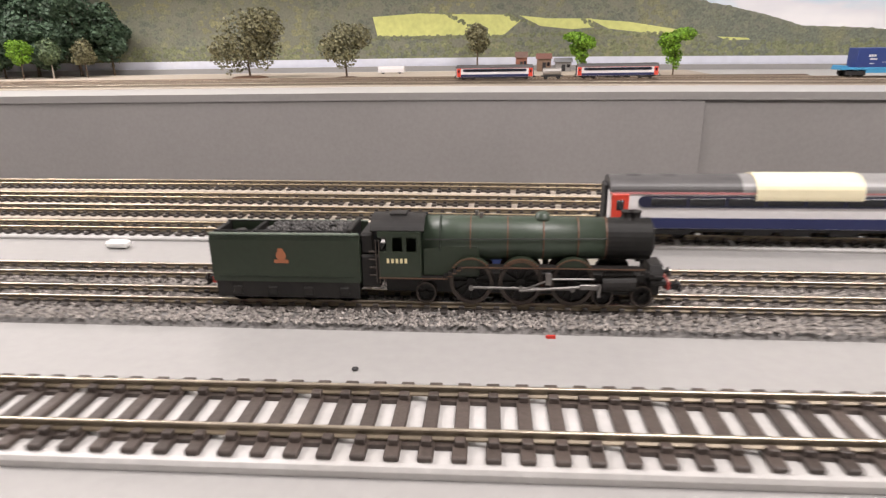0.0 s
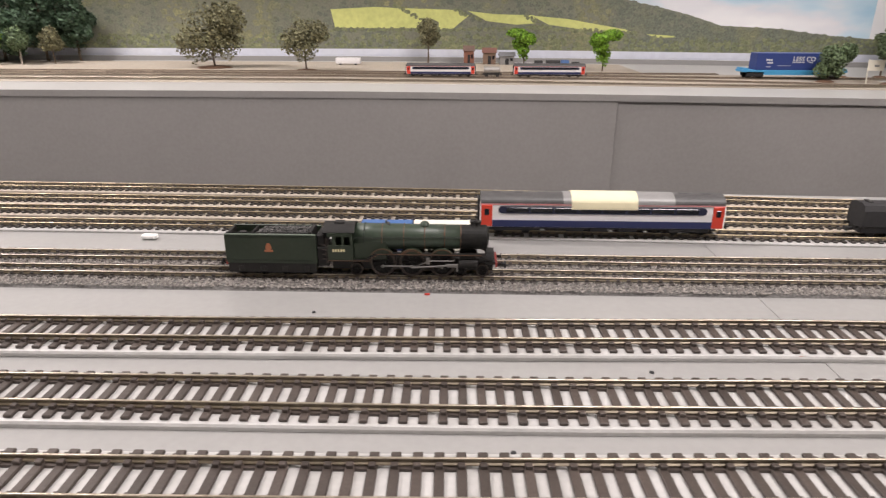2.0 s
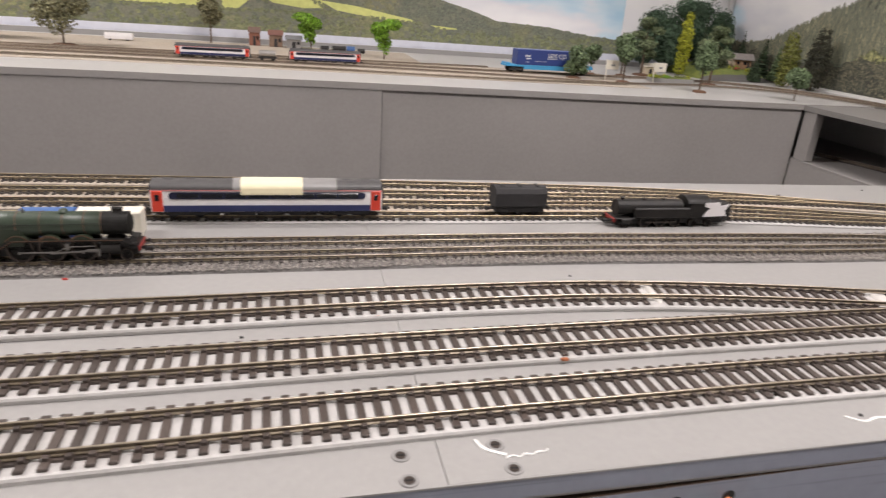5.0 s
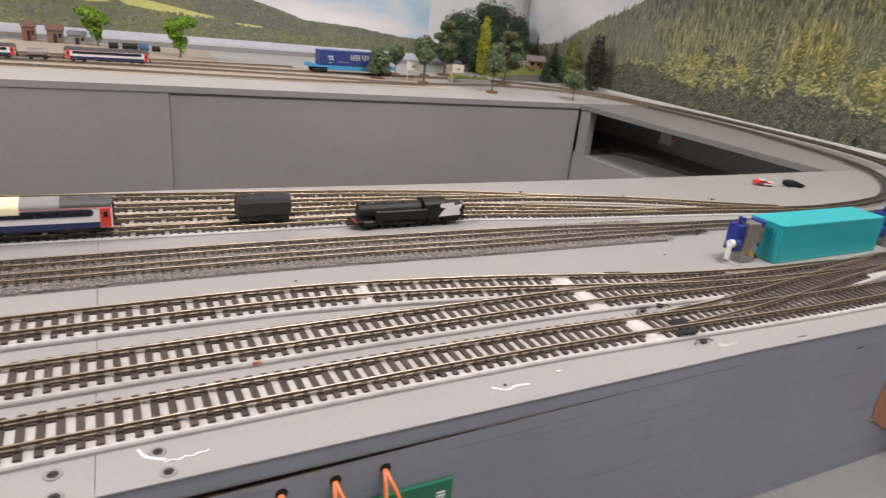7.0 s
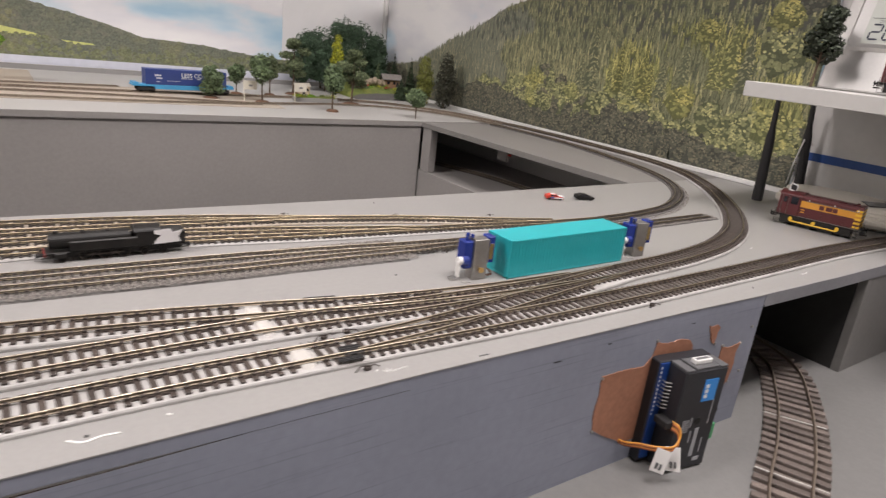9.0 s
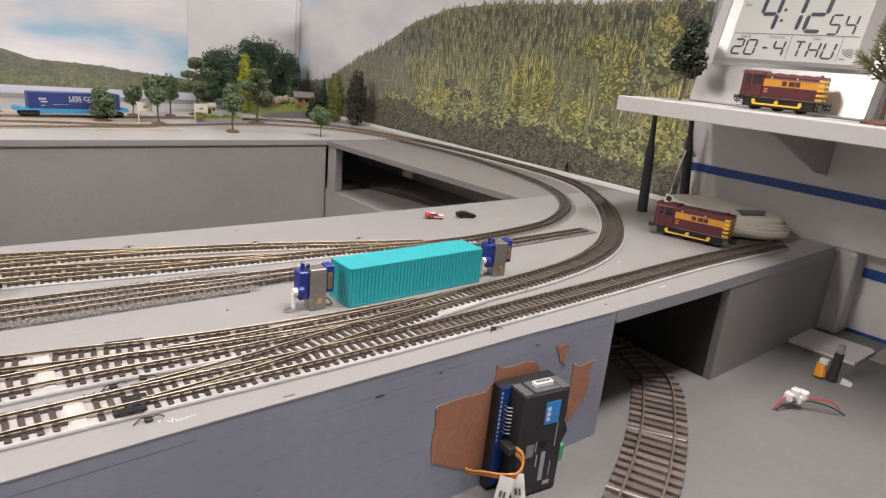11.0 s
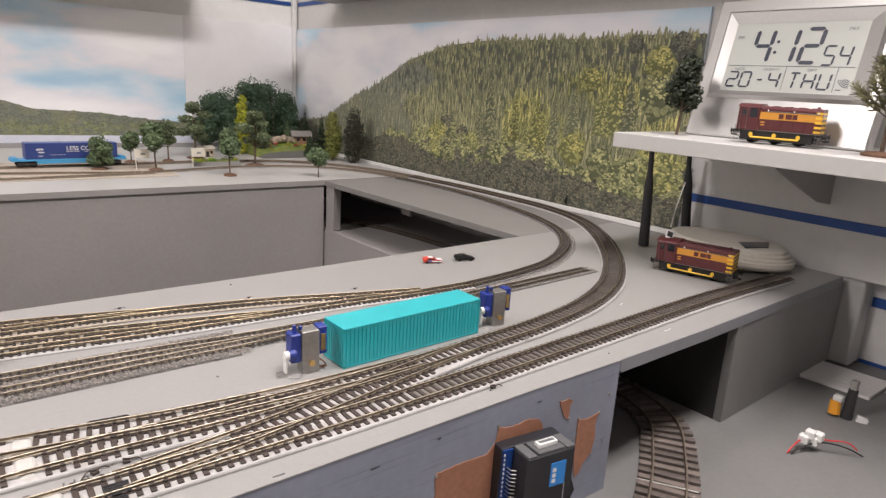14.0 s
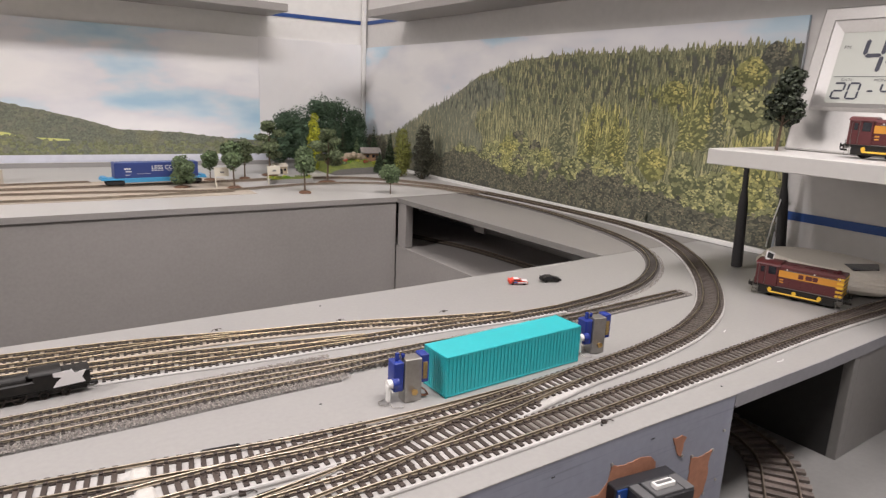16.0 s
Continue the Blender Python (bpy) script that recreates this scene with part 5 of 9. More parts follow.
def passenger_coach(name, label, at, length, taped, scheme):
    """A long coach along +x; rail top at z = 0."""
    top = empty(name, label, "railway coach", at=at)
    w = 0.0093
    bm = bmesh.new()
    extrude_profile(bm, [(-w * 0.94, 0.0052), (w * 0.94, 0.0052), (w, 0.0075), (w, 0.0150), (w * 0.93, 0.0205), (-w * 0.93, 0.0205), (-w, 0.0150), (-w, 0.0075)], 0.0, length)
    body = part("body", bm, WHITE_PAINT, top, "white coach body")
    bm = bmesh.new()
    prof = [(w * 0.95 * math.cos(radians(a)), 0.0203 + 0.0055 * math.sin(radians(a))) for a in range(0, 181, 12)]
    extrude_profile(bm, prof, 0.0003, length - 0.0003)
    for x in (0.07, 0.16, 0.84, 0.93):
        box(bm, x * length - 0.003, x * length + 0.003, -0.0015, 0.0015, 0.0256, 0.0261, 0.0002)
    part("roof", bm, ROOF_GREY, top, "dark grey ribbed roof")
    for s in (-1, 1):
        bm = bmesh.new()
        y = s * w
        box(bm, 0.008, length - 0.008, y - 0.00025, y + 0.00025, 0.0055, 0.0098)
        part("lower_band", bm, NAVY, body, "navy blue lower band")
        bm = bmesh.new()
        x0, x1, z0, z1 = 0.0115, length - 0.0115, 0.0142, 0.0188
        ring = [(x0 + 0.0023 - 0.0023 * math.cos(radians(a)), (z0 + z1) / 2 + 0.0023 * math.sin(radians(a))) for a in range(-90, 91, 30)]
        ring = [(a, b) for a, b in ring] + [(x0 + x1 - a, b) for a, b in ring[::-1]]
        ta = [bm.verts.new((a, s * (w + 0.0004 - (b - 0.0142) * 0.12), b)) for a, b in ring]
        tb = [bm.verts.new((a, s * (w - 0.0008), b)) for a, b in ring]
        bm.faces.new(ta)
        for i in range(len(ring)):
            bm.faces.new((ta[i], ta[(i + 1) % len(ring)], tb[(i + 1) % len(ring)], tb[i]))
        band = part("window_band", bm, BAND_NAVY, body, "navy blue window band")
        for k in range(8):
            xa = 0.016 + k * (length - 0.032) / 8 + 0.0006
            bm = bmesh.new()
            box(bm, xa, xa + (length - 0.032) / 8 - 0.0012, s * (w + 0.0001) - 0.0004, s * (w + 0.0001) + 0.0004, 0.0149, 0.0181, 0.0002)
            part("window", bm, GLASS_DARK, band)
        bm = bmesh.new()
        box(bm, 0.0002, length - 0.0002, s * w * 0.955 - 0.0003, s * w * 0.955 + 0.0003, 0.0196, 0.0203)
        part("cantrail_line", bm, scheme, body)
        for x in (0.0008, length - 0.0078):
            bm = bmesh.new()
            box(bm, x, x + 0.0070, y - 0.0003, y + 0.0004, 0.0056, 0.0197, 0.0003)
            door = part("door", bm, RED_BRIGHT, body, "bright red end door")
            bm = bmesh.new()
            box(bm, x + 0.0020, x + 0.0050, y - 0.0005, y + 0.0006, 0.0130, 0.0172, 0.0002)
            part("door_window", bm, GLASS_DARK, door)
    bm = bmesh.new()
    box(bm, 0.004, length - 0.004, -0.0070, 0.0070, 0.0034, 0.0054)
    for x in (0.36, 0.46, 0.58):
        box(bm, x * length, x * length + 0.011, -0.0072, 0.0072, 0.0018, 0.0050, 0.0003)
    part("underframe", bm, BLACK_MATT, top, "black underframe")
    mesh = mesh_from("coach_wheel", solid_wheel(0.0031), BLACK, True)
    for bx in (0.021, length - 0.021):
        bm = bmesh.new()
        for s in (-1, 1):
            box(bm, bx - 0.0125, bx + 0.0125, s * 0.0068 - 0.0006, s * 0.0068 + 0.0006, 0.0022, 0.0046, 0.0003)
        box(bm, bx - 0.003, bx + 0.003, -0.0066, 0.0066, 0.0026, 0.0048)
        bogie = part("bogie", bm, BLACK_MATT, top)
        for dx in (-0.0085, 0.0085):
            for s in (-1, 1):
                part("wheel", mesh, BLACK, bogie, m=pose(bx + dx, s * 0.0052, 0.0031, 0, 0, 0 if s < 0 else 180))
    bm = bmesh.new()
    box(bm, -0.0014, 0.0, -0.0042, 0.0042, 0.0065, 0.0225, 0.0004)
    box(bm, length, length + 0.0014, -0.0042, 0.0042, 0.0065, 0.0225, 0.0004)
    part("gangway", bm, BLACK_MATT, top)
    buffers_and_coupling(top, 0.0, -1, 0.0056, 0.0068)
    buffers_and_coupling(top, length, 1, 0.0056, 0.0068)
    if taped:
        for x0, x1, mat, lift, label, down in ((0.052, 0.098, SILVER_TAPE, 0.0003, "strip of grey tape over the roof", 0), (0.093, 0.121, SILVER_TAPE, 0.0004, "strip of grey tape over the roof", 0), (0.057, 0.098, YELLOW_TAPE, 0.0008, "strip of pale yellow masking tape over the roof", 24)):
            bm = bmesh.new()
            lo, hi = -down, 180 + down
            out = [((w * 0.95 + lift) * math.cos(radians(a)) if 0 <= a <= 180 else math.copysign(w * 0.98 + lift, math.cos(radians(a))), 0.0203 + (0.0055 + lift) * math.sin(radians(a)) - (0 if 0 <= a <= 180 else 0.0004)) for a in range(int(lo), int(hi) + 1, 12)]
            ins = [(y * 0.985, z - 0.0002) for y, z in out[::-1]]
            extrude_profile(bm, out + ins, x0, x1)
            part("roof_tape", bm, mat, top, label)
    return top


BAND_NAVY = material("very_dark_navy_paint", (0.013, 0.016, 0.042), 0.35, grain=0.05, scale=300)
RED_BRIGHT = material("bright_red_paint", (0.62, 0.055, 0.03), 0.42, grain=0.05, scale=300)
PINK_LINE = material("pale_red_line", (0.55, 0.22, 0.22), 0.5)
passenger_coach("passenger_coach", "white and navy model coach with red doors and roof tape", (0.2930, 0.2722, RAIL_N), 0.1525, True, PINK_LINE)


def black_tender(at):
    top = empty("coal_tender", "matt black model locomotive tender on storage track", "tender", at=at)
    w = 0.0085
    bm = bmesh.new()
    extrude_profile(bm, [(-w * 0.7, 0.0060), (w * 0.7, 0.0060), (w, 0.0080), (w, 0.0175), (w * 0.8, 0.0208), (w * 0.4, 0.0218), (-w * 0.4, 0.0218), (-w * 0.8, 0.0208), (-w, 0.0175), (-w, 0.0080)], 0.0, 0.0405)
    part("body", bm, BLACK_MATT, top)
    bm = bmesh.new()
    for x in (0.006, 0.020, 0.034):
        box(bm, x - 0.0015, x + 0.0015, -0.0030, 0.0030, 0.0216, 0.0226, 0.0003)
    part("lids", bm, BLACK, top)
    bm = bmesh.new()
    box(bm, 0.001, 0.0395, -0.0066, 0.0066, 0.0030, 0.0062)
    part("frame", bm, BLACK_MATT, top)
    mesh = mesh_from("wheel", solid_wheel(0.0036), BLACK, True)
    for k in range(3):
        for s in (-1, 1):
            part("wheel", mesh, BLACK, top, m=pose(0.008 + k * 0.0125, s * 0.0054, 0.0036, 0, 0, 0 if s < 0 else 180))
    buffers_and_coupling(top, 0.0, -1, 0.005, 0.0066)
    buffers_and_coupling(top, 0.0405, 1, 0.005, 0.0066)
    return top


black_tender((0.5305, 0.2722, RAIL_N))


def black_tank_engine(at):
    """A black engine standing on the board, smokebox towards -x."""
    top = empty("tank_locomotive", "black model tank locomotive with torn white paper patch on cab", "locomotive", at=at)
    bm = bmesh.new()
    cylinder(bm, (0.0030, 0, 0.0150), (0.0580, 0, 0.0150), 0.0060, n=24)
    boiler = part("boiler", bm, BLACK, top, smooth=False)
    bm = bmesh.new()
    lathe_z(bm, [(0.0019, 0), (0.0015, 0.0012), (0.0018, 0.0022)], (0.0080, 0, 0.0204))
    lathe_z(bm, [(0.0022, 0), (0.0018, 0.0012), (0.0008, 0.0018)], (0.0260, 0, 0.0204))
    lathe_z(bm, [(0.0018, 0), (0.0016, 0.0010), (0.0008, 0.0014)], (0.0430, 0, 0.0204))
    part("boiler_fittings", bm, BLACK, boiler)
    for s in (-1, 1):
        bm = bmesh.new()
        box(bm, 0.0160, 0.0640, s * 0.0072 - 0.0014, s * 0.0072 + 0.0014, 0.0082, 0.0162, 0.0008)
        part("side_tank", bm, BLACK, top)
    bm = bmesh.new()
    box(bm, 0.0620, 0.0780, -0.0085, 0.0085, 0.0082, 0.0200, 0.0004)
    box(bm, 0.0780, 0.0985, -0.0082, 0.0082, 0.0082, 0.0188, 0.0006)
    cab = part("cab_and_bunker", bm, BLACK, top)
    bm = bmesh.new()
    prof = [(0.0092 * math.cos(radians(a)), 0.0178 + 0.0062 * math.sin(radians(a))) for a in range(20, 161, 10)]
    extrude_profile(bm, prof, 0.0600, 0.0800)
    part("cab_roof", bm, BLACK, cab)
    bm = bmesh.new()
    y = -0.00865
    ring = [(0.0745, 0.0202), (0.0870, 0.0210), (0.0885, 0.0180), (0.0960, 0.0195), (0.0930, 0.0140), (0.0950, 0.0098), (0.0740, 0.0090), (0.0765, 0.0130), (0.0800, 0.0160), (0.0750, 0.0172)]
    va = [bm.verts.new((x, y, z)) for x, z in ring]
    vb = [bm.verts.new((x, y + 0.0003, z)) for x, z in ring]
    bm.faces.new(va), bm.faces.new(vb)
    for i in range(len(ring)):
        bm.faces.new((va[i], va[(i + 1) % len(ring)], vb[(i + 1) % len(ring)], vb[i]))
    part("paper_patch", bm, WHITE_PAINT, cab, "torn white paper patch")
    bm = bmesh.new()
    box(bm, 0.0005, 0.0985, -0.0078, 0.0078, 0.0070, 0.0082, 0.0003)
    box(bm, 0.0040, 0.0960, -0.0040, 0.0040, 0.0028, 0.0070)
    part("footplate", bm, BLACK, top)
    tyre, mesh = wheel_tyre(0.0048), mesh_from("wheel", spoked_wheel(0.0048, spokes=10), BLACK)
    small_tyre, small = wheel_tyre(0.0030), mesh_from("small_wheel", spoked_wheel(0.0030, spokes=8), BLACK)
    for x in (0.0270, 0.0400, 0.0530):
        for s in (-1, 1):
            wheel("driving_wheel", tyre, mesh, top, pose(x, s * 0.0054, 0.0050, 0, 0, 0 if s < 0 else 180))
    for x in (0.0110, 0.0680, 0.0820):
        for s in (-1, 1):
            wheel("carrying_wheel", small_tyre, small, top, pose(x, s * 0.0054, 0.0032, 0, 0, 0 if s < 0 else 180))
    for s in (-1, 1):
        bm = bmesh.new()
        box(bm, 0.0270, 0.0530, s * 0.0070 - 0.0003, s * 0.0070 + 0.0003, 0.0042, 0.0050)
        part("coupling_rod", bm, STEEL_DARK, top)
        bm = bmesh.new()
        box(bm, 0.0060, 0.0140, s * 0.0070 - 0.0014, s * 0.0070 + 0.0014, 0.0036, 0.0076, 0.0006)
        part("cylinder", bm, BLACK, top)
    bm = bmesh.new()
    box(bm, -0.0006, 0.0004, -0.0080, 0.0080, 0.0052, 0.0080, 0.0002)
    part("buffer_beam", bm, DARK_RED, top, "dull red front buffer beam")
    buffers_and_coupling(top, -0.0006, -1, 0.0056, 0.0068)
    buffers_and_coupling(top, 0.0985, 1, 0.0056, 0.0068)
    return top


black_tank_engine((0.6205, 0.2555, 0.0002))


def diesel_shunter(m, group="shunters"):
    """A larger maroon shunter, cab at the origin, bonnet towards +x; wheels stand at z = 0."""
    top = empty("diesel_shunter", "maroon and gold model diesel shunter with yellow coupling rods", "locomotive", group)
    w = 0.0165
    bm = bmesh.new()
    box(bm, 0.0020, 0.1150, -0.0150, 0.0150, 0.0105, 0.0135, 0.0006)
    for s in (-1, 1):
        box(bm, 0.0100, 0.1050, s * 0.0135 - 0.0010, s * 0.0135 + 0.0010, 0.0028, 0.0120, 0.0005)
    part("frame", bm, BLACK, top, "black outside frames")
    bm = bmesh.new()
    box(bm, 0.0040, 0.0330, -w, w, 0.0135, 0.0392, 0.0008)
    cab = part("cab", bm, MAROON, top)
    bm = bmesh.new()
    prof = [(w * 1.03 * math.cos(radians(a)), 0.0388 + 0.0044 * math.sin(radians(a))) for a in range(0, 181, 12)]
    extrude_profile(bm, prof, 0.0030, 0.0345)
    part("cab_roof", bm, MAROON, cab)
    bm = bmesh.new()
    extrude_profile(bm, [(-0.0148, 0.0135), (0.0148, 0.0135), (0.0148, 0.0380), (0.0120, 0.0408), (-0.0120, 0.0408), (-0.0148, 0.0380)], 0.0330, 0.1120)
    hood = part("bonnet", bm, MAROON, top)
    for x in (0.045, 0.062, 0.079, 0.096):
        part("roof_hatch", new_box(x, x + 0.010, -0.0050, 0.0050, 0.0405, 0.0415, 0.0004), MAROON, hood)
    bm = bmesh.new()
    cylinder(bm, (0.102, 0.004, 0.0400), (0.102, 0.004, 0.0430), 0.0022, n=12)
    part("exhaust", bm, MAROON, hood)
    for s in (-1, 1):
        y = s * 0.0149
        bm = bmesh.new()
        box(bm, 0.0335, 0.1118, y - 0.0003, y + 0.0003, 0.0265, 0.0345)
        band = part("gold_band", bm, GOLD, hood, "gold band along the bonnet side")
        for k, wd in enumerate((0.0062, 0.0082, 0.0060)):
            x0 = 0.0580 + k * 0.0088
            part("logo_bar", new_box(x0, x0 + wd, y - 0.0005, y + 0.0005, 0.0279, 0.0331), MAROON, band)
        for x0, z0 in ((0.0355, 0.0225), (0.0355, 0.0195), (0.0225, 0.0225)):
            part("number_bar", new_box(x0, x0 + 0.0052, y - 0.0004, y + 0.0004, z0, z0 + 0.0014), GOLD, hood)
        part("running_edge", new_box(0.0040, 0.1120, y - 0.0010, y + 0.0004, 0.0134, 0.0142), STEEL_ROD, hood, "pale worn running plate edge")
        for x0 in (0.0425, 0.0760, 0.1060):
            part("lamp_bracket", new_box(x0, x0 + 0.0014, y - 0.0008, y + 0.0008, 0.0352, 0.0372, 0.0002), WHITE_PAINT, hood)
        bm = bmesh.new()
        cylinder(bm, (0.040, s * 0.0155, 0.0352), (0.108, s * 0.0155, 0.0352), 0.0004, n=6)
        part("handrail", bm, STEEL_ROD, hood)
        for k in range(5):
            x = 0.0355 + k * 0.0145
            part("bonnet_door", new_box(x, x + 0.0125, y - 0.0002, y + 0.0002, 0.0150, 0.0255, 0.0003), MAROON, hood)
        bm = bmesh.new()
        box(bm, 0.0200, 0.0300, s * w - 0.0004, s * w + 0.0004, 0.0280, 0.0375, 0.0004)
        part("cab_window", bm, GLASS_DARK, cab)
        bm = bmesh.new()
        box(bm, 0.0090, 0.0160, s * w - 0.0004, s * w + 0.0004, 0.0150, 0.0380, 0.0004)
        door = part("cab_door", bm, MAROON, cab)
        bm = bmesh.new()
        box(bm, 0.0100, 0.0150, s * w - 0.0006, s * w + 0.0006, 0.0290, 0.0365, 0.0003)
        part("door_window", bm, GLASS_DARK, door)
        for x in (0.0080, 0.0170):
            bm = bmesh.new()
            cylinder(bm, (x, s * (w + 0.0007), 0.0150), (x, s * (w + 0.0007), 0.0380), 0.0004, n=6)
            part("cab_handrail", bm, STEEL_ROD, cab)
        bm = bmesh.new()
        y = s * 0.0157
        for a, b in ((0.0250, 0.0560), (0.0560, 0.0870)):
            cylinder(bm, (a, y, 0.0062), (b, y, 0.0062), 0.0010, n=8)
        part("coupling_rod", bm, YELLOW, top, "yellow coupling rod")
        for x in (0.0250, 0.0560, 0.0870):
            bm = bmesh.new()
            cylinder(bm, (x, s * 0.0145, 0.0090), (x, s * 0.0162, 0.0090), 0.0026, n=14)
            box(bm, x - 0.0012, x + 0.0012, s * 0.0155 - 0.0006, s * 0.0155 + 0.0006, 0.0055, 0.0095, 0.0003)
            part("crank", bm, YELLOW, top, "yellow outside crank")
        for x in (0.0030, 0.1080):
            bm = bmesh.new()
            for dz in (0.0020, 0.0060, 0.0100):
                box(bm, x, x + 0.0060, s * 0.0160 - 0.0012, s * 0.0160 + 0.0012, dz, dz + 0.0008)
            for dx in (0.0, 0.0060):
                cylinder(bm, (x + dx, s * 0.0166, 0.0020), (x + dx, s * 0.0166, 0.0190), 0.0004, n=6)
            part("footstep", bm, STEEL_ROD, top, "pale edged footsteps")
    bm = bmesh.new()
    for k in range(5):
        z0 = 0.0150 + k * 0.0050
        box(bm, 0.1120, 0.1124, -0.0145, 0.0145, z0, z0 + 0.0025)
        for s in (-1, 1):
            box(bm, 0.1040, 0.1119, s * 0.0152 - 0.0002, s * 0.0152 + 0.0002, z0, z0 + 0.0025)
    part("hazard_stripes", bm, YELLOW, hood, "yellow hazard stripes on the bonnet end")
    for x, o in ((0.0020, -1), (0.1150, 1)):
        bm = bmesh.new()
        box(bm, min(x, x + o * 0.0015), max(x, x + o * 0.0015), -0.0155, 0.0155, 0.0085, 0.0140, 0.0003)
        for s in (-1, 1):
            cylinder(bm, (x, s * 0.0105, 0.0115), (x + o * 0.0050, s * 0.0105, 0.0115), 0.0012, n=10)
            cylinder(bm, (x + o * 0.0050, s * 0.0105, 0.0115), (x + o * 0.0058, s * 0.0105, 0.0115), 0.0030, n=14)
        box(bm, min(x, x + o * 0.0080), max(x, x + o * 0.0080), -0.0020, 0.0020, 0.0060, 0.0078, 0.0003)
        part("buffer_beam", bm, BLACK, top)
    mesh = mesh_from("wheel", solid_wheel(0.0088, 0.0026), BLACK, True)
    for x in (0.0250, 0.0560, 0.0870):
        for s in (-1, 1):
            part("wheel", mesh, BLACK, top, m=pose(x, s * 0.0098, 0.0088, 0, 0, 0 if s < 0 else 180))
    top.matrix_basis = m
    return top


shunter = diesel_shunter(pose(1.466, 0.1530, 0.0002, 0, 0, -76) @ Matrix.Diagonal((0.89, 1, 1.03, 1)))
copy_thing(shunter, pose(1.5045, 0.0915, 0.1782, 0, 0, -79) @ Matrix.Diagonal((0.95, 1, 1.04, 1)))
tag = thing("paper_tag", new_box(-0.0050, 0.0050, -0.0006, 0.0006, 0.0, 0.0125, 0.0002), WHITE_PAINT, "small white tag leaning on the shunter roof", "tag", m=pose(1.4640, 0.1380, 0.0436, -38, 18, -50))
part("tag_print", new_box(-0.0036, 0.0036, -0.0009, -0.0006, 0.0022, 0.0100), BLACK_MATT, tag)


# ---- containers, fittings and electronics ----
TURQUOISE = material("turquoise_printed_plastic", (0.028, 0.41, 0.45), 0.28, grain=0.03, scale=300, stain=0.12, stain_scale=40)
SERVO_BLUE = material("translucent_blue_plastic", (0.018, 0.038, 0.24), 0.25, grain=0.05, scale=200)
BRACKET = material("brushed_aluminium", (0.36, 0.345, 0.325), 0.4, metal=0.8, grain=0.1, scale=260)
BRASS = material("brass", (0.70, 0.46, 0.18), 0.35, metal=0.9)
CLEAR_GREY = material("milky_clear_plastic", (0.62, 0.62, 0.60), 0.25)
CONT_BLUE = material("blue_container_plastic", (0.040, 0.115, 0.31), 0.4, grain=0.04, scale=300)
CONT_DARK = material("dark_blue_container_side", (0.016, 0.035, 0.13), 0.42)
CONT_WHITE = material("ivory_container_plastic", (0.74, 0.70, 0.60), 0.45, grain=0.03, scale=300)
SILVER = material("silver_grey_plastic", (0.47, 0.46, 0.45), 0.32, metal=0.85, grain=0.03, scale=300)
LCD = material("lcd_grey_green", (0.43, 0.445, 0.41), 0.3)
LCD_INK = material("lcd_dark_digits", (0.022, 0.025, 0.045), 0.35)
LABEL_INK = material("grey_label_ink", (0.12, 0.12, 0.12), 0.5)
SHELF_WHITE = material("white_melamine_shelf", (0.54, 0.528, 0.51), 0.4, grain=0.02, scale=120)
ROUTER = material("ivory_router_plastic", (0.62, 0.58, 0.51), 0.45, grain=0.04, scale=300)
BOX_BLACK = material("black_module_case", (0.020, 0.020, 0.024), 0.45, grain=0.15, scale=500)
PCB_BLUE = material("blue_circuit_board", (0.012, 0.05, 0.22), 0.35, grain=0.1, scale=300)
PCB_GREEN = material("green_circuit_board", (0.012, 0.15, 0.08), 0.35, grain=0.1, scale=300)
TERMINAL = material("green_terminal_plastic", (0.09, 0.36, 0.16), 0.45)
ORANGE_WIRE = material("orange_wire", (0.68, 0.20, 0.07), 0.4)
AMBER_WIRE = material("amber_wire", (0.66, 0.30, 0.05), 0.4)
BROWN_WIRE = material("brown_wire", (0.16, 0.06, 0.03), 0.4)
BLACK_WIRE = material("black_wire", (0.015, 0.015, 0.015), 0.4)
RED_WIRE = material("red_wire", (0.60, 0.04, 0.04), 0.4)
BARE_BOARD = material("bare_brown_hardboard", (0.36, 0.165, 0.10), 0.7, grain=0.15, scale=200, stain=0.35, stain_scale=30, bump=0.3)
LOGO_BLUE = material("bright_blue_label", (0.03, 0.25, 0.68), 0.4, grain=0.05, scale=60)
WHITE_INK = material("white_print", (0.70, 0.70, 0.70), 0.5)
PAPER = material("white_paper", (0.76, 0.74, 0.72), 0.6, grain=0.03, scale=100)


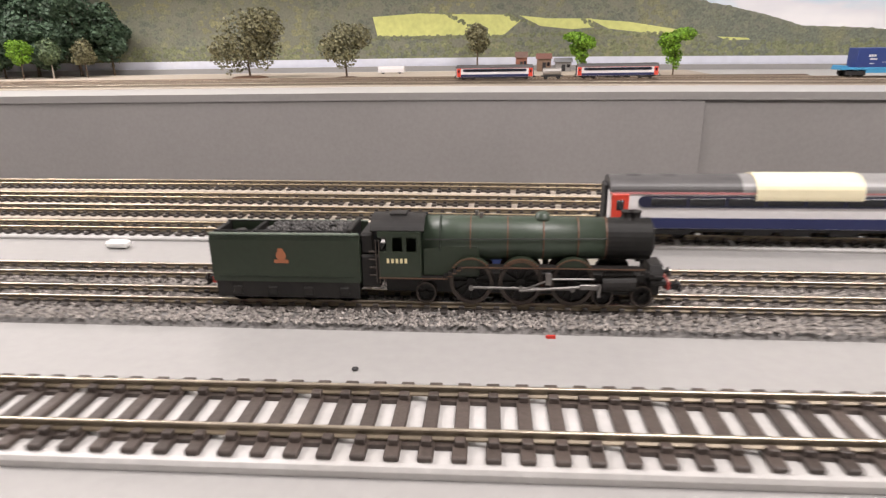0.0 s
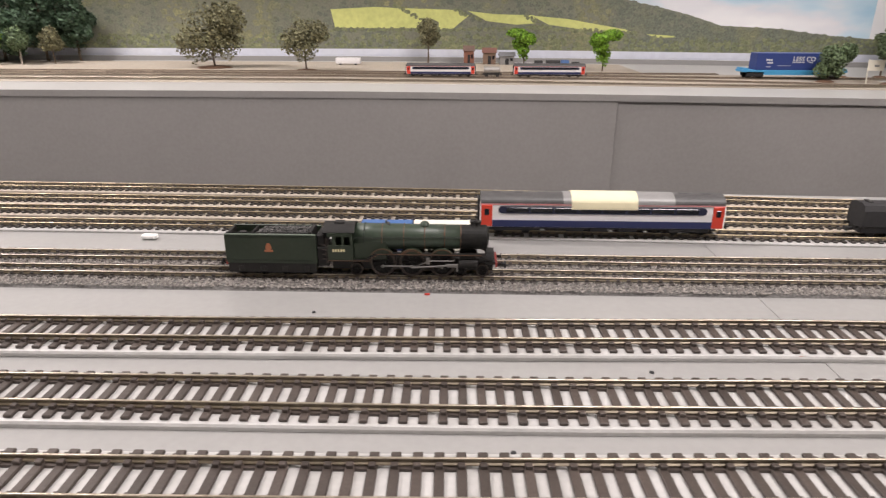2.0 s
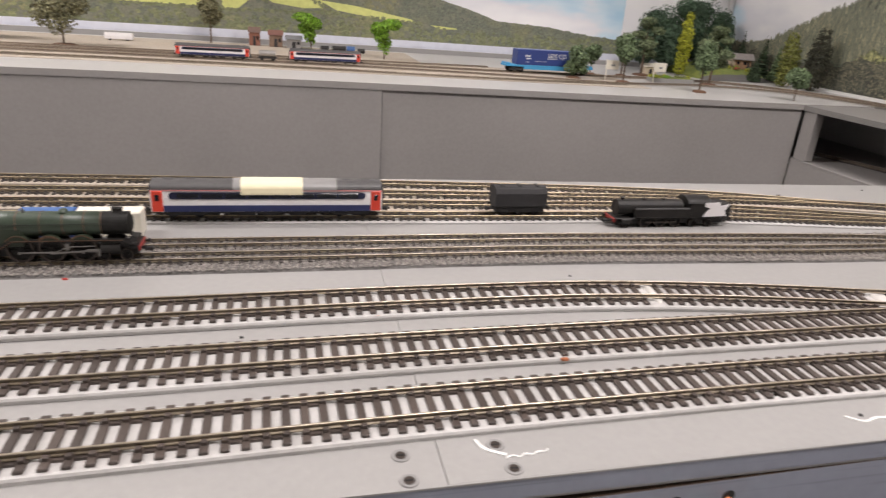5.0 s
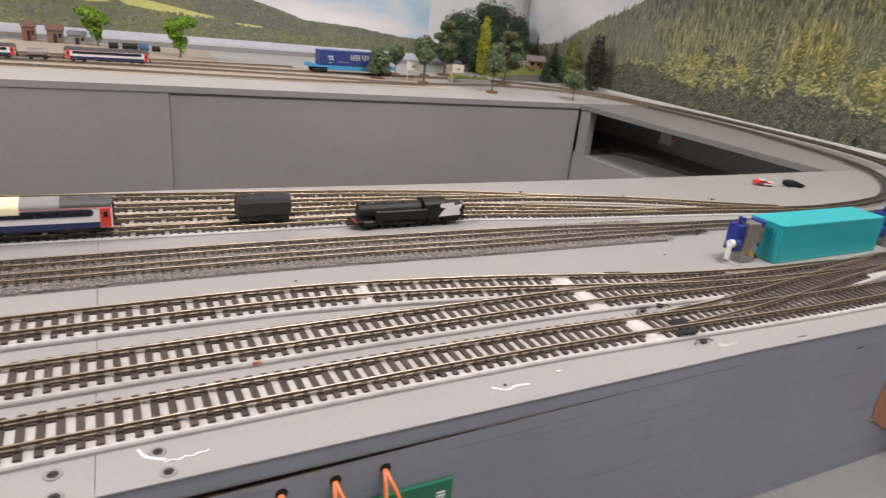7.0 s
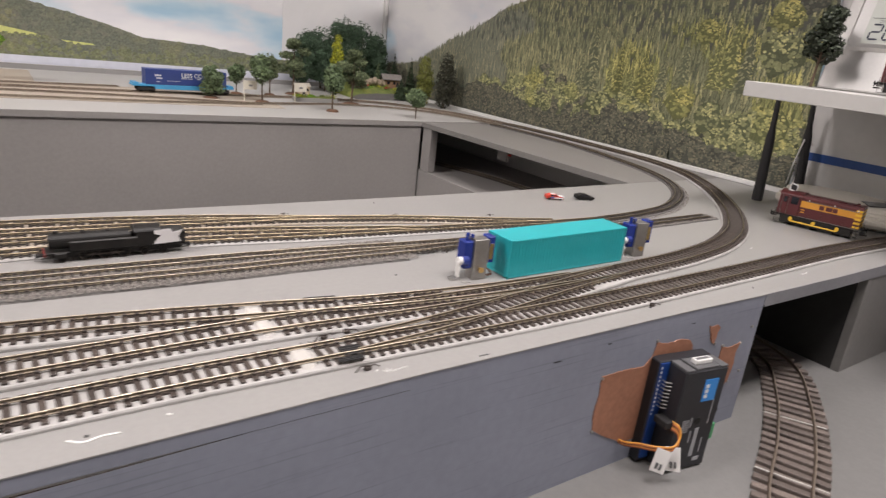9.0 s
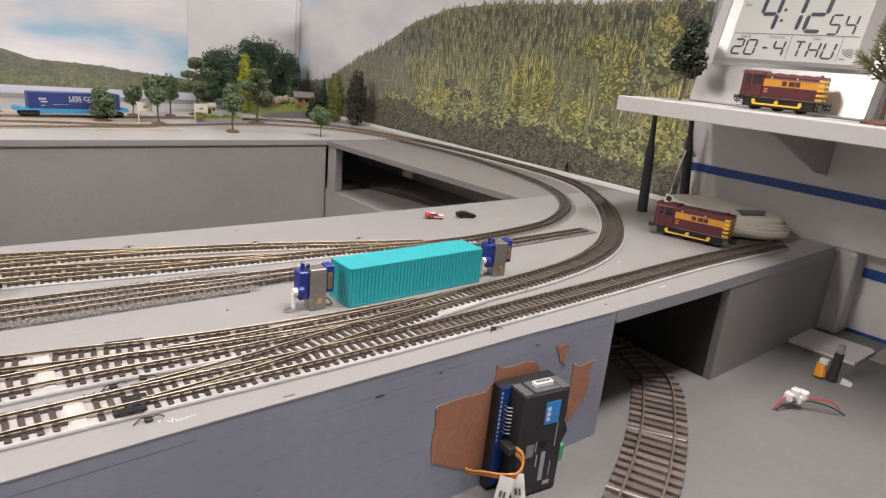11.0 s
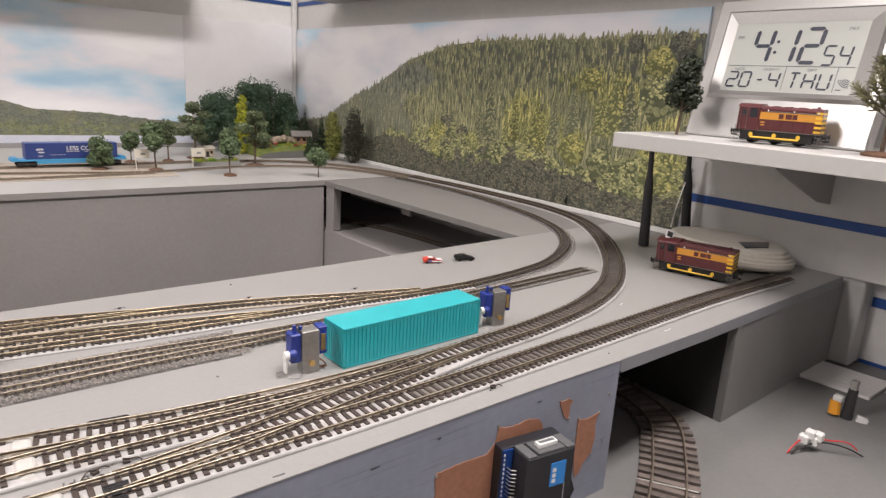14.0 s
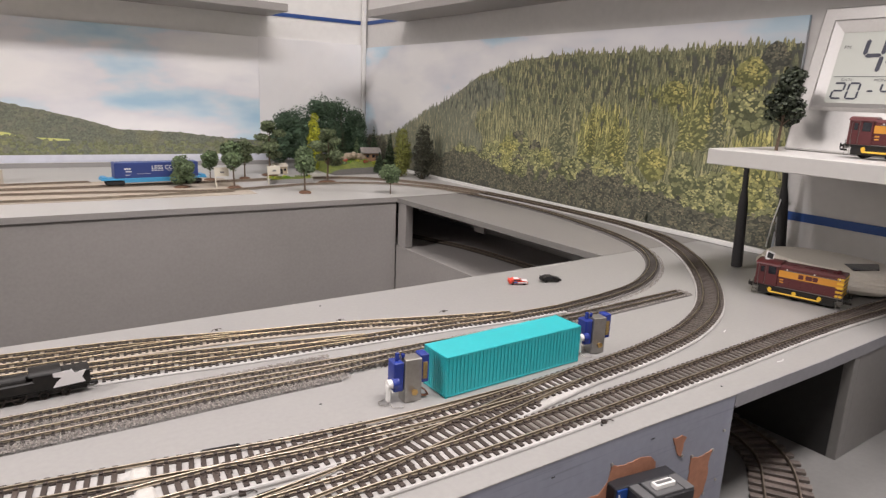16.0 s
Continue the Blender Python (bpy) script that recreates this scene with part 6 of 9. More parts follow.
def freight_container():
    top = empty("freight_container", "turquoise ribbed model freight container beside the track", "container", at=(0.9445, 0.1030, 0.0008))
    L, W, H = 0.1460, 0.0320, 0.0335
    bm = bmesh.new()
    box(bm, 0.0006, L - 0.0006, 0.0006, W - 0.0006, 0.0005, H - 0.0006)
    body = part("body", bm, TURQUOISE, top)
    pitch = (L - 0.005) / 38
    rib = mesh_from("rib", new_box(0.0, pitch * 0.6, -0.0003, 0.0003, 0.0014, H - 0.0012), TURQUOISE)
    for y in (0.00045, W - 0.00045):
        for i in range(38):
            part("rib", rib, TURQUOISE, body, m=pose(0.0025 + i * pitch, y, 0))
    pitch = (W - 0.0056) / 9
    rib = mesh_from("rib", new_box(-0.0004, 0.0004, 0.0, pitch * 0.55, 0.0018, H - 0.0016), TURQUOISE)
    for x in (0.00045, L - 0.00045):
        for i in range(9):
            part("rib", rib, TURQUOISE, body, m=pose(x, 0.0028 + i * pitch, 0))
    bm = bmesh.new()
    for x in (0.0, L - 0.0016):
        for y in (0.0, W - 0.0016):
            box(bm, x, x + 0.0016, y, y + 0.0016, -0.0006, H - 0.0002, 0.0001)
    for z in (0.0, H - 0.0016):
        for y in (0.0, W - 0.0014):
            box(bm, 0.0, L, y, y + 0.0014, z, z + 0.0012 if z else 0.0012, 0.0001)
        for x in (0.0, L - 0.0014):
            box(bm, x, x + 0.0014, 0.0, W, z, z + 0.0016, 0.0002)
    part("frame", bm, TURQUOISE, top)
    bm = bmesh.new()
    box(bm, 0.0001, L - 0.0001, 0.0001, W - 0.0001, H - 0.0010, H + 0.0001, 0.0002)
    part("roof", bm, TURQUOISE, top)
    return top


freight_container()


def point_servo(m, first):
    """A blue micro servo held upright in a metal bracket."""
    top = empty("point_servo", "blue micro servo motor in an upright aluminium bracket", "servo", "point servos")
    bm = bmesh.new()
    box(bm, -0.0010, 0.0130, -0.0055, -0.0045, 0.0, 0.0345, 0.0002)
    box(bm, -0.0010, 0.0000, -0.0045, 0.0060, 0.0, 0.0345, 0.0002)
    box(bm, -0.0010, 0.0130, -0.0045, 0.0060, 0.0335, 0.0345, 0.0002)
    part("bracket", bm, BRACKET, top, "bent aluminium bracket")
    bm = bmesh.new()
    box(bm, -0.0095, -0.0012, -0.0040, 0.0080, 0.0095, 0.0330, 0.0008)
    body = part("servo_body", bm, SERVO_BLUE, top, "blue translucent servo case")
    bm = bmesh.new()
    cylinder(bm, (-0.0060, -0.0030, 0.0170), (-0.0110, -0.0030, 0.0170), 0.0042, n=18)
    part("gear_housing", bm, SERVO_BLUE, body)
    bm = bmesh.new()
    box(bm, -0.0065, -0.0035, 0.0000, 0.0025, 0.0330, 0.0395, 0.0005)
    box(bm, -0.0015, 0.0010, 0.0000, 0.0025, 0.0346, 0.0380, 0.0005)
    part("lug", bm, SERVO_BLUE, body)
    bm = bmesh.new()
    box(bm, 0.0131, 0.0205, -0.0030, 0.0075, 0.0130, 0.0360, 0.0006)
    back = part("servo_back", bm, SERVO_BLUE, top, "blue servo rear case")
    bm = bmesh.new()
    box(bm, 0.0150, 0.0190, -0.0034, -0.0026, 0.0160, 0.0300, 0.0003)
    part("servo_label", bm, LABEL_GOLD, back, "dark and gold sticker")
    bm = bmesh.new()
    cylinder(bm, (-0.0110, -0.0030, 0.0170), (-0.0145, -0.0030, 0.0170), 0.0034, n=16)
    box(bm, -0.0150, -0.0125, -0.0055, -0.0008, 0.0030, 0.0170, 0.0008)
    part("servo_horn", bm, WHITE_PLASTIC, top, "white plastic servo arm")
    bm = bmesh.new()
    tube(bm, [(-0.0140, -0.0030, 0.0040), (-0.0165, -0.0045, 0.0012), (-0.0200, -0.0030, 0.0010), (-0.0190, 0.0030, 0.0010), (-0.0130, 0.0050, 0.0010)], 0.0004)
    tube(bm, [(-0.0140, -0.0030, 0.0045), (-0.0130, -0.0100, 0.0012), (-0.0060, -0.0130, 0.0010), (-0.0030, -0.0090, 0.0010)], 0.0004)
    part("linkage_wire", bm, STEEL, top, "bent steel linkage wire")
    bm = bmesh.new()
    cylinder(bm, (0.0060, -0.0056, 0.0090), (0.0060, -0.0078, 0.0090), 0.0014, n=10)
    cylinder(bm, (0.0060, -0.0078, 0.0090), (0.0060, -0.0088, 0.0090), 0.0026, n=6)
    part("screw", bm, BRASS, top, "brass screw and nut")
    if first:
        bm = bmesh.new()
        pts = [(0.0140, -0.002, 0.0090), (0.0180, -0.003, 0.0060), (0.0200, -0.0035, 0.0025), (0.0170, -0.0030, 0.0016), (0.0130, -0.001, 0.0030)]
        for k in range(3):
            tube(bm, [(x, y + k * 0.0011, z) for x, y, z in pts], 0.0005)
        part("servo_lead", bm, BROWN_WIRE, top, "brown and orange servo lead")
    top.matrix_basis = m
    return top


LABEL_GOLD = material("gold_and_black_sticker", (0.22, 0.15, 0.05), 0.4, grain=0.5, scale=500)
point_servo(pose(0.9150, 0.1180, 0.0003, 0, 0, -6), True)
point_servo(pose(1.1155, 0.1135, 0.0003, 0, 0, -10), False)


def small_container(name, label, m, L, body_mat, roof_mat, marks):
    top = empty(name, label, "container", "small containers")
    W, H = 0.0140, 0.0157
    bm = bmesh.new()
    box(bm, 0, L, 0, W, 0.0004, H, 0.0003)
    body = part("body", bm, body_mat, top)
    for x in (0.0, L - 0.0012):
        for y in (-0.0001, W - 0.0011):
            part("corner_post", new_box(x, x + 0.0012, y, y + 0.0012, 0, H + 0.0002, 0.0002), body_mat, top)
    bm = bmesh.new()
    box(bm, 0.0006, L - 0.0006, 0.0006, W - 0.0006, H - 0.0004, H + 0.0004, 0.0002)
    part("roof", bm, roof_mat, top)
    for (x0, x1, z0, z1, mat, part_name) in marks:
        bm = bmesh.new()
        box(bm, x0, x1, -0.0003, 0.0002, z0, z1)
        part(part_name, bm, mat, body)
    top.matrix_basis = m
    return top


small_container("small_container", "blue model freight container standing on the board", pose(0.2195, 0.2430, 0.0003, 0, 0, 0.5), 0.0322, CONT_DARK, CONT_BLUE, [(0.0095, 0.0255, 0.0058, 0.0080, WHITE_INK, "lettering"), (0.0150, 0.0245, 0.0030, 0.0044, WHITE_INK, "lettering")])
small_container("small_container", "ivory white model freight container with red logo", pose(0.2522, 0.2435, 0.0003, 0, 0, 1.0), 0.0385, CONT_WHITE, CONT_WHITE, [(0.0090, 0.0180, 0.0075, 0.0118, RED_PAINT, "logo_patch"), (0.0110, 0.0160, 0.0088, 0.0100, WHITE_INK, "lettering"), (0.0190, 0.0260, 0.0090, 0.0098, LABEL_INK, "lettering"), (0.0045, 0.0082, 0.0088, 0.0096, LABEL_INK, "lettering")])


def toy_car(label, m, paint, stripe):
    top = empty("toy_car", label, "toy car", "toy cars")
    bm = bmesh.new()
    prof = [(-0.0145, 0.0022), (0.0145, 0.0020), (0.0148, 0.0045), (0.0125, 0.0056), (0.0060, 0.0062), (0.0015, 0.0090), (-0.0075, 0.0092), (-0.0115, 0.0066), (-0.0146, 0.0062)]
    a = [bm.verts.new((x, -0.0062, z)) for x, z in prof]
    b = [bm.verts.new((x, 0.0062, z)) for x, z in prof]
    for i in range(len(prof)):
        bm.faces.new((a[i], a[(i + 1) % len(prof)], b[(i + 1) % len(prof)], b[i]))
    bm.faces.new(a), bm.faces.new(b)
    bmesh.ops.bevel(bm, geom=bm.edges[:], offset=0.0005, segments=2, affect="EDGES")
    body = part("body", bm, paint, top)
    for s in (-1, 1):
        bm = bmesh.new()
        vs = [bm.verts.new((x, s * 0.0063, z)) for x, z in ((0.0045, 0.0064), (0.0010, 0.0084), (-0.0068, 0.0085), (-0.0098, 0.0064))]
        bm.faces.new(vs)
        part("side_window", bm, GLASS_DARK, body)
        if stripe:
            bm = bmesh.new()
            box(bm, -0.0010, 0.0140, s * 0.0062 - 0.0002, s * 0.0062 + 0.0002, 0.0028, 0.0046)
            part("livery_stripe", bm, stripe, body)
    bm = bmesh.new()
    vs = [bm.verts.new(p) for p in ((0.0058, -0.0050, 0.0066), (0.0058, 0.0050, 0.0066), (0.0022, 0.0046, 0.0089), (0.0022, -0.0046, 0.0089))]
    bm.faces.new(vs)
    part("windscreen", bm, GLASS_DARK, body)
    bm = bmesh.new()
    box(bm, -0.0150, -0.0130, -0.0055, 0.0055, 0.0078, 0.0083)
    box(bm, -0.0143, -0.0135, -0.0040, -0.0034, 0.0060, 0.0080)
    box(bm, -0.0143, -0.0135, 0.0034, 0.0040, 0.0060, 0.0080)
    part("spoiler", bm, paint, body)
    if stripe:
        part("bonnet_stripe", new_box(0.0062, 0.0146, -0.0045, 0.0045, 0.0046, 0.0066, 0.0003), stripe, body)
        part("roof_patch", new_box(-0.0070, 0.0008, -0.0045, 0.0045, 0.0088, 0.0095, 0.0002), stripe, body)
        for s in (-1, 1):
            part("door_mark", new_box(-0.0070, -0.0015, s * 0.0063 - 0.0002, s * 0.0063 + 0.0002, 0.0030, 0.0056), CONT_BLUE, body, "blue door panel")
    mesh = mesh_from("wheel", solid_wheel(0.0027, 0.0020), BLACK, True)
    for x in (-0.0088, 0.0090):
        for s in (-1, 1):
            part("wheel", mesh, BLACK, top, m=pose(x, s * 0.0054, 0.0028, 0, 0, 0 if s < 0 else 180))
    top.matrix_basis = m
    return top


toy_car("small red and white toy racing car on bare board", pose(1.203, 0.3145, 0.0001, 0, 0, -28) @ Matrix.Scale(0.83, 4), RED_BRIGHT, WHITE_PAINT)
toy_car("small glossy black toy car on bare board", pose(1.249, 0.3035, 0.0001, 0, 0, -22) @ Matrix.Scale(0.90, 4), BLACK, None)


# ---- shelf with clock ----
shelf = empty("wall_shelf", "white melamine wall shelf on a triangular bracket", "shelf")
part("board", new_box(1.432, XW + 0.06, -0.75, 0.2225, 0.157, 0.1765, 0.0008), SHELF_WHITE, shelf)
bm = bmesh.new()
for y0 in (0.030,):
    ring = [(1.475, 0.1565), (XW + 0.0055, 0.1565), (XW + 0.0055, 0.092), (XW - 0.035, 0.098)]
    a = [bm.verts.new((x, y0, z)) for x, z in ring]
    b = [bm.verts.new((x, y0 + 0.004, z)) for x, z in ring]
    for i in range(4):
        bm.faces.new((a[i], a[(i + 1) % 4], b[(i + 1) % 4], b[i]))
    bm.faces.new(a), bm.faces.new(b)
part("bracket", bm, GREY_FACE, shelf, "grey triangular shelf bracket")


def digital_clock():
    """A silver desk clock that leans back; u runs along its face, v up it."""
    top = empty("digital_clock", "silver digital desk clock with grey liquid crystal display", "clock")
    W, H, D = 0.230, 0.205, 0.022
    bm = bmesh.new()
    box(bm, 0, W, 0, H, -D, 0, 0.003, seg=2)
    case = part("case", bm, SILVER, top)
    u0, u1, v0, v1 = 0.0460, 0.2010, 0.0640, 0.1555
    b0, b1, w0, w1 = 0.026, 0.224, 0.050, 0.178
    bm = bmesh.new()
    outer = [(b0, w0), (b1, w0), (b1, w1), (b0, w1)]
    inner = [(u0 - 0.003, v0 - 0.003), (u1 + 0.003, v0 - 0.003), (u1 + 0.003, v1 + 0.003), (u0 - 0.003, v1 + 0.003)]
    a = [bm.verts.new((x, y, 0.0005)) for x, y in outer]
    c = [bm.verts.new((x + (0.004 if x < 0.1 else -0.004), y + (0.004 if y < 0.1 else -0.004), 0.0050)) for x, y in outer]
    d = [bm.verts.new((x, y, 0.0012)) for x, y in inner]
    for r, q in ((a, c), (c, d)):
        for i in range(4):
            bm.faces.new((r[i], r[(i + 1) % 4], q[(i + 1) % 4], q[i]))
    part("bezel", bm, SILVER, case, "raised silver bezel", m=pose(-0.009, 0.008, 0))
    lcd = part("display", new_box(u0 - 0.003, u1 + 0.003, v0 - 0.003, v1 + 0.003, 0.0002, 0.0010), LCD, case, "grey liquid crystal display", m=pose(-0.009, 0.008, 0))
    z0, z1 = 0.0011, 0.0014
    slant = 0.10

    def bar(bm, p, q, t):
        (x0, y0), (x1, y1) = p, q
        d = Vector((x1 - x0, y1 - y0)).normalized()
        n = Vector((-d.y, d.x)) * t
        e = d * t
        pts = [(x0, y0), (x0 + e.x + n.x, y0 + e.y + n.y), (x1 - e.x + n.x, y1 - e.y + n.y), (x1, y1), (x1 - e.x - n.x, y1 - e.y - n.y), (x0 + e.x - n.x, y0 + e.y - n.y)]
        lo = [bm.verts.new((x + (y - v0) * slant * 0.6, y, z1)) for x, y in pts]
        bm.faces.new(lo)

    def glyph(name, segs, x, y, w, h, t):
        bm = bmesh.new()
        g = t * 0.25
        P = {"a": ((x + g, y + h), (x + w - g, y + h)), "g": ((x + g, y + h / 2), (x + w - g, y + h / 2)), "d": ((x + g, y), (x + w - g, y)),
             "f": ((x, y + h / 2 + g), (x, y + h - g)), "e": ((x, y + g), (x, y + h / 2 - g)), "b": ((x + w, y + h / 2 + g), (x + w, y + h - g)), "c": ((x + w, y + g), (x + w, y + h / 2 - g)),
             "i": ((x + w / 2, y + h / 2 + g), (x + w / 2, y + h - g)), "l": ((x + w / 2, y + g), (x + w / 2, y + h / 2 - g))}
        for s in segs:
            bar(bm, *P[s], t)
        part(name, bm, LCD_INK, lcd)

    D7 = {"0": "abcdef", "1": "bc", "2": "abged", "4": "fgbc", "5": "afgcd", "T": "ail", "H": "fegbc", "U": "fedcb", "-": "g"}
    y = 0.1030
    for ch, x in (("4", 0.0705), ("1", 0.1010), ("2", 0.1310)):
        glyph("digit", D7[ch], x, y, 0.0205, 0.0460, 0.0026)
    bm = bmesh.new()
    for yy in (0.117, 0.132):
        x = 0.0990 + (yy - v0) * slant * 0.6
        bm.faces.new([bm.verts.new((x + 0.0022 * math.cos(k), yy + 0.0022 * math.sin(k), z1)) for k in (i * math.pi / 5 for i in range(10))])
    part("colon", bm, LCD_INK, lcd)
    for ch, x in (("5", 0.1595), ("4", 0.1775)):
        glyph("digit", D7[ch], x, y - 0.003, 0.0120, 0.0255, 0.00125)
    y = 0.0675
    for ch, x in (("2", 0.049), ("0", 0.0665), ("-", 0.088), ("4", 0.1035), ("T", 0.1285), ("H", 0.1465), ("U", 0.1645)):
        glyph("digit", D7[ch], x, y, 0.0125 if ch != "-" else 0.008, 0.0210, 0.00125)
    for x0, x1, y0, y1 in ((u0, u1, 0.0975, 0.0980), (0.1225, 0.1229, v0, 0.0975), (0.1832, 0.1836, v0, 0.0975)):
        part("display_line", new_box(x0, x1, y0, y1, z0, z1), LCD_INK, lcd)
    for k in range(5):
        rad = 0.0028 + k * 0.0022
        bm = bmesh.new()
        ring = [[bm.verts.new((0.1985 + (rad + s) * math.cos(radians(188 + i * 13)), 0.0825 + (rad + s) * math.sin(radians(188 + i * 13)), z1)) for i in range(8)] for s in (-0.00045, 0.00045)]
        for i in range(7):
            bm.faces.new((ring[0][i], ring[0][i + 1], ring[1][i + 1], ring[1][i]))
        part("signal_arc", bm, LCD_INK, lcd)
    part("signal_foot", new_box(0.1862, 0.1925, 0.0672, 0.0682, z0, z1), LCD_INK, lcd)
    for word, x, yy, size in (("PM", 0.048, 0.136, 0.0068), ("DST", 0.182, 0.146, 0.0060), ("DATE", 0.0560, 0.0912, 0.0055), ("MONTH", 0.094, 0.0912, 0.0055), ("DAY", 0.149, 0.0912, 0.0055)):
        cu = bpy.data.curves.new("printed_word", "FONT")
        cu.body, cu.size = word, size
        cu.materials.append(LABEL_INK)
        ob = new("printed_word", cu)
        ob.parent = lcd
        ob.location = (x, yy, z1)
    lean = radians(15.0)
    U_, V_ = Vector((0, -1, 0)), Vector((math.sin(lean), 0, math.cos(lean)))
    N_ = U_.cross(V_)
    m = Matrix((U_, V_, N_)).transposed().to_4x4()
    m.translation = (1.5485, 0.1870, 0.1772)
    top.matrix_basis = m @ Matrix.Diagonal((1, 0.93, 1, 1))
    return top


digital_clock()


def wifi_router():
    top = empty("wifi_router", "ivory oval wireless router with two black aerials", "router")
    bm = bmesh.new()
    n = 40
    rings = []
    for r, z in ((0.86, 0.002), (0.97, 0.006), (1.0, 0.010), (1.0, 0.015), (0.965, 0.0165), (0.965, 0.0195), (0.925, 0.021), (0.925, 0.024), (0.88, 0.0255), (0.875, 0.029), (0.84, 0.0312), (0.60, 0.0328), (0.25, 0.0336)):
        rings.append([bm.verts.new((1.603 + 0.066 * r * math.cos(2 * math.pi * i / n), 0.126 + 0.096 * r * math.sin(2 * math.pi * i / n), z)) for i in range(n)])
    for a, b in zip(rings, rings[1:]):
        for i in range(n):
            bm.faces.new((a[i], a[(i + 1) % n], b[(i + 1) % n], b[i]))
    bm.faces.new(rings[0]), bm.faces.new(rings[-1])
    body = part("body", bm, ROUTER, top)
    bm = bmesh.new()
    vs = [[bm.verts.new((x, y, z)) for x, y in ((1.562, 0.079), (1.594, 0.062), (1.630, 0.077), (1.585, 0.101))] for z in (0.0290, 0.0334)]
    for k in range(4):
        bm.faces.new((vs[0][k], vs[0][(k + 1) % 4], vs[1][(k + 1) % 4], vs[1][k]))
    bm.faces.new(vs[0]), bm.faces.new(vs[1])
    part("display_strip", bm, GLASS_DARK, body, "dark glossy status strip")
    for p, q in (((1.548, 0.226, 0.004), (1.536, 0.2265, 0.1555)), ((1.668, 0.226, 0.006), (1.640, 0.2265, 0.1555))):
        bm = bmesh.new()
        P, Q = Vector(p), Vector(q)
        cylinder(bm, P, P.lerp(Q, 0.62), 0.0078, 0.0064, n=14)
        cylinder(bm, P.lerp(Q, 0.62), P.lerp(Q, 0.74), 0.0064, 0.0040, n=14)
        cylinder(bm, P.lerp(Q, 0.74), Q, 0.0040, 0.0036, n=14)
        part("aerial", bm, BLACK_MATT, top, "tapered black aerial")
    bm = bmesh.new()
    tube(bm, [(1.60, 0.215, 0.03), (1.62, 0.222, 0.06), (1.648, 0.228, 0.10)], 0.0010)
    part("cable", bm, WHITE_PLASTIC, top, "thin pale cable")
    return top


wifi_router()


# ---- decoder module on the front fascia ----
def fascia_patch(outline, name, label):
    """Peeled paint with a ragged edge."""
    rough = []
    for (x0, z0), (x1, z1) in zip(outline, outline[1:] + outline[:1]):
        n = max(1, int(math.hypot(x1 - x0, z1 - z0) / 0.0016))
        for i in range(n):
            x, z = x0 + (x1 - x0) * i / n, z0 + (z1 - z0) * i / n
            rough.append((x + 0.0011 * noise.noise((x * 420, z * 420, 1)), z + 0.0011 * noise.noise((x * 420, z * 420, 2))))
    outline = rough
    bm = bmesh.new()
    a = [bm.verts.new((x, front_y(x) - 0.0010, z)) for x, z in outline]
    b = [bm.verts.new((x, front_y(x) - 0.0002, z)) for x, z in outline]
    for i in range(len(outline)):
        bm.faces.new((a[i], a[(i + 1) % len(outline)], b[(i + 1) % len(outline)], b[i]))
    bm.faces.new(a), bm.faces.new(b)
    return thing(name, bm, BARE_BOARD, label, "paint patch", group="bare patches")


fascia_patch([(0.956, -0.039), (0.985, -0.0395), (1.004, -0.041), (1.013, -0.033), (1.0145, -0.020), (1.022, -0.0245), (1.036, -0.0255), (1.047, -0.0245), (1.058, -0.028), (1.064, -0.034), (1.066, -0.06), (1.05, -0.11), (1.0, -0.110), (0.988, -0.105), (0.972, -0.097), (0.957, -0.087), (0.9545, -0.072), (0.9565, -0.055)], "bare_patch", "bare brown hardboard patch where paint peeled off")
fascia_patch([(1.0815, -0.0185), (1.087, -0.0205), (1.0925, -0.0195), (1.0985, -0.0225), (1.0955, -0.0265), (1.0950, -0.0345), (1.0935, -0.038), (1.0895, -0.036), (1.0865, -0.029)], "bare_patch", "small bare brown chip in the paint")
fascia_patch([(1.108, -0.042), (1.115, -0.0455), (1.123, -0.046), (1.136, -0.044), (1.132, -0.054), (1.134, -0.066), (1.1315, -0.082), (1.122, -0.089), (1.118, -0.097), (1.112, -0.1005), (1.108, -0.080)], "bare_patch", "bare brown hardboard patch beside the decoder module")


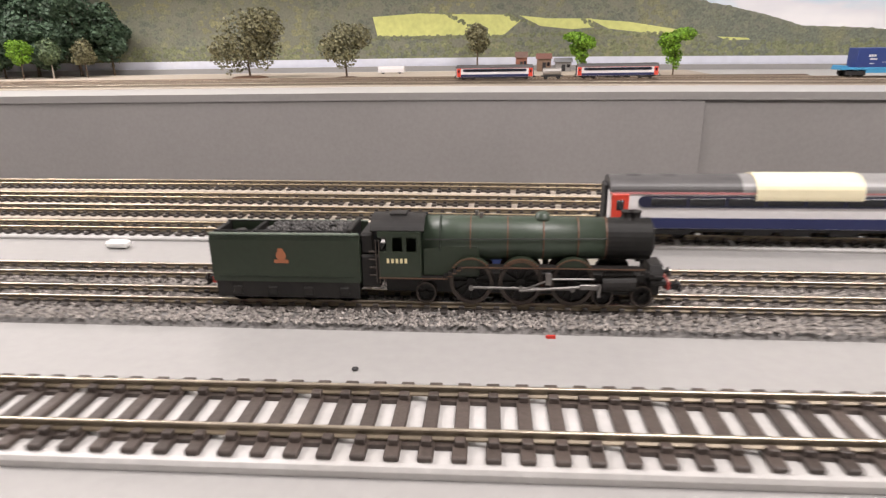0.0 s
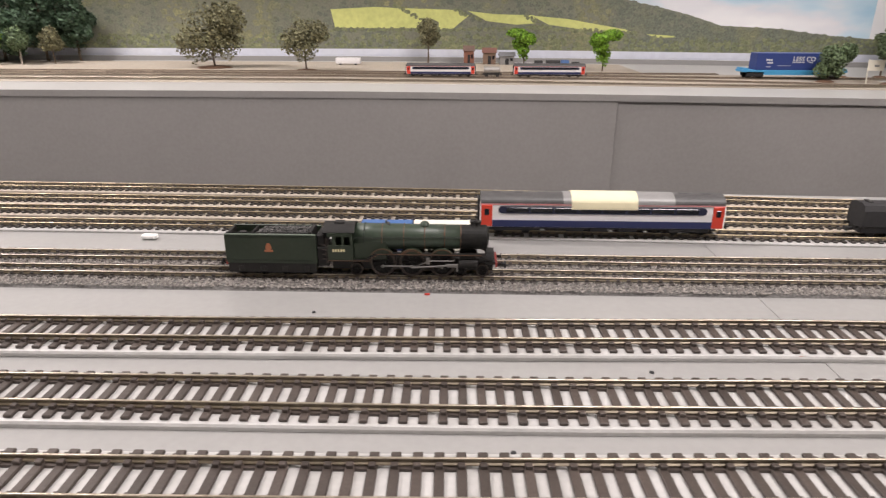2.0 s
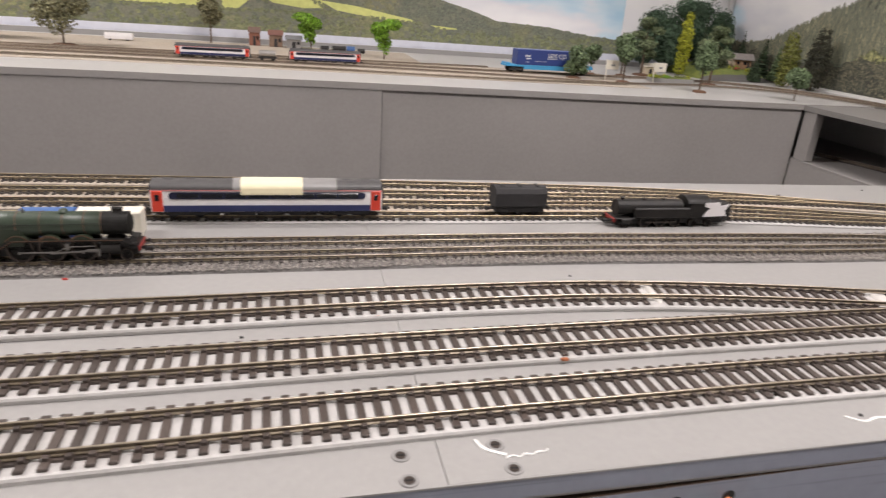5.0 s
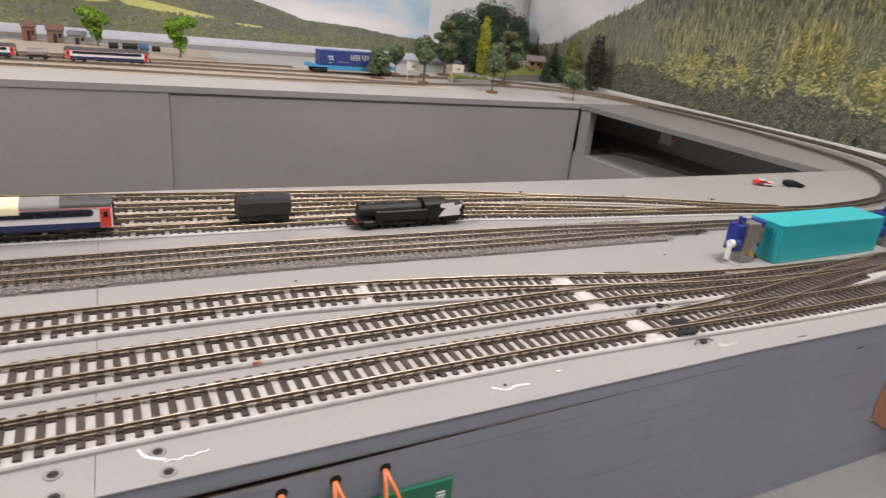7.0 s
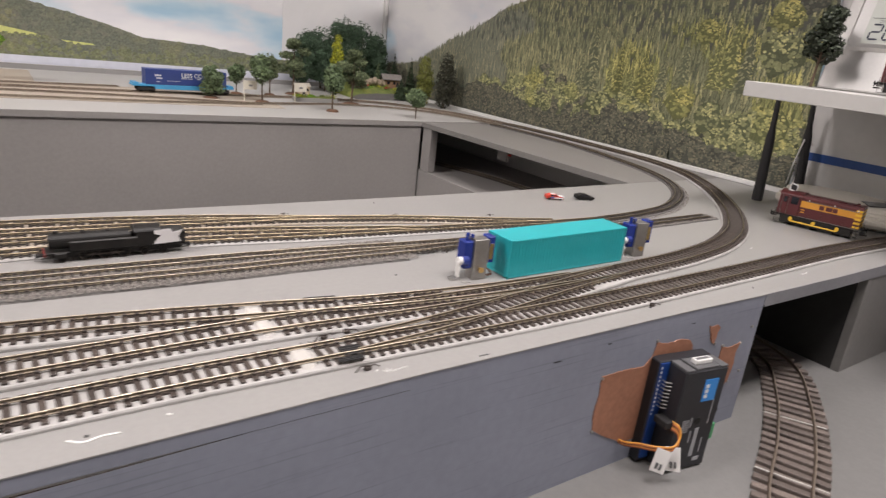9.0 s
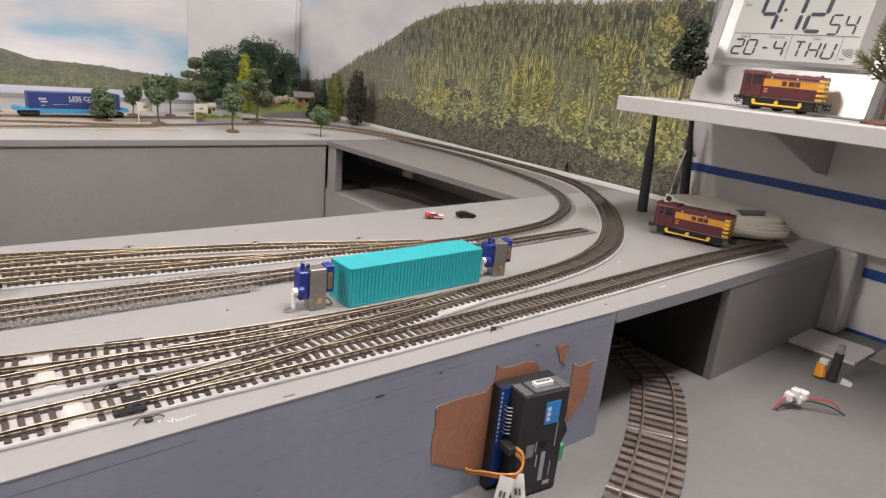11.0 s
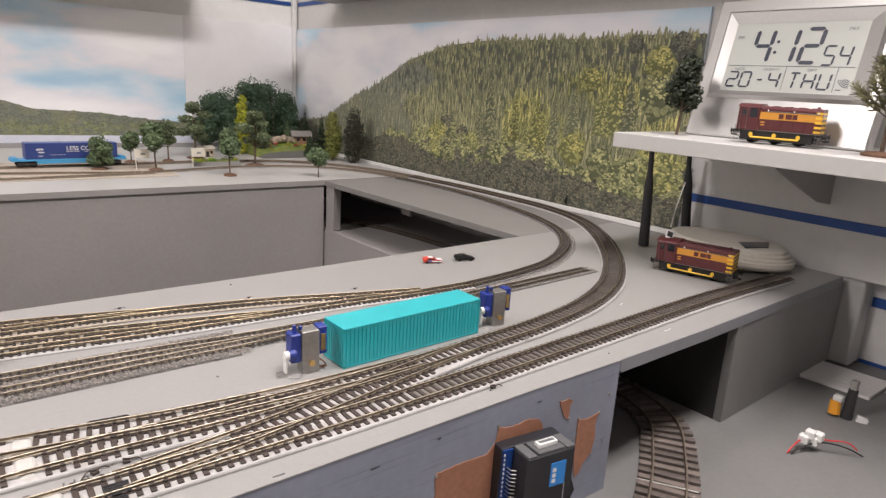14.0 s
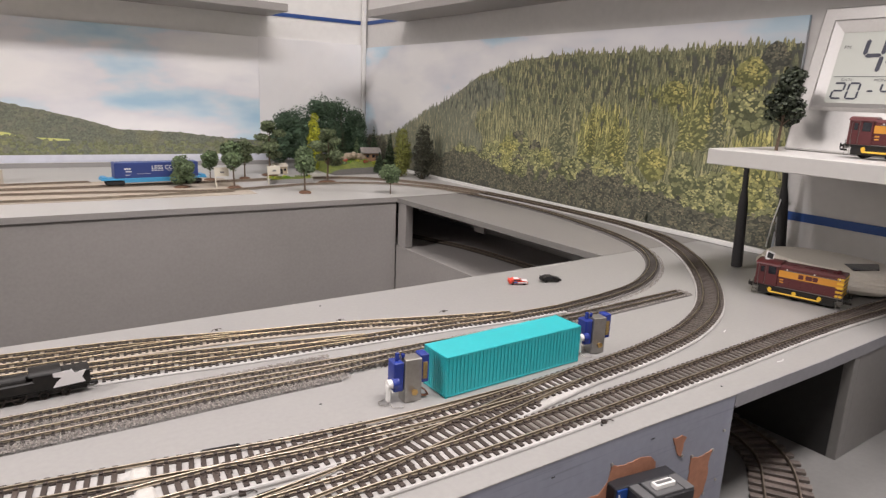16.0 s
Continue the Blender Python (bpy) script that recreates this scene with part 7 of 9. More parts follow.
def decoder_module():
    """Local x along the fascia, y out of it, z up."""
    top = empty("decoder_module", "black servo decoder module screwed on the fascia", "decoder")
    bm = bmesh.new()
    box(bm, 0.0055, 0.072, -0.0110, 0.0, 0.0, 0.103, 0.0008)
    part("base_plate", bm, BOX_BLACK, top)
    bm = bmesh.new()
    box(bm, 0.0070, 0.0175, -0.0122, -0.0108, 0.004, 0.1015, 0.0002)
    board = part("circuit_board", bm, PCB_BLUE, top, "blue circuit board edge")
    for k in range(8):
        bm = bmesh.new()
        z = 0.060 + k * 0.0036
        tube(bm, [(0.0125, -0.0122, z), (0.0125, -0.0165, z), (0.0155, -0.0200, z + 0.001)], 0.0005, 6)
        part("pin", bm, STEEL, board)
    bm = bmesh.new()
    for k in range(12):
        box(bm, 0.0080, 0.0092, -0.0126, -0.0121, 0.050 + k * 0.0042, 0.052 + k * 0.0042)
    part("board_print", bm, WHITE_INK, board)
    bm = bmesh.new()
    box(bm, 0.0180, 0.0710, -0.0300, -0.0112, -0.0010, 0.1020, 0.0012)
    case = part("case", bm, BOX_BLACK, top, "black plastic case")
    bm = bmesh.new()
    box(bm, 0.0185, 0.0280, -0.0295, -0.0115, 0.1019, 0.1035, 0.0004)
    part("ledge", bm, BOX_GREY, case)
    bm = bmesh.new()
    box(bm, 0.0610, 0.0705, -0.0295, -0.0115, 0.1019, 0.1035, 0.0004)
    part("ledge", bm, BOX_GREY, case)
    bm = bmesh.new()
    box(bm, 0.0300, 0.0590, -0.0290, -0.0125, 0.1019, 0.1045, 0.0006)
    part("socket_base", bm, BOX_GREY, case)
    bm = bmesh.new()
    box(bm, 0.0340, 0.0545, -0.0245, -0.0185, 0.1045, 0.1085, 0.0004)
    sock = part("socket", bm, WHITE_PLASTIC, case, "white plastic socket")
    bm = bmesh.new()
    box(bm, 0.0360, 0.0525, -0.0230, -0.0200, 0.1082, 0.1087)
    part("socket_slot", bm, LABEL_INK, sock)
    bm = bmesh.new()
    box(bm, 0.0440, 0.0610, -0.0304, -0.0300, 0.0700, 0.0920)
    logo = part("logo_label", bm, LOGO_BLUE, case, "bright blue square label")
    bm = bmesh.new()
    for k in range(3):
        box(bm, 0.0460, 0.0500, -0.0307, -0.0304, 0.0735 + k * 0.0050, 0.0770 + k * 0.0050)
    part("lettering", bm, WHITE_INK, logo)
    bm = bmesh.new()
    cylinder(bm, (0.0470, -0.0298, 0.0500), (0.0470, -0.0305, 0.0500), 0.0036, n=20)
    part("hole", bm, BLACK_DEEP, case)
    bm = bmesh.new()
    for k in range(6):
        box(bm, 0.0280, 0.0282 + 0.0080, -0.0303, -0.0300, 0.0400 + k * 0.0024, 0.0404 + k * 0.0024)
        box(bm, 0.0280 + k * 0.0016, 0.0284 + k * 0.0016, -0.0303, -0.0300, 0.0400, 0.0524)
    box(bm, 0.0470, 0.0520, -0.0303, -0.0300, 0.0120, 0.0420)
    box(bm, 0.0410, 0.0425, -0.0303, -0.0300, 0.0280, 0.0400)
    box(bm, 0.0385, 0.0397, -0.0303, -0.0300, 0.0440, 0.0540)
    box(bm, 0.0590, 0.0600, -0.0303, -0.0300, 0.0150, 0.0300)
    box(bm, 0.0610, 0.0620, -0.0303, -0.0300, 0.0450, 0.0700)
    box(bm, 0.0540, 0.0620, -0.0303, -0.0300, 0.0060, 0.0100)
    part("lettering", bm, GREY_INK, case)
    bm = bmesh.new()
    box(bm, 0.0711, 0.0790, -0.0270, -0.0150, 0.0230, 0.0400, 0.0006)
    term = part("terminal_block", bm, TERMINAL, top, "green screw terminal block")
    bm = bmesh.new()
    for k in range(3):
        cylinder(bm, (0.0790, -0.0210, 0.0265 + k * 0.0050), (0.0796, -0.0210, 0.0265 + k * 0.0050), 0.0014, n=10)
    part("terminal_screw", bm, BLACK_DEEP, term)
    for mat, pts in ((RED_WIRE, [(0.0750, -0.0210, 0.0400), (0.0770, -0.0220, 0.0520), (0.0740, -0.0180, 0.0600), (0.0720, -0.0100, 0.0610)]), (BLACK_WIRE, [(0.0770, -0.0200, 0.0400), (0.0830, -0.0200, 0.0500), (0.0830, -0.0150, 0.0620), (0.0780, -0.0060, 0.0680), (0.0770, 0.0, 0.0690)]), (BLACK_WIRE, [(0.0780, -0.0220, 0.0400), (0.0860, -0.0200, 0.0490), (0.0850, -0.0150, 0.0600), (0.0790, -0.0060, 0.0660)])):
        bm = bmesh.new()
        tube(bm, pts, 0.0010)
        part("wire", bm, mat, top)
    # servo plug and leads that turn back to the hole in the fascia
    bm = bmesh.new()
    box(bm, 0.0090, 0.0190, -0.0290, -0.0150, 0.0460, 0.0530, 0.0006)
    part("plug", bm, BLACK_MATT, top, "black servo plug")
    for k, mat in enumerate((AMBER_WIRE, ORANGE_WIRE, BROWN_WIRE, AMBER_WIRE, ORANGE_WIRE, BROWN_WIRE)):
        bm = bmesh.new()
        o = k * 0.0016
        P = [(0.0170, -0.0280, 0.0530 - o), (0.0200, -0.0330, 0.0510 - o), (0.0205, -0.0360, 0.0430 - o * 0.8), (0.0150, -0.0370, 0.0345 - o * 0.5), (0.0060, -0.0300, 0.0300 - o * 0.5), (-0.0060, -0.0180, 0.0270 - o * 0.5), (-0.0150, -0.0060, 0.0230 - o * 0.4), (-0.0170, 0.0005, 0.0240 - o * 0.3)]
        tube(bm, [tuple(v) for v in smooth_path(P, 0.003)], 0.0009, 6)
        part("servo_lead", bm, mat, top, "amber and brown servo lead")
    for k, (x, a) in enumerate(((0.002, 8), (0.014, -10))):
        flag = part("cable_flag", new_box(-0.0055, 0.0065, -0.0003, 0.0003, -0.0190, 0.0035), PAPER, top, "folded white paper cable flag", m=pose(x, -0.0370, 0.0300, -6, a, -38))
        bm = bmesh.new()
        box(bm, -0.0025, 0.0000, -0.0006, -0.0003, -0.0160, -0.0100)
        box(bm, 0.0010, 0.0030, -0.0006, -0.0003, -0.0160, -0.0100)
        part("handwriting", bm, LABEL_INK, flag)
    top.matrix_basis = pose(1.0064, -0.0023, -0.1265, 0, 0.5, -9) @ Matrix.Diagonal((0.86, 1, 0.90, 1))
    return top


BOX_GREY = material("dark_grey_module_plastic", (0.10, 0.10, 0.103), 0.5)
BLACK_DEEP = material("deep_black", (0.006, 0.006, 0.006), 0.6)
GREY_INK = material("grey_print", (0.38, 0.38, 0.40), 0.5)
decoder_module()


def wiring_board():
    top = empty("wiring_board", "green circuit board with terminal blocks and orange wires", "circuit board", at=(0, 0.0029, 0))
    part("circuit_board", new_box(0.395, 0.585, -0.0055, -0.0038, -0.072, -0.0345), PCB_GREEN, top)
    for k in range(7):
        x = 0.408 + k * 0.0235
        bm = bmesh.new()
        box(bm, x - 0.0090, x + 0.0115, -0.0165, -0.0056, -0.052, -0.0375, 0.0008)
        part("terminal_block", bm, TERMINAL, top, "pale green screw terminal block")
        for s in (-1, 1):
            bm = bmesh.new()
            P = [(x + 0.0005, -0.0005, -0.0205), (x + s * 0.001, -0.0070, -0.0225), (x + s * 0.0035 + 0.001, -0.0125, -0.0310), (x + s * 0.0050 + 0.001, -0.0125, -0.0380)]
            tube(bm, [tuple(v) for v in smooth_path(P, 0.002)], 0.0011, 7)
            part("wire", bm, ORANGE_WIRE, top, "orange wire")
        bm = bmesh.new()
        cylinder(bm, (x + 0.0005, -0.0034, -0.0200), (x + 0.0005, -0.0030, -0.0200), 0.0028, n=14)
        part("wire_hole", bm, BLACK_DEEP, top)
    bm = bmesh.new()
    for k in range(3):
        box(bm, 0.5765, 0.5810, -0.0058, -0.0055, -0.0415 - k * 0.002, -0.0405 - k * 0.002)
    part("board_print", bm, WHITE_INK, top)
    return top


wiring_board()

# ---- odds and ends on the lower board ----
bm = bmesh.new()
ring = [(1.587, -0.012), (1.664, -0.010), (1.668, -0.090), (1.662, -0.096), (1.590, -0.094)]
a = [bm.verts.new((x, y, FLOOR + 0.0003)) for x, y in ring]
b = [bm.verts.new((x * 0.9995 + 0.0006, y, FLOOR + 0.0045)) for x, y in ring]
for i in range(5):
    bm.faces.new((a[i], a[(i + 1) % 5], b[(i + 1) % 5], b[i]))
bm.faces.new(a), bm.faces.new(b)
sheet_top = thing("foam_sheet", bm, PAPER, "white foam sheet lying on the lower board", "sheet")
part("loose_card", new_box(1.612, 1.645, -0.062, -0.045, FLOOR + 0.0047, FLOOR + 0.0057), WHITE_PLASTIC, sheet_top)
thing("grey_card", new_box(1.632, 1.80, -0.22, -0.0985, FLOOR + 0.0002, FLOOR + 0.0042, 0.0006), GREY_FACE, "grey painted offcut lying on the lower board", "offcut")


def usb_stub():
    top = empty("usb_plug", "upright black plug with metal tip and amber clip", "plug", at=(1.513, -0.094, FLOOR))
    bm = bmesh.new()
    cylinder(bm, (0, 0, 0.0), (0.004, 0, 0.036), 0.0062, 0.0052, n=14)
    part("cable_body", bm, BLACK_MATT, top)
    bm = bmesh.new()
    box(bm, 0.0005, 0.0075, -0.0035, 0.0035, 0.0355, 0.0470, 0.0005)
    part("metal_tip", bm, STEEL, top, "shiny metal plug tip")
    bm = bmesh.new()
    cylinder(bm, (-0.006, 0.012, 0.003), (-0.004, 0.013, 0.019), 0.0066, 0.0058, n=10)
    part("amber_clip", bm, AMBER, top, "translucent amber connector")
    bm = bmesh.new()
    box(bm, -0.0085, 0.0005, 0.006, 0.016, 0.019, 0.026, 0.001)
    part("clear_cap", bm, CLEAR_GREY, top)
    bm = bmesh.new()
    box(bm, -0.003, 0.007, -0.021, -0.009, 0.001, 0.009, 0.001)
    part("clear_plug", bm, CLEAR_GREY, top, "clear modular plug", m=pose(0, 0, 0, 12, 10, 20))
    return top


AMBER = material("amber_plastic", (0.70, 0.30, 0.03), 0.25)
usb_stub()


def splice_connector():
    top = empty("wire_connector", "white wire connector with red and black leads", "connector", at=(1.396, -0.096, FLOOR))
    bm = bmesh.new()
    for dx, dy, dz in ((-0.004, 0.004, 0.0135), (0.003, -0.003, 0.0125), (0.0, 0.0, 0.019), (0.005, -0.006, 0.0175)):
        box(bm, dx - 0.0048, dx + 0.0048, dy - 0.0048, dy + 0.0048, dz - 0.0048, dz + 0.0048, 0.0012)
    part("housing", bm, MILKY, top, "milky white plastic housing")
    for mat, P in ((RED_WIRE, [(-0.026, 0.010, 0.001), (-0.018, 0.008, 0.008), (-0.004, 0.004, 0.014), (0.012, -0.014, 0.0145), (0.030, -0.030, 0.0115), (0.034, -0.036, 0.006)]), (BLACK_WIRE, [(-0.024, 0.007, 0.001), (-0.012, 0.002, 0.007), (0.006, -0.009, 0.0115), (0.022, -0.027, 0.0095), (0.036, -0.043, 0.001)])):
        bm = bmesh.new()
        tube(bm, [tuple(v) for v in smooth_path(P, 0.003)], 0.0008, 7)
        part("lead", bm, mat, top)
    return top


MILKY = material("milky_white_plastic", (0.72, 0.71, 0.68), 0.3, grain=0.05, scale=200)
splice_connector()

# signal box under the side board
bm = bmesh.new()
box(bm, 1.500, 1.506, 0.758, 0.792, -0.052, -0.024, 0.001)
sensor = thing("track_sensor", bm, GREY_FACE, "small grey sensor box under the side board", "sensor")
for y in (0.764, 0.778):
    part("peg", new_box(1.4995, 1.5035, y, y + 0.007, -0.0245, -0.0112), GREY_FACE, sensor)
part("red_lamp", new_box(1.5, 1.505, 0.750, 0.757, -0.038, -0.034, 0.0005), RED_BRIGHT, sensor)


# ---- far scenery ----
def leaf_material(name, dark, light):
    return material(name, tuple((a + b) / 2 for a, b in zip(dark, light)), 0.65, grain=0.3, scale=250, per_island=0.5, stain=0.5, stain_scale=60, stain_colour=dark)


OLIVE = leaf_material("olive_foliage", (0.11, 0.105, 0.05), (0.27, 0.255, 0.14))
LIME = leaf_material("lime_green_foliage", (0.10, 0.24, 0.012), (0.28, 0.46, 0.04))
GREEN = leaf_material("mid_green_foliage", (0.075, 0.115, 0.055), (0.20, 0.27, 0.13))
DARK_GREEN = leaf_material("dark_green_foliage", (0.034, 0.066, 0.038), (0.090, 0.150, 0.082))
PINE = leaf_material("pine_green_foliage", (0.075, 0.10, 0.05), (0.20, 0.245, 0.12))
YEW = leaf_material("dull_yellow_green_foliage", (0.11, 0.125, 0.025), (0.27, 0.28, 0.06))
YELLOW_GREEN = leaf_material("yellow_green_foliage", (0.22, 0.25, 0.015), (0.55, 0.55, 0.05))
RED_LEAF = leaf_material("red_foliage", (0.30, 0.03, 0.03), (0.60, 0.10, 0.09))
FIR = leaf_material("dark_fir_foliage", (0.018, 0.035, 0.016), (0.055, 0.085, 0.035))
BARK = material("brown_bark", (0.11, 0.075, 0.05), 0.8, grain=0.3, scale=300, bump=0.5)
PALE_BARK = material("pale_bark", (0.42, 0.37, 0.32), 0.8, grain=0.3, scale=300, bump=0.5)
SOIL = material("brown_tree_base", (0.14, 0.075, 0.045), 0.85, grain=0.3, scale=300, bump=0.6)
LEAF_SHAPE = np.array([(-0.5, -0.3, 0.0), (0.5, -0.35, 0.05), (0.45, 0.35, -0.05), (-0.4, 0.4, 0.05)])


def leaves(blobs, count, size, seed):
    """Loose leaf flakes on and in rough blobs (x, y, z, rx, rz)."""
    r = np.random.RandomState(seed)
    weight = np.array([b[3] * b[3] for b in blobs])
    pick = r.choice(len(blobs), count, p=weight / weight.sum())
    V, F = [], []
    for k in pick:
        x, y, z, rx, rz = blobs[k]
        d = r.normal(size=3)
        d /= np.linalg.norm(d)
        q = 1.0 - 0.45 * r.rand() ** 2
        wob = 1 + 0.22 * noise.noise((d[0] * 2.3 + k * 7.1, d[1] * 2.3, d[2] * 2.3 + seed))
        c = np.array((x, y, z)) + d * np.array((rx, rx, rz)) * q * wob
        n = d + r.normal(size=3) * 0.55
        n /= np.linalg.norm(n)
        u = np.cross(n, (0.3, 0.2, 0.9))
        u /= np.linalg.norm(u)
        v = np.cross(n, u)
        s = size * r.uniform(0.6, 1.4)
        o = len(V)
        for a, b, e in LEAF_SHAPE:
            V.append(tuple(c + (u * a + v * b + n * e) * s))
        F.append((o, o + 1, o + 2, o + 3))
    me = bpy.data.meshes.new("crown")
    me.from_pydata(V, [], F)
    return me


def needles(shoots, count, size, seed):
    """Narrow needles that stand off thin shoots."""
    r = np.random.RandomState(seed)
    V, F = [], []
    for _ in range(count):
        a, b = shoots[r.randint(len(shoots))]
        p = np.array(a.lerp(b, r.rand()))
        d = np.array((b - a).normalized()) * 0.9 + r.normal(size=3) * 0.5
        d *= size * r.uniform(0.7, 1.4) / np.linalg.norm(d)
        n = np.cross(d, r.normal(size=3))
        n *= size * 0.09 / np.linalg.norm(n)
        o = len(V)
        V += [tuple(p - n), tuple(p + n), tuple(p + d + n * 0.5), tuple(p + d - n * 0.5)]
        F.append((o, o + 1, o + 2, o + 3))
    me = bpy.data.meshes.new("crown")
    me.from_pydata(V, [], F)
    return me


def model_tree(label, at, h, w, leaf, style="round", seed=1, bark=None, base=True, group="scenery trees", count=900, size=0.0042, bole=None):
    """A tapered trunk with limbs and a loose crown. h: height, w: crown width."""
    r = random.Random(seed * 31 + 5)
    top = empty("model_tree", label, "tree", group, at=at)
    bark = bark or BARK
    bm = bmesh.new()
    lean = (r.uniform(-0.04, 0.04) * h, r.uniform(-0.04, 0.04) * h)
    low = {"round": 0.30, "fan": 0.18, "pine": 0.30, "poplar": 0.05, "fir": 0.06, "bush": 0.05, "sprig": 0.27, "clumpy": 0.30}[style]
    low = bole or low
    rt = max(0.0011, h * 0.017)
    joints = [(0, 0, 0), (lean[0] * 0.4, lean[1] * 0.4, h * low), (lean[0], lean[1], h * 0.8)]
    cylinder(bm, joints[0], joints[1], rt * 1.25, rt * 0.95, 8)
    cylinder(bm, joints[1], joints[2], rt * 0.95, rt * 0.3, 8)
    blobs, shoots = [], []
    c = Vector((lean[0], lean[1], 0))
    if style in ("round", "bush"):
        n = 9
        for i in range(n):
            a, q = r.uniform(0, 6.28), r.uniform(0.25, 0.62)
            z = h * (low + (1 - low) * r.uniform(0.25, 0.85))
            rad = w * 0.5 * r.uniform(0.38, 0.58)
            blobs.append((c.x + math.cos(a) * q * w * 0.5, c.y + math.sin(a) * q * w * 0.5, min(z, h - rad * 0.8), rad, rad * 0.85))
        blobs.append((c.x, c.y, h * (low + (1 - low) * 0.55), w * 0.36, h * (1 - low) * 0.45))
    elif style == "fan":
        for i in range(8):
            z = h * (0.25 + 0.68 * i / 8)
            q = w * 0.5 * (0.25 + 0.6 * i / 8)
            a = r.uniform(0, 6.28)
            blobs.append((math.cos(a) * q * 0.55, math.sin(a) * q * 0.55, z, q * 0.75, h * 0.13))
    elif style == "pine":
        for i in range(8):
            a, q = i * 2.4 + r.uniform(-0.4, 0.4), r.uniform(0.3, 0.8) * w * 0.5 * (0.45 if i > 5 else 1)
            z = h * (0.36 + 0.60 * i / 8)
            rad = w * r.uniform(0.17, 0.27)
            blobs.append((c.x + math.cos(a) * q, c.y + math.sin(a) * q, min(z, h * 0.95), rad, rad * 0.55))
    elif style == "clumpy":
        for i in range(17):
            t = i / 16
            a, q = i * 2.4, w * 0.5 * (0.62 - 0.42 * t) * r.uniform(0.6, 1.2)
            rad = w * r.uniform(0.15, 0.23)
            blobs.append((c.x * 1.6 * t + math.cos(a) * q, c.y * 1.6 * t + math.sin(a) * q, h * (0.40 + 0.54 * t), rad, rad * 0.8))
    elif style == "poplar":
        for i in range(8):
            t = i / 7
            blobs.append((r.uniform(-0.06, 0.06) * w, r.uniform(-0.06, 0.06) * w, h * (0.10 + 0.82 * t), w * 0.5 * (0.55 + 0.45 * math.sin(math.pi * min(1, 0.15 + 0.85 * t))), h * 0.10))
    elif style == "sprig":
        for i in range(26):
            a, t = i * 2.4 + r.uniform(-0.4, 0.4), r.uniform(0.0, 0.75)
            s = Vector(joints[1]).lerp(Vector(joints[2]), t)
            reach = w * 0.5 * r.uniform(0.55, 1.05) * (1.0 - 0.45 * t)
            e = Vector((c.x + math.cos(a) * reach, c.y + math.sin(a) * reach, min(h, s.z + h * r.uniform(0.12, 0.42))))
            mid = s.lerp(e, 0.55) - Vector((0, 0, h * 0.035))
            cylinder(bm, s, mid, rt * 0.36, rt * 0.22, 5)
            cylinder(bm, mid, e, rt * 0.22, rt * 0.08, 5)
            shoots += [(s.lerp(mid, 0.4), mid), (mid, e)]
    else:
        for i in range(11):
            t = i / 10
            blobs.append((0, 0, h * (0.09 + 0.88 * t), w * 0.5 * (1.02 - t) + 0.0012, h * 0.055))
    for x, y, z, rx, rz in blobs[:7]:
        if style in ("round", "fan", "pine", "clumpy"):
            s = Vector(joints[1]).lerp(Vector(joints[2]), r.uniform(0.0, 0.6))
            cylinder(bm, s, (x, y, z), rt * 0.45, rt * 0.14, 6)
    part("trunk", bm, bark, top)
    me = leaves(blobs, int(count * 3.2), size * 0.95, seed) if style != "sprig" else needles(shoots, count, size, seed)
    me.materials.append(leaf)
    part("crown", me, leaf, top)
    if base:
        bm = bmesh.new()
        lathe_z(bm, [(w * 0.20 + 0.004, -0.0006), (w * 0.20 + 0.004, 0.002), (w * 0.13 + 0.003, 0.0045), (0.002, 0.0052)], (0, 0, 0), 14)
        for v in bm.verts:
            v.co.x *= 1 + 0.12 * math.sin(v.co.y * 900 + seed)
        part("mound", bm, SOIL, top, "brown earth mound")
    return top


def on_far(x, y, dz=0.0005):
    return (x, y, far_z(x) + dz)


model_tree("large olive green model tree on brown mound", on_far(-0.300, 1.400), 0.142, 0.165, OLIVE, "round", 2, count=1700, size=0.005, bole=0.10)
model_tree("olive green model tree on brown mound", on_far(-0.067, 1.322), 0.110, 0.104, OLIVE, "round", 3, count=1100, bole=0.16)
model_tree("dark olive model tree near the backdrop", on_far(0.189, 1.575), 0.108, 0.070, OLIVE, "round", 4, base=False)
model_tree("bright lime green fan shaped model tree", on_far(0.432, 1.545), 0.090, 0.090, LIME, "fan", 5, base=False, count=1000)
model_tree("bright lime green fan shaped model tree", on_far(0.597, 1.393), 0.094, 0.082, LIME, "fan", 6, base=False, count=1000)
model_tree("low dark green bushy model tree before the wagon", on_far(1.004, 1.213), 0.072, 0.060, GREEN, "bush", 7, count=900)
model_tree("small green model tree on brown mound", on_far(1.094, 1.320), 0.070, 0.044, GREEN, "round", 8)
model_tree("green round headed model tree on brown mound", on_far(1.109, 1.177), 0.108, 0.054, GREEN, "round", 9, count=1100)
model_tree("olive green model tree on brown mound", on_far(1.180, 1.325), 0.102, 0.048, PINE, "round", 10)
model_tree("tall open pine model tree behind the flower bed", on_far(1.262, 1.375), 0.150, 0.085, PINE, "pine", 11, count=1000)
model_tree("green model tree on a round brown mound", on_far(1.232, 1.068), 0.106, 0.052, GREEN, "round", 12, count=1000)
model_tree("tall spreading pine model tree on brown mound", on_far(1.352, 1.212), 0.142, 0.090, PINE, "pine", 13, count=1100)
model_tree("small green model tree at the board edge", on_far(1.411, 0.997), 0.066, 0.048, GREEN, "round", 14, base=False)
model_tree("slender yellow poplar model tree", on_far(1.418, 1.445), 0.160, 0.040, YELLOW_GREEN, "poplar", 15, base=False, count=1100, size=0.0036)
DUSK_LEAF = leaf_material("brownish_dark_foliage", (0.028, 0.030, 0.018), (0.066, 0.064, 0.040))
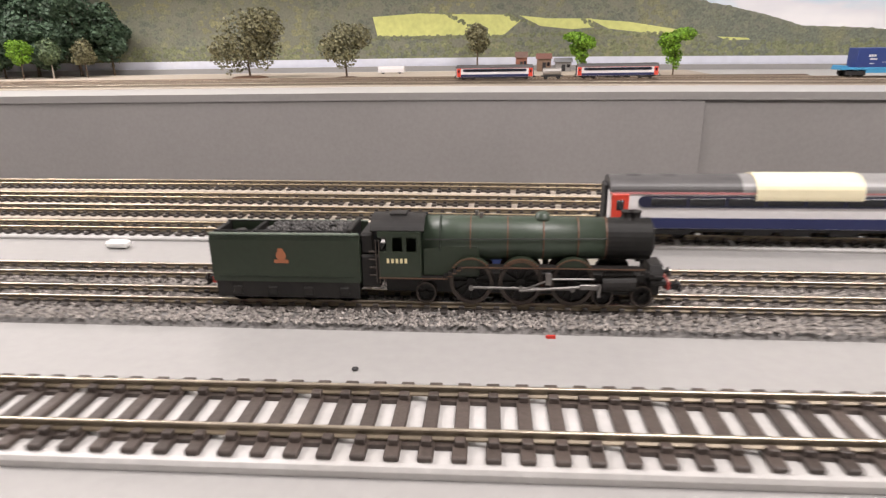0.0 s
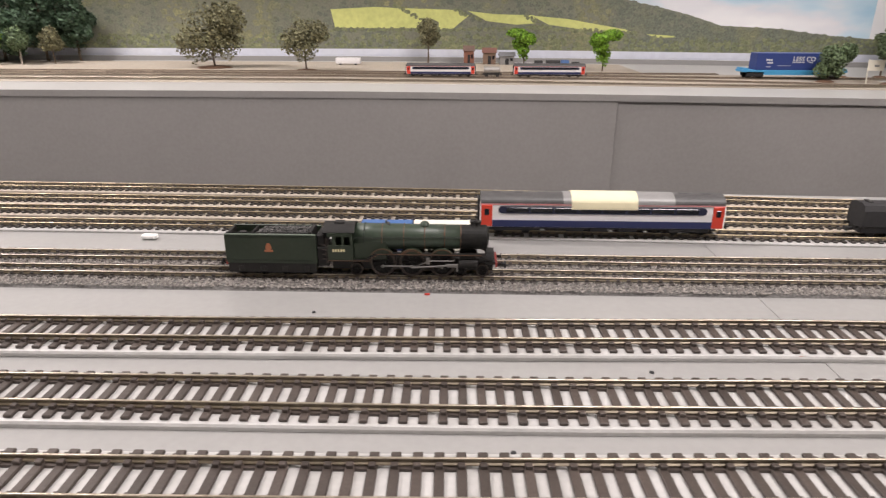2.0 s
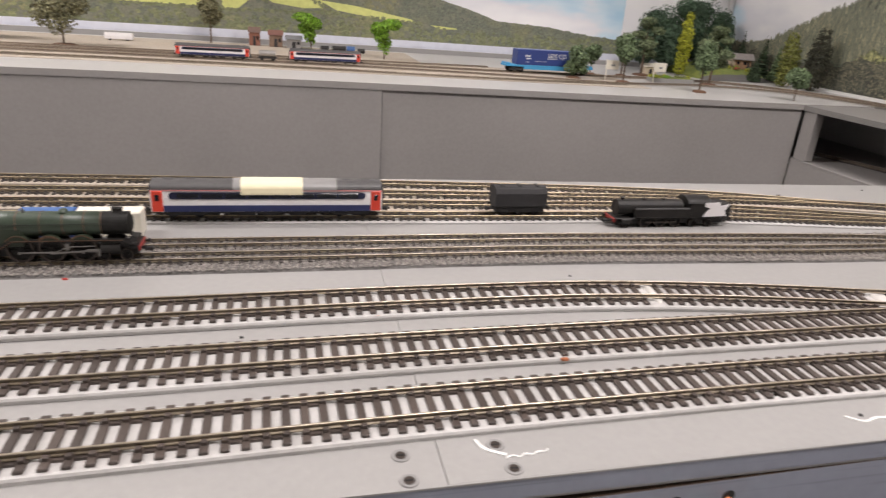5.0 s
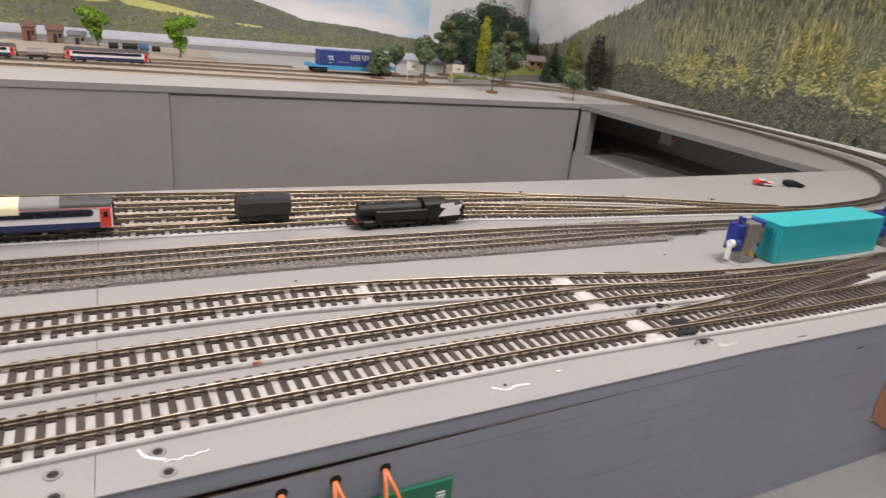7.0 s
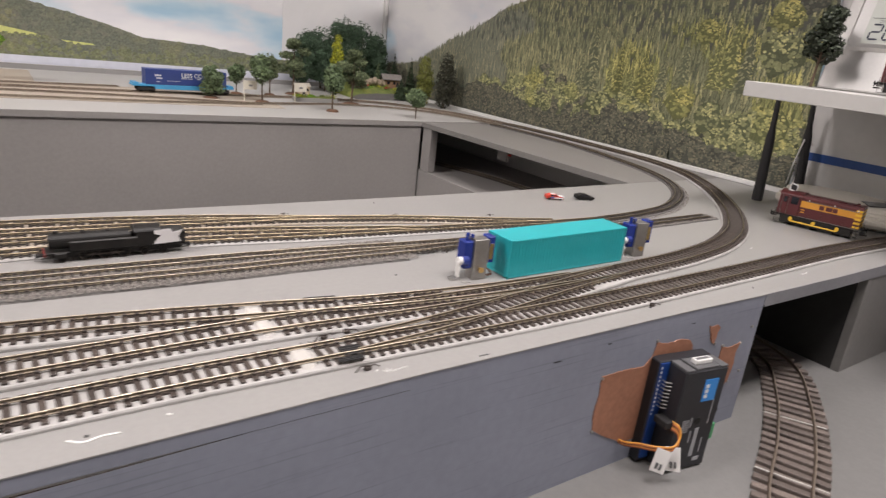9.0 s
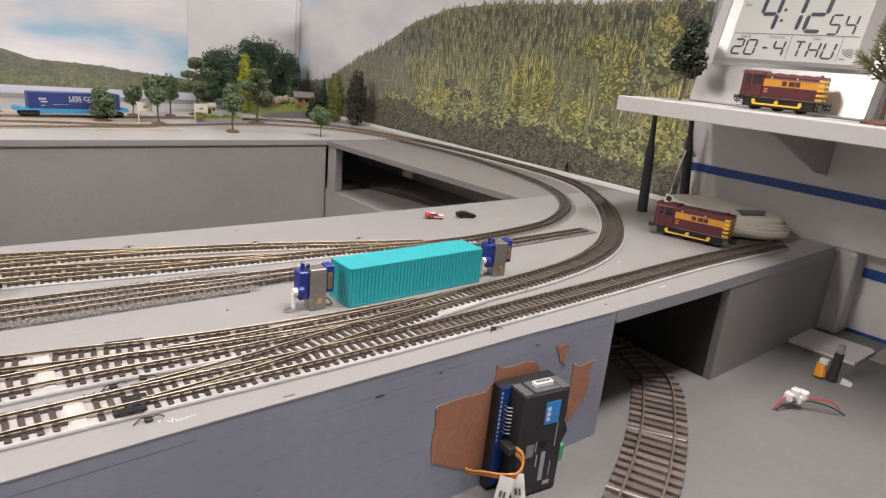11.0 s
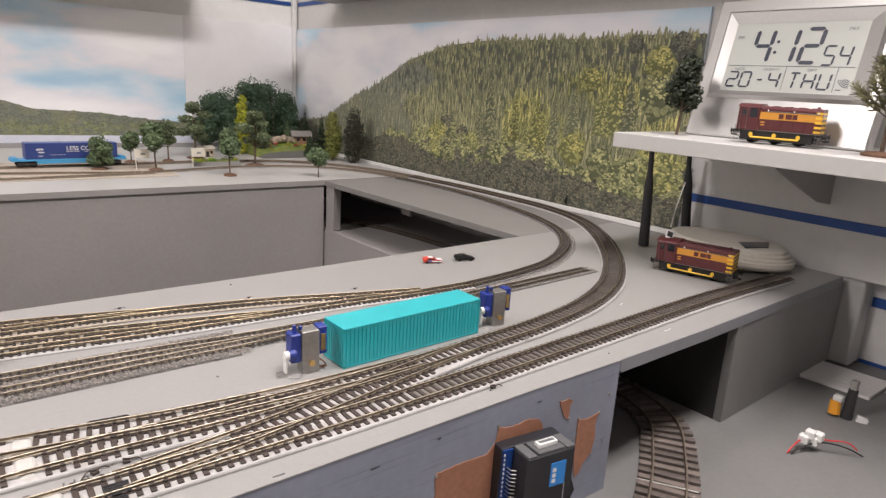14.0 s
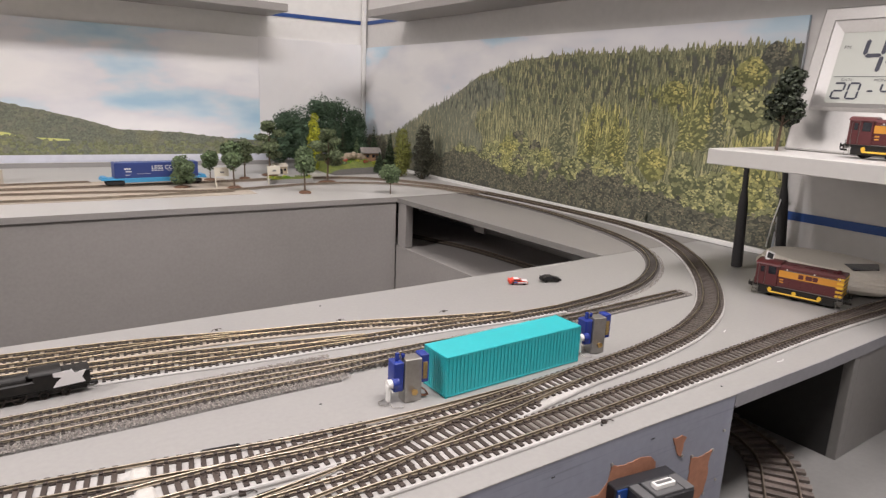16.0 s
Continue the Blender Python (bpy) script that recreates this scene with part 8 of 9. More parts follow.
model_tree("dull yellow green conical model tree by the wall", on_far(1.600, 1.262), 0.130, 0.050, YEW, "poplar", 16, base=False, count=1000, size=0.0036)
model_tree("tall dark conifer model tree by the wall", on_far(1.630, 1.200), 0.146, 0.058, DUSK_LEAF, "poplar", 17, base=False, count=1200, size=0.0036)
for k, (x, y, h, w) in enumerate(((1.475, 1.43, 0.105, 0.036), (1.503, 1.49, 0.135, 0.046), (1.536, 1.505, 0.128, 0.044), (1.560, 1.46, 0.098, 0.032), (1.640, 1.50, 0.120, 0.042), (1.652, 1.42, 0.115, 0.040), (1.650, 1.36, 0.095, 0.036), (1.575, 1.345, 0.060, 0.036))):
    model_tree("dark green conical fir model tree", on_far(x, y), h, w, FIR if k % 3 else GREEN, "fir", 20 + k, base=False, group="fir trees", count=700, size=0.0034)
for k, (x, y, h, w) in enumerate(((1.365, 1.545, 0.165, 0.115), (1.430, 1.575, 0.180, 0.130), (1.500, 1.58, 0.212, 0.135), (1.565, 1.585, 0.200, 0.120), (1.615, 1.575, 0.175, 0.095), (1.410, 1.50, 0.120, 0.100), (1.335, 1.50, 0.115, 0.070))):
    model_tree("large dark green broadleaf model tree in the corner", on_far(x, y), h, w, DARK_GREEN, "bush", 40 + k, base=False, group="corner trees", count=4600, size=0.0037)
# dark wood at the far left end
for k, (x, y, h, w) in enumerate(((-1.30, 1.57, 0.24, 0.17), (-1.17, 1.58, 0.25, 0.18), (-1.04, 1.57, 0.23, 0.17), (-0.92, 1.575, 0.24, 0.16), (-0.81, 1.58, 0.22, 0.15), (-0.735, 1.60, 0.18, 0.10), (-1.10, 1.50, 0.15, 0.13), (-0.96, 1.51, 0.14, 0.12), (-0.84, 1.52, 0.13, 0.10), (-1.24, 1.50, 0.15, 0.13))):
    model_tree("large dark green broadleaf model tree", on_far(x, y), h, w, DARK_GREEN, "bush", 60 + k, base=False, group="end wood", count=1700, size=0.0068)
model_tree("bright green model tree with pale thick trunk", on_far(-0.985, 1.41), 0.082, 0.052, LIME, "round", 80, PALE_BARK, False, group="end wood")
model_tree("small red leaved model tree", on_far(-1.045, 1.44), 0.050, 0.046, RED_LEAF, "round", 81, PALE_BARK, False, group="end wood", count=500)
model_tree("mid green model tree before dark wood", on_far(-0.868, 1.45), 0.088, 0.058, LIME, "round", 82, BARK, False, group="end wood", count=600)
model_tree("green model tree with white trunk", on_far(-0.800, 1.46), 0.092, 0.056, GREEN, "round", 83, PALE_BARK, False, group="end wood")
model_tree("olive model tree at the wood edge", on_far(-0.742, 1.50), 0.088, 0.062, OLIVE, "round", 84, BARK, False, group="end wood")
# trees on the shelf
SHELF_LEAF = leaf_material("dark_shelf_tree_foliage", (0.018, 0.026, 0.014), (0.05, 0.062, 0.035))
model_tree("dark green irregular model tree on the shelf", (1.503, 0.172, 0.1772), 0.101, 0.058, SHELF_LEAF, "clumpy", 92, base=False, group="shelf trees", count=900, size=0.0040, bole=0.30)
model_tree("sparse olive needle leaved model tree on the shelf", (1.500, -0.072, 0.1772), 0.112, 0.076, OLIVE, "sprig", 91, group="shelf trees", count=2600, size=0.008)

# scenic ground, planter, mound
GROUND = material("tan_scatter_ground", (0.46, 0.395, 0.32), 0.9, grain=0.25, scale=400, stain=0.5, stain_scale=14, stain_colour=(0.47, 0.44, 0.39), bump=0.6)
MOSS = material("mossy_green_scatter", (0.13, 0.17, 0.04), 0.9, grain=0.4, scale=400, stain=0.6, stain_scale=40, stain_colour=(0.30, 0.30, 0.06), bump=0.8)
DARK_GROUND = material("dark_grey_ground", (0.11, 0.105, 0.10), 0.9, grain=0.25, scale=300, bump=0.5)
bm = bmesh.new()
sheet(bm, [X0 + 0.01, 0.0, 0.6, 0.8, 1.0, 1.13], 1.085, 1.345, lambda x: far_z(x) + 0.0012, 0.0010, 0, 0)
sheet(bm, [X0 + 0.01, 0.0, 0.5, 0.68], 1.346, 1.60, lambda x: far_z(x) + 0.0010, 0.0009, 0, 0)
thing("scenic_ground", bm, GROUND, "tan scatter material round the far tracks", "ground cover", kind="stuff")
bm = bmesh.new()
rows = []
for i in range(15):
    x = 1.43 + 0.225 * i / 14
    row = []
    for j in range(7):
        y = 1.335 + 0.21 * j / 6
        e = math.sin(math.pi * i / 14) ** 0.5
        row.append(bm.verts.new((x, y, far_z(x) + 0.0008 + (0.030 * min(1, j / 2.2) * e if j else 0) + 0.003 * noise.noise((x * 40, y * 40, 0)) * (1 if 0 < j else 0))))
    rows.append(row)
for a, b in zip(rows, rows[1:]):
    for j in range(6):
        bm.faces.new((a[j], a[j + 1], b[j + 1], b[j])).material_index = 0 if j == 0 else 1
thing("grass_bank", bm, [DARK_GROUND, MOSS], "mossy grass bank with a dark grey front slope", "bank", kind="stuff", smooth=True)


def flower_tufts(name, label, spots, colours, seed):
    for k, (x, y, z) in enumerate(spots):
        c = colours[k % len(colours)]
        me = leaves([(0, 0, 0.003, 0.007, 0.004)], 60, 0.0024, seed + k)
        me.materials.append(c)
        ob = new(name, me)
        ob.location = (x, y, z)
        tagged(ob, label, "plant", "flower tufts")


r6 = random.Random(12)
flower_tufts("flower_tuft", "small tuft of coloured scatter flowers", [(1.455 + 0.17 * r6.random(), 1.372 + 0.05 * r6.random(), far_z(1.55) + 0.024 + 0.007 * r6.random()) for _ in range(16)], [YELLOW_GREEN, GREEN, RED_LEAF, LIME], 5)


def chalet():
    top = empty("model_house", "small brown timber model house with grey roof", "model house", at=(1.590, 1.430, far_z(1.59) + 0.030))
    wood = material("brown_timber_wall", (0.26, 0.15, 0.085), 0.7, grain=0.25, scale=200)
    part("wall", new_box(-0.024, 0.024, -0.014, 0.014, -0.004, 0.022), wood, top)
    bm = bmesh.new()
    ring = [(-0.020, 0.020), (0.0, 0.034), (0.020, 0.020), (0.020, 0.0225), (0.0, 0.0365), (-0.020, 0.0225)]
    extrude_profile(bm, ring, -0.030, 0.030)
    part("roof", bm, material("grey_roof_felt", (0.22, 0.20, 0.185), 0.8, grain=0.2, scale=200), top)
    for x in (-0.014, 0.004):
        part("window", new_box(x, x + 0.008, -0.0146, -0.0138, 0.008, 0.016), GLASS_DARK, top)
    part("door", new_box(0.014, 0.021, -0.0147, -0.0138, -0.003, 0.014), BLACK_MATT, top)
    top.matrix_basis = pose(1.590, 1.430, far_z(1.59) + 0.030, 0, 0, -18)
    rocks = bmesh.new()
    for k in range(5):
        bmesh.ops.create_icosphere(rocks, subdivisions=2, radius=0.011, matrix=pose(1.505 + k * 0.015, 1.43 + 0.004 * (k % 2), far_z(1.5) + 0.038 + 0.003 * (k % 3)))
    for v in rocks.verts:
        v.co += Vector((noise.noise(v.co * 120), noise.noise(v.co * 120 + Vector((5, 0, 0))), noise.noise(v.co * 120 + Vector((0, 7, 0))))) * 0.004
    thing("rock_wall", rocks, material("tan_rock", (0.33, 0.27, 0.20), 0.85, grain=0.3, scale=200, bump=0.6), "low tan rock outcrop beside the house", "rock")


chalet()


def hut(label, x, y, w, d, h, wall_c, roof_c, group="huts"):
    z = far_z(x) + 0.0011
    top = empty("model_hut", label, "model hut", group, at=(x, y, z))
    part("wall", new_box(-w / 2, w / 2, -d / 2, d / 2, 0.0, h * 0.72), material("hut_wall", wall_c, 0.7, grain=0.12, scale=200), top)
    bm = bmesh.new()
    extrude_profile(bm, [(-d * 0.62, h * 0.70), (d * 0.62, h * 0.70), (0.0, h)], -w * 0.58, w * 0.58)
    part("roof", bm, material("hut_roof", roof_c, 0.7, grain=0.1, scale=200), top)
    part("door", new_box(-w * 0.12, w * 0.12, -d / 2 - 0.0006, -d / 2 + 0.0004, 0.0, h * 0.5), BLACK_MATT, top)
    part("window", new_box(w * 0.22, w * 0.40, -d / 2 - 0.0006, -d / 2 + 0.0004, h * 0.3, h * 0.52), GLASS_DARK, top)


hut("small beige model hut with pale roof", 1.300, 1.405, 0.034, 0.024, 0.028, (0.50, 0.42, 0.30), (0.62, 0.57, 0.48))
hut("small red brown model hut", 0.293, 1.575, 0.026, 0.022, 0.044, (0.24, 0.10, 0.065), (0.16, 0.10, 0.08))
hut("small brown model hut", 0.345, 1.565, 0.032, 0.022, 0.040, (0.20, 0.13, 0.09), (0.19, 0.09, 0.07))
hut("low grey model shed", 0.389, 1.560, 0.036, 0.024, 0.030, (0.26, 0.25, 0.24), (0.20, 0.20, 0.21))
for x, w, h, c, lab in ((0.463, 0.020, 0.014, BLACK, "black"), (0.498, 0.034, 0.015, BLACK, "black"), (0.527, 0.020, 0.016, CONT_BLUE, "pale blue"), (0.553, 0.018, 0.012, BLACK, "black")):
    bm = bmesh.new()
    extrude_profile(bm, [(-0.006, 0.002), (0.006, 0.002), (0.006, h * 0.6), (0.004, h), (-0.004, h), (-0.006, h * 0.6)], -w / 2, w / 2)
    car = thing("parked_vehicle", bm, c, lab + " model vehicle parked behind the coaches", "vehicle", "parked vehicles", m=pose(*on_far(x, 1.50, 0.0012)))
    wheel = mesh_from("wheel", solid_wheel(0.0024, 0.0015), BLACK, True)
    for dx in (-0.3, 0.3):
        part("wheel", wheel, BLACK, car, m=pose(dx * w, -0.0056, 0.0024))
bm = bmesh.new()
extrude_profile(bm, [(-0.009, 0.003), (0.009, 0.003), (0.009, 0.010), (0.007, 0.0165), (-0.007, 0.0165), (-0.009, 0.010)], -0.030, 0.030)
van = thing("parked_van", bm, WHITE_PAINT, "white model van parked on tan ground", "vehicle", m=pose(*on_far(-0.005, 1.505, 0.0012)))
wheel = mesh_from("wheel", solid_wheel(0.0034, 0.0018), BLACK, True)
for dx in (-0.019, 0.019):
    part("wheel", wheel, BLACK, van, m=pose(dx, -0.0082, 0.0034))
part("windscreen", new_box(-0.0304, -0.0298, -0.006, 0.006, 0.0095, 0.0155), GLASS_DARK, van)


def planter():
    top = empty("flower_bed", "raised grey edged model flower bed with yellow flowers", "flower bed")
    z = far_z(1.27)
    ring = [(1.206, 1.222), (1.318, 1.222), (1.330, 1.262), (1.215, 1.262)]
    bm = bmesh.new()
    a = [bm.verts.new((x, y, z + 0.0003)) for x, y in ring]
    b = [bm.verts.new((x, y, z + 0.010)) for x, y in ring]
    for i in range(4):
        bm.faces.new((a[i], a[(i + 1) % 4], b[(i + 1) % 4], b[i]))
    bm.faces.new(b), bm.faces.new(a)
    part("kerb", bm, GREY_TOP, top)
    bm = bmesh.new()
    cx, cy = 1.267, 1.242
    vs = [bm.verts.new((cx + (x - cx) * 0.93, cy + (y - cy) * 0.86, z + 0.0112)) for x, y in ring]
    ws = [bm.verts.new((v.co.x, v.co.y, z + 0.0100)) for v in vs]
    for i in range(4):
        bm.faces.new((vs[i], vs[(i + 1) % 4], ws[(i + 1) % 4], ws[i]))
    bm.faces.new(vs)
    part("turf", bm, MOSS, top)


planter()
flower_tufts("flower_tuft", "small tuft of yellow scatter flowers", [(1.215 + 0.105 * r6.random(), 1.228 + 0.028 * r6.random(), far_z(1.27) + 0.0100) for _ in range(12)], [YELLOW_GREEN, LIME, MOSS], 45)
for x, y in ((1.073, 1.192), (1.197, 1.200)):
    z = far_z(x)
    sign = empty("model_sign", "small cream sign board on a thin post", "sign", "signs", at=(x, y, z))
    bm = bmesh.new()
    cylinder(bm, (0, 0, 0), (-0.003, 0, 0.047), 0.0012, n=8)
    part("post", bm, CONT_WHITE, sign)
    plate = part("board", new_box(-0.002, 0.028, -0.0012, 0.0, 0.026, 0.046, 0.0003), CONT_WHITE, sign)
    part("lettering", new_box(0.009, 0.018, -0.0016, -0.0012, 0.033, 0.037), SILVER_TAPE, plate)

# trains standing on the far board
Z_FAR = far_z(0.3) + 0.0016 + 0.0012 + 0.0019
passenger_coach("passenger_coach", "white and navy model railcar with red ends", (0.167, 1.190, Z_FAR), 0.136, False, PINK_LINE)
passenger_coach("passenger_coach", "white and navy model railcar with red ends", (0.380, 1.190, Z_FAR), 0.140, False, PINK_LINE)


def tank_wagon(at):
    top = empty("tank_wagon", "small silver model tank wagon between two railcars", "wagon", at=at)
    bm = bmesh.new()
    cylinder(bm, (0.003, 0, 0.0125), (0.035, 0, 0.0125), 0.0068, n=20)
    part("tank", bm, STEEL, top)
    bm = bmesh.new()
    box(bm, 0.0, 0.038, -0.0060, 0.0060, 0.0040, 0.0064)
    part("chassis", bm, BLACK_MATT, top)
    mesh = mesh_from("wheel", solid_wheel(0.0031), BLACK, True)
    for x in (0.008, 0.030):
        for s in (-1, 1):
            part("wheel", mesh, BLACK, top, m=pose(x, s * 0.0052, 0.0031, 0, 0, 0 if s < 0 else 180))


tank_wagon((0.318, 1.190, Z_FAR))


def container_wagon(m):
    top = empty("container_wagon", "light blue model flat wagon carrying long dark blue container", "wagon")
    paint = material("light_blue_paint", (0.07, 0.34, 0.62), 0.42, grain=0.04, scale=200)
    navy = material("dark_blue_container_paint", (0.030, 0.055, 0.21), 0.42, grain=0.04, scale=200)
    L = 0.218
    bm = bmesh.new()
    box(bm, 0.0, L, -0.0165, 0.0165, 0.0125, 0.0165, 0.0005)
    box(bm, 0.045, L - 0.045, -0.0160, 0.0160, 0.0070, 0.0125, 0.0005)
    box(bm, 0.002, 0.012, -0.0165, 0.0165, 0.0165, 0.0200, 0.0005)
    box(bm, L - 0.012, L - 0.002, -0.0165, 0.0165, 0.0165, 0.0200, 0.0005)
    part("deck", bm, paint, top, "light blue wagon deck")
    mesh = mesh_from("wheel", solid_wheel(0.0056, 0.0026), BLACK, True)
    for bx in (0.028, L - 0.028):
        bm = bmesh.new()
        for s in (-1, 1):
            box(bm, bx - 0.018, bx + 0.018, s * 0.0125 - 0.0012, s * 0.0125 + 0.0012, 0.0035, 0.0105, 0.0005)
        box(bm, bx - 0.004, bx + 0.004, -0.012, 0.012, 0.0055, 0.0124)
        bogie = part("bogie", bm, BLACK_MATT, top)
        for dx in (-0.0115, 0.0115):
            for s in (-1, 1):
                part("wheel", mesh, BLACK, bogie, m=pose(bx + dx, s * 0.0098, 0.0056, 0, 0, 0 if s < 0 else 180))
    bm = bmesh.new()
    box(bm, 0.026, 0.200, -0.0158, 0.0158, 0.0168, 0.0495, 0.0006)
    cont = part("container", bm, navy, top, "long dark blue container")
    pale = material("pale_blue_roof", (0.16, 0.21, 0.42), 0.5)
    rib = mesh_from("roof_rib", new_box(0.0, 0.0032, -0.0152, 0.0152, 0.0494, 0.0500), pale)
    for k in range(27):
        part("roof_rib", rib, pale, cont, m=pose(0.0285 + k * 0.0064, 0, 0))
    bm = bmesh.new()
    for k in range(3):
        box(bm, 0.045 + k * 0.0046, 0.0485 + k * 0.0046, -0.0161, -0.0158, 0.0345, 0.0385)
    box(bm, 0.048, 0.060, -0.0161, -0.0158, 0.0295, 0.0320)
    box(bm, 0.048, 0.056, -0.0161, -0.0158, 0.0225, 0.0238)
    for k in range(4):
        box(bm, 0.100 + k * 0.0066, 0.1055 + k * 0.0066, -0.0161, -0.0158, 0.0312, 0.0325)
    box(bm, 0.134, 0.142, -0.0161, -0.0158, 0.0312, 0.0325)
    box(bm, 0.070, 0.098, -0.0161, -0.0158, 0.0252, 0.0258)
    part("lettering", bm, WHITE_INK, cont)
    cu = bpy.data.curves.new("printed_word", "FONT")
    cu.body, cu.size, cu.offset = "LESS CO", 0.0125, 0.0002
    cu.materials.append(WHITE_INK)
    ob = new("printed_word", cu)
    ob.parent = cont
    ob.matrix_basis = pose(0.100, -0.0163, 0.0345, 90)
    top.matrix_basis = m


container_wagon(pose(0.849, 1.2560, far_z(0.95) + 0.0005 + 0.0016 + 0.0025, 0, 0.4, 3.2))


# ---- marks and small fittings on the boards ----
ORANGE_DAB = material("orange_brown_paint_dab", (0.36, 0.12, 0.05), 0.5, grain=0.15, scale=400)
CHALK = material("white_scuff", (0.72, 0.715, 0.70), 0.7, grain=0.25, scale=900)
PENCIL = material("dark_pencil", (0.10, 0.10, 0.10), 0.7)
for x, y, z, w, d in ((0.512, 0.0272, 0.0024, 0.0065, 0.0035), (0.589, 0.030, 0.0026, 0.005, 0.004), (0.506, 0.0690, 0.0026, 0.006, 0.003), (0.425, 0.1195, 0.0026, 0.006, 0.003), (0.2643, 0.1805, 0.0005, 0.0040, 0.0014), (0.66, 0.029, 0.0026, 0.004, 0.003)):
    bm = bmesh.new()
    n = 12
    vs = [bm.verts.new((w * 0.36 * math.cos(a) * q, d * 0.36 * math.sin(a) * q, 0.0004)) for a, q in ((2 * math.pi * i / n, random.Random(i + int(x * 999)).uniform(0.75, 1.15)) for i in range(n))]
    ws = [bm.verts.new((v.co.x, v.co.y, -0.0006)) for v in vs]
    bm.faces.new(vs)
    for i in range(n):
        bm.faces.new((vs[i], vs[(i + 1) % n], ws[(i + 1) % n], ws[i]))
    thing("paint_dab", bm, RED_PAINT if x < 0.3 else ORANGE_DAB, "small orange red paint dab", "paint mark", "paint dabs", m=pose(x, y, z))


def scuff(name, label, pts, width, mat, z=0.0004):
    """A thin flat stroke."""
    bm = bmesh.new()
    path = smooth_path(pts, 0.0012)
    sweep(bm, path, [(-width / 2, -0.0003), (width / 2, -0.0003), (width / 2, 0.0001), (-width / 2, 0.0001)], z=z)
    return thing(name, bm, mat, label, "mark", "scuffs and strokes")


scuff("white_scuff", "white chalky scuff on grey paint", [(0.450, 0.0215), (0.452, 0.0165), (0.457, 0.0130), (0.460, 0.0115)], 0.0014, CHALK)
scuff("white_scuff", "white scribbled stroke on grey paint", [(0.459, 0.0100), (0.462, 0.0110), (0.464, 0.0098), (0.467, 0.0115), (0.469, 0.0105), (0.472, 0.0118), (0.475, 0.0116), (0.476, 0.0128)], 0.0006, CHALK)
scuff("white_scuff", "white chalky scuff on grey paint", [(0.612, 0.0150), (0.618, 0.0110), (0.626, 0.0125), (0.634, 0.0115)], 0.0012, CHALK)
scuff("white_scuff", "white scribbled stroke on grey paint", [(0.655, 0.0180), (0.658, 0.0165)], 0.0012, CHALK)
scuff("white_scuff", "short white pen dab on grey paint", [(0.7695, 0.0140), (0.7705, 0.0120)], 0.0014, CHALK)
scuff("white_scuff", "thin white handwritten stroke on grey paint", [(0.7735, 0.0120), (0.7745, 0.0092)], 0.0004, CHALK)
scuff("white_scuff", "thin white handwritten stroke on grey paint", [(0.7765, 0.0135), (0.7752, 0.0088)], 0.0004, CHALK)
scuff("white_scuff", "thin white handwritten scrawl on grey paint", [(0.7770, 0.0112), (0.7782, 0.0115), (0.7775, 0.0092), (0.7792, 0.0090), (0.7800, 0.0104), (0.7808, 0.0090), (0.7818, 0.0104), (0.7828, 0.0091), (0.7838, 0.0106), (0.7850, 0.0094), (0.7860, 0.0110), (0.7870, 0.0096), (0.7890, 0.0112)], 0.0004, CHALK)
scuff("white_scuff", "white chalky scuff by the curve", [(1.283, 0.0800), (1.292, 0.0830)], 0.0008, CHALK)
scuff("white_scuff", "white chalky scuff by the track", [(1.255, 0.0085), (1.263, 0.0075), (1.268, 0.0095)], 0.0008, CHALK)
scuff("dark_scratch", "short dark scratch in the fascia edge", [(0.838, 0.0030), (0.846, 0.0026)], 0.0007, PENCIL)
cu = bpy.data.curves.new("handwritten_number", "FONT")
cu.body, cu.size, cu.extrude, cu.shear = "119", 0.0105, 0.00005, 0.25
cu.materials.append(PENCIL)
word = tagged(new("handwritten_number", cu), "dark handwritten pencil number on the grey board", "mark")
word.matrix_basis = pose(0.7385, 0.0553, 0.0003, 0, 0, 2)
for x0, x1, z in ((0.902, 0.909, -0.0165), (0.956, 0.959, -0.0125), (1.056, 1.060, -0.0130)):
    thing("fascia_scratch", new_box(x0, x1, front_y(x0) - 0.0008, front_y(x0) - 0.0002, z, z + 0.0007), BLACK_DEEP, "short black scratch in the fascia", "scratch", "fascia scratches")
for x, z in ((1.0145, -0.0205), (1.0955, -0.038), (1.136, -0.0445), (1.109, -0.0425), (1.131, -0.083), (0.9565, -0.041), (0.957, -0.088), (1.146, -0.075), (1.148, -0.030)):
    bm = bmesh.new()
    cylinder(bm, (x, front_y(x) - 0.0002, z), (x, front_y(x) - 0.0015, z), 0.0013, n=10)
    thing("screw_head", bm, STEEL, "small steel screw head in the fascia", "screw", "fascia screws")
for k, (x, y) in enumerate(((0.421, 0.0165), (0.422, 0.0035), (0.457, 0.0175), (0.460, 0.0042))):
    bm = bmesh.new()
    lathe_z(bm, [(0.0034, 0.0), (0.0032, 0.0003), (0.0022, 0.0002)], (0, 0, 0.0001), 18)
    ring = thing("countersunk_screw", bm, SILVER_TAPE, "countersunk screw in a ringed hole", "screw", "board screws", m=pose(x, y, 0.0001))
    bm = bmesh.new()
    cylinder(bm, (0, 0, 0.0003), (0, 0, 0.0005), 0.0020, n=14)
    part("screw_head", bm, STEEL_DARK, ring)
    part("slot", new_box(-0.0014, 0.0014, -0.0003, 0.0003, 0.0005, 0.0006), BLACK_DEEP, ring)
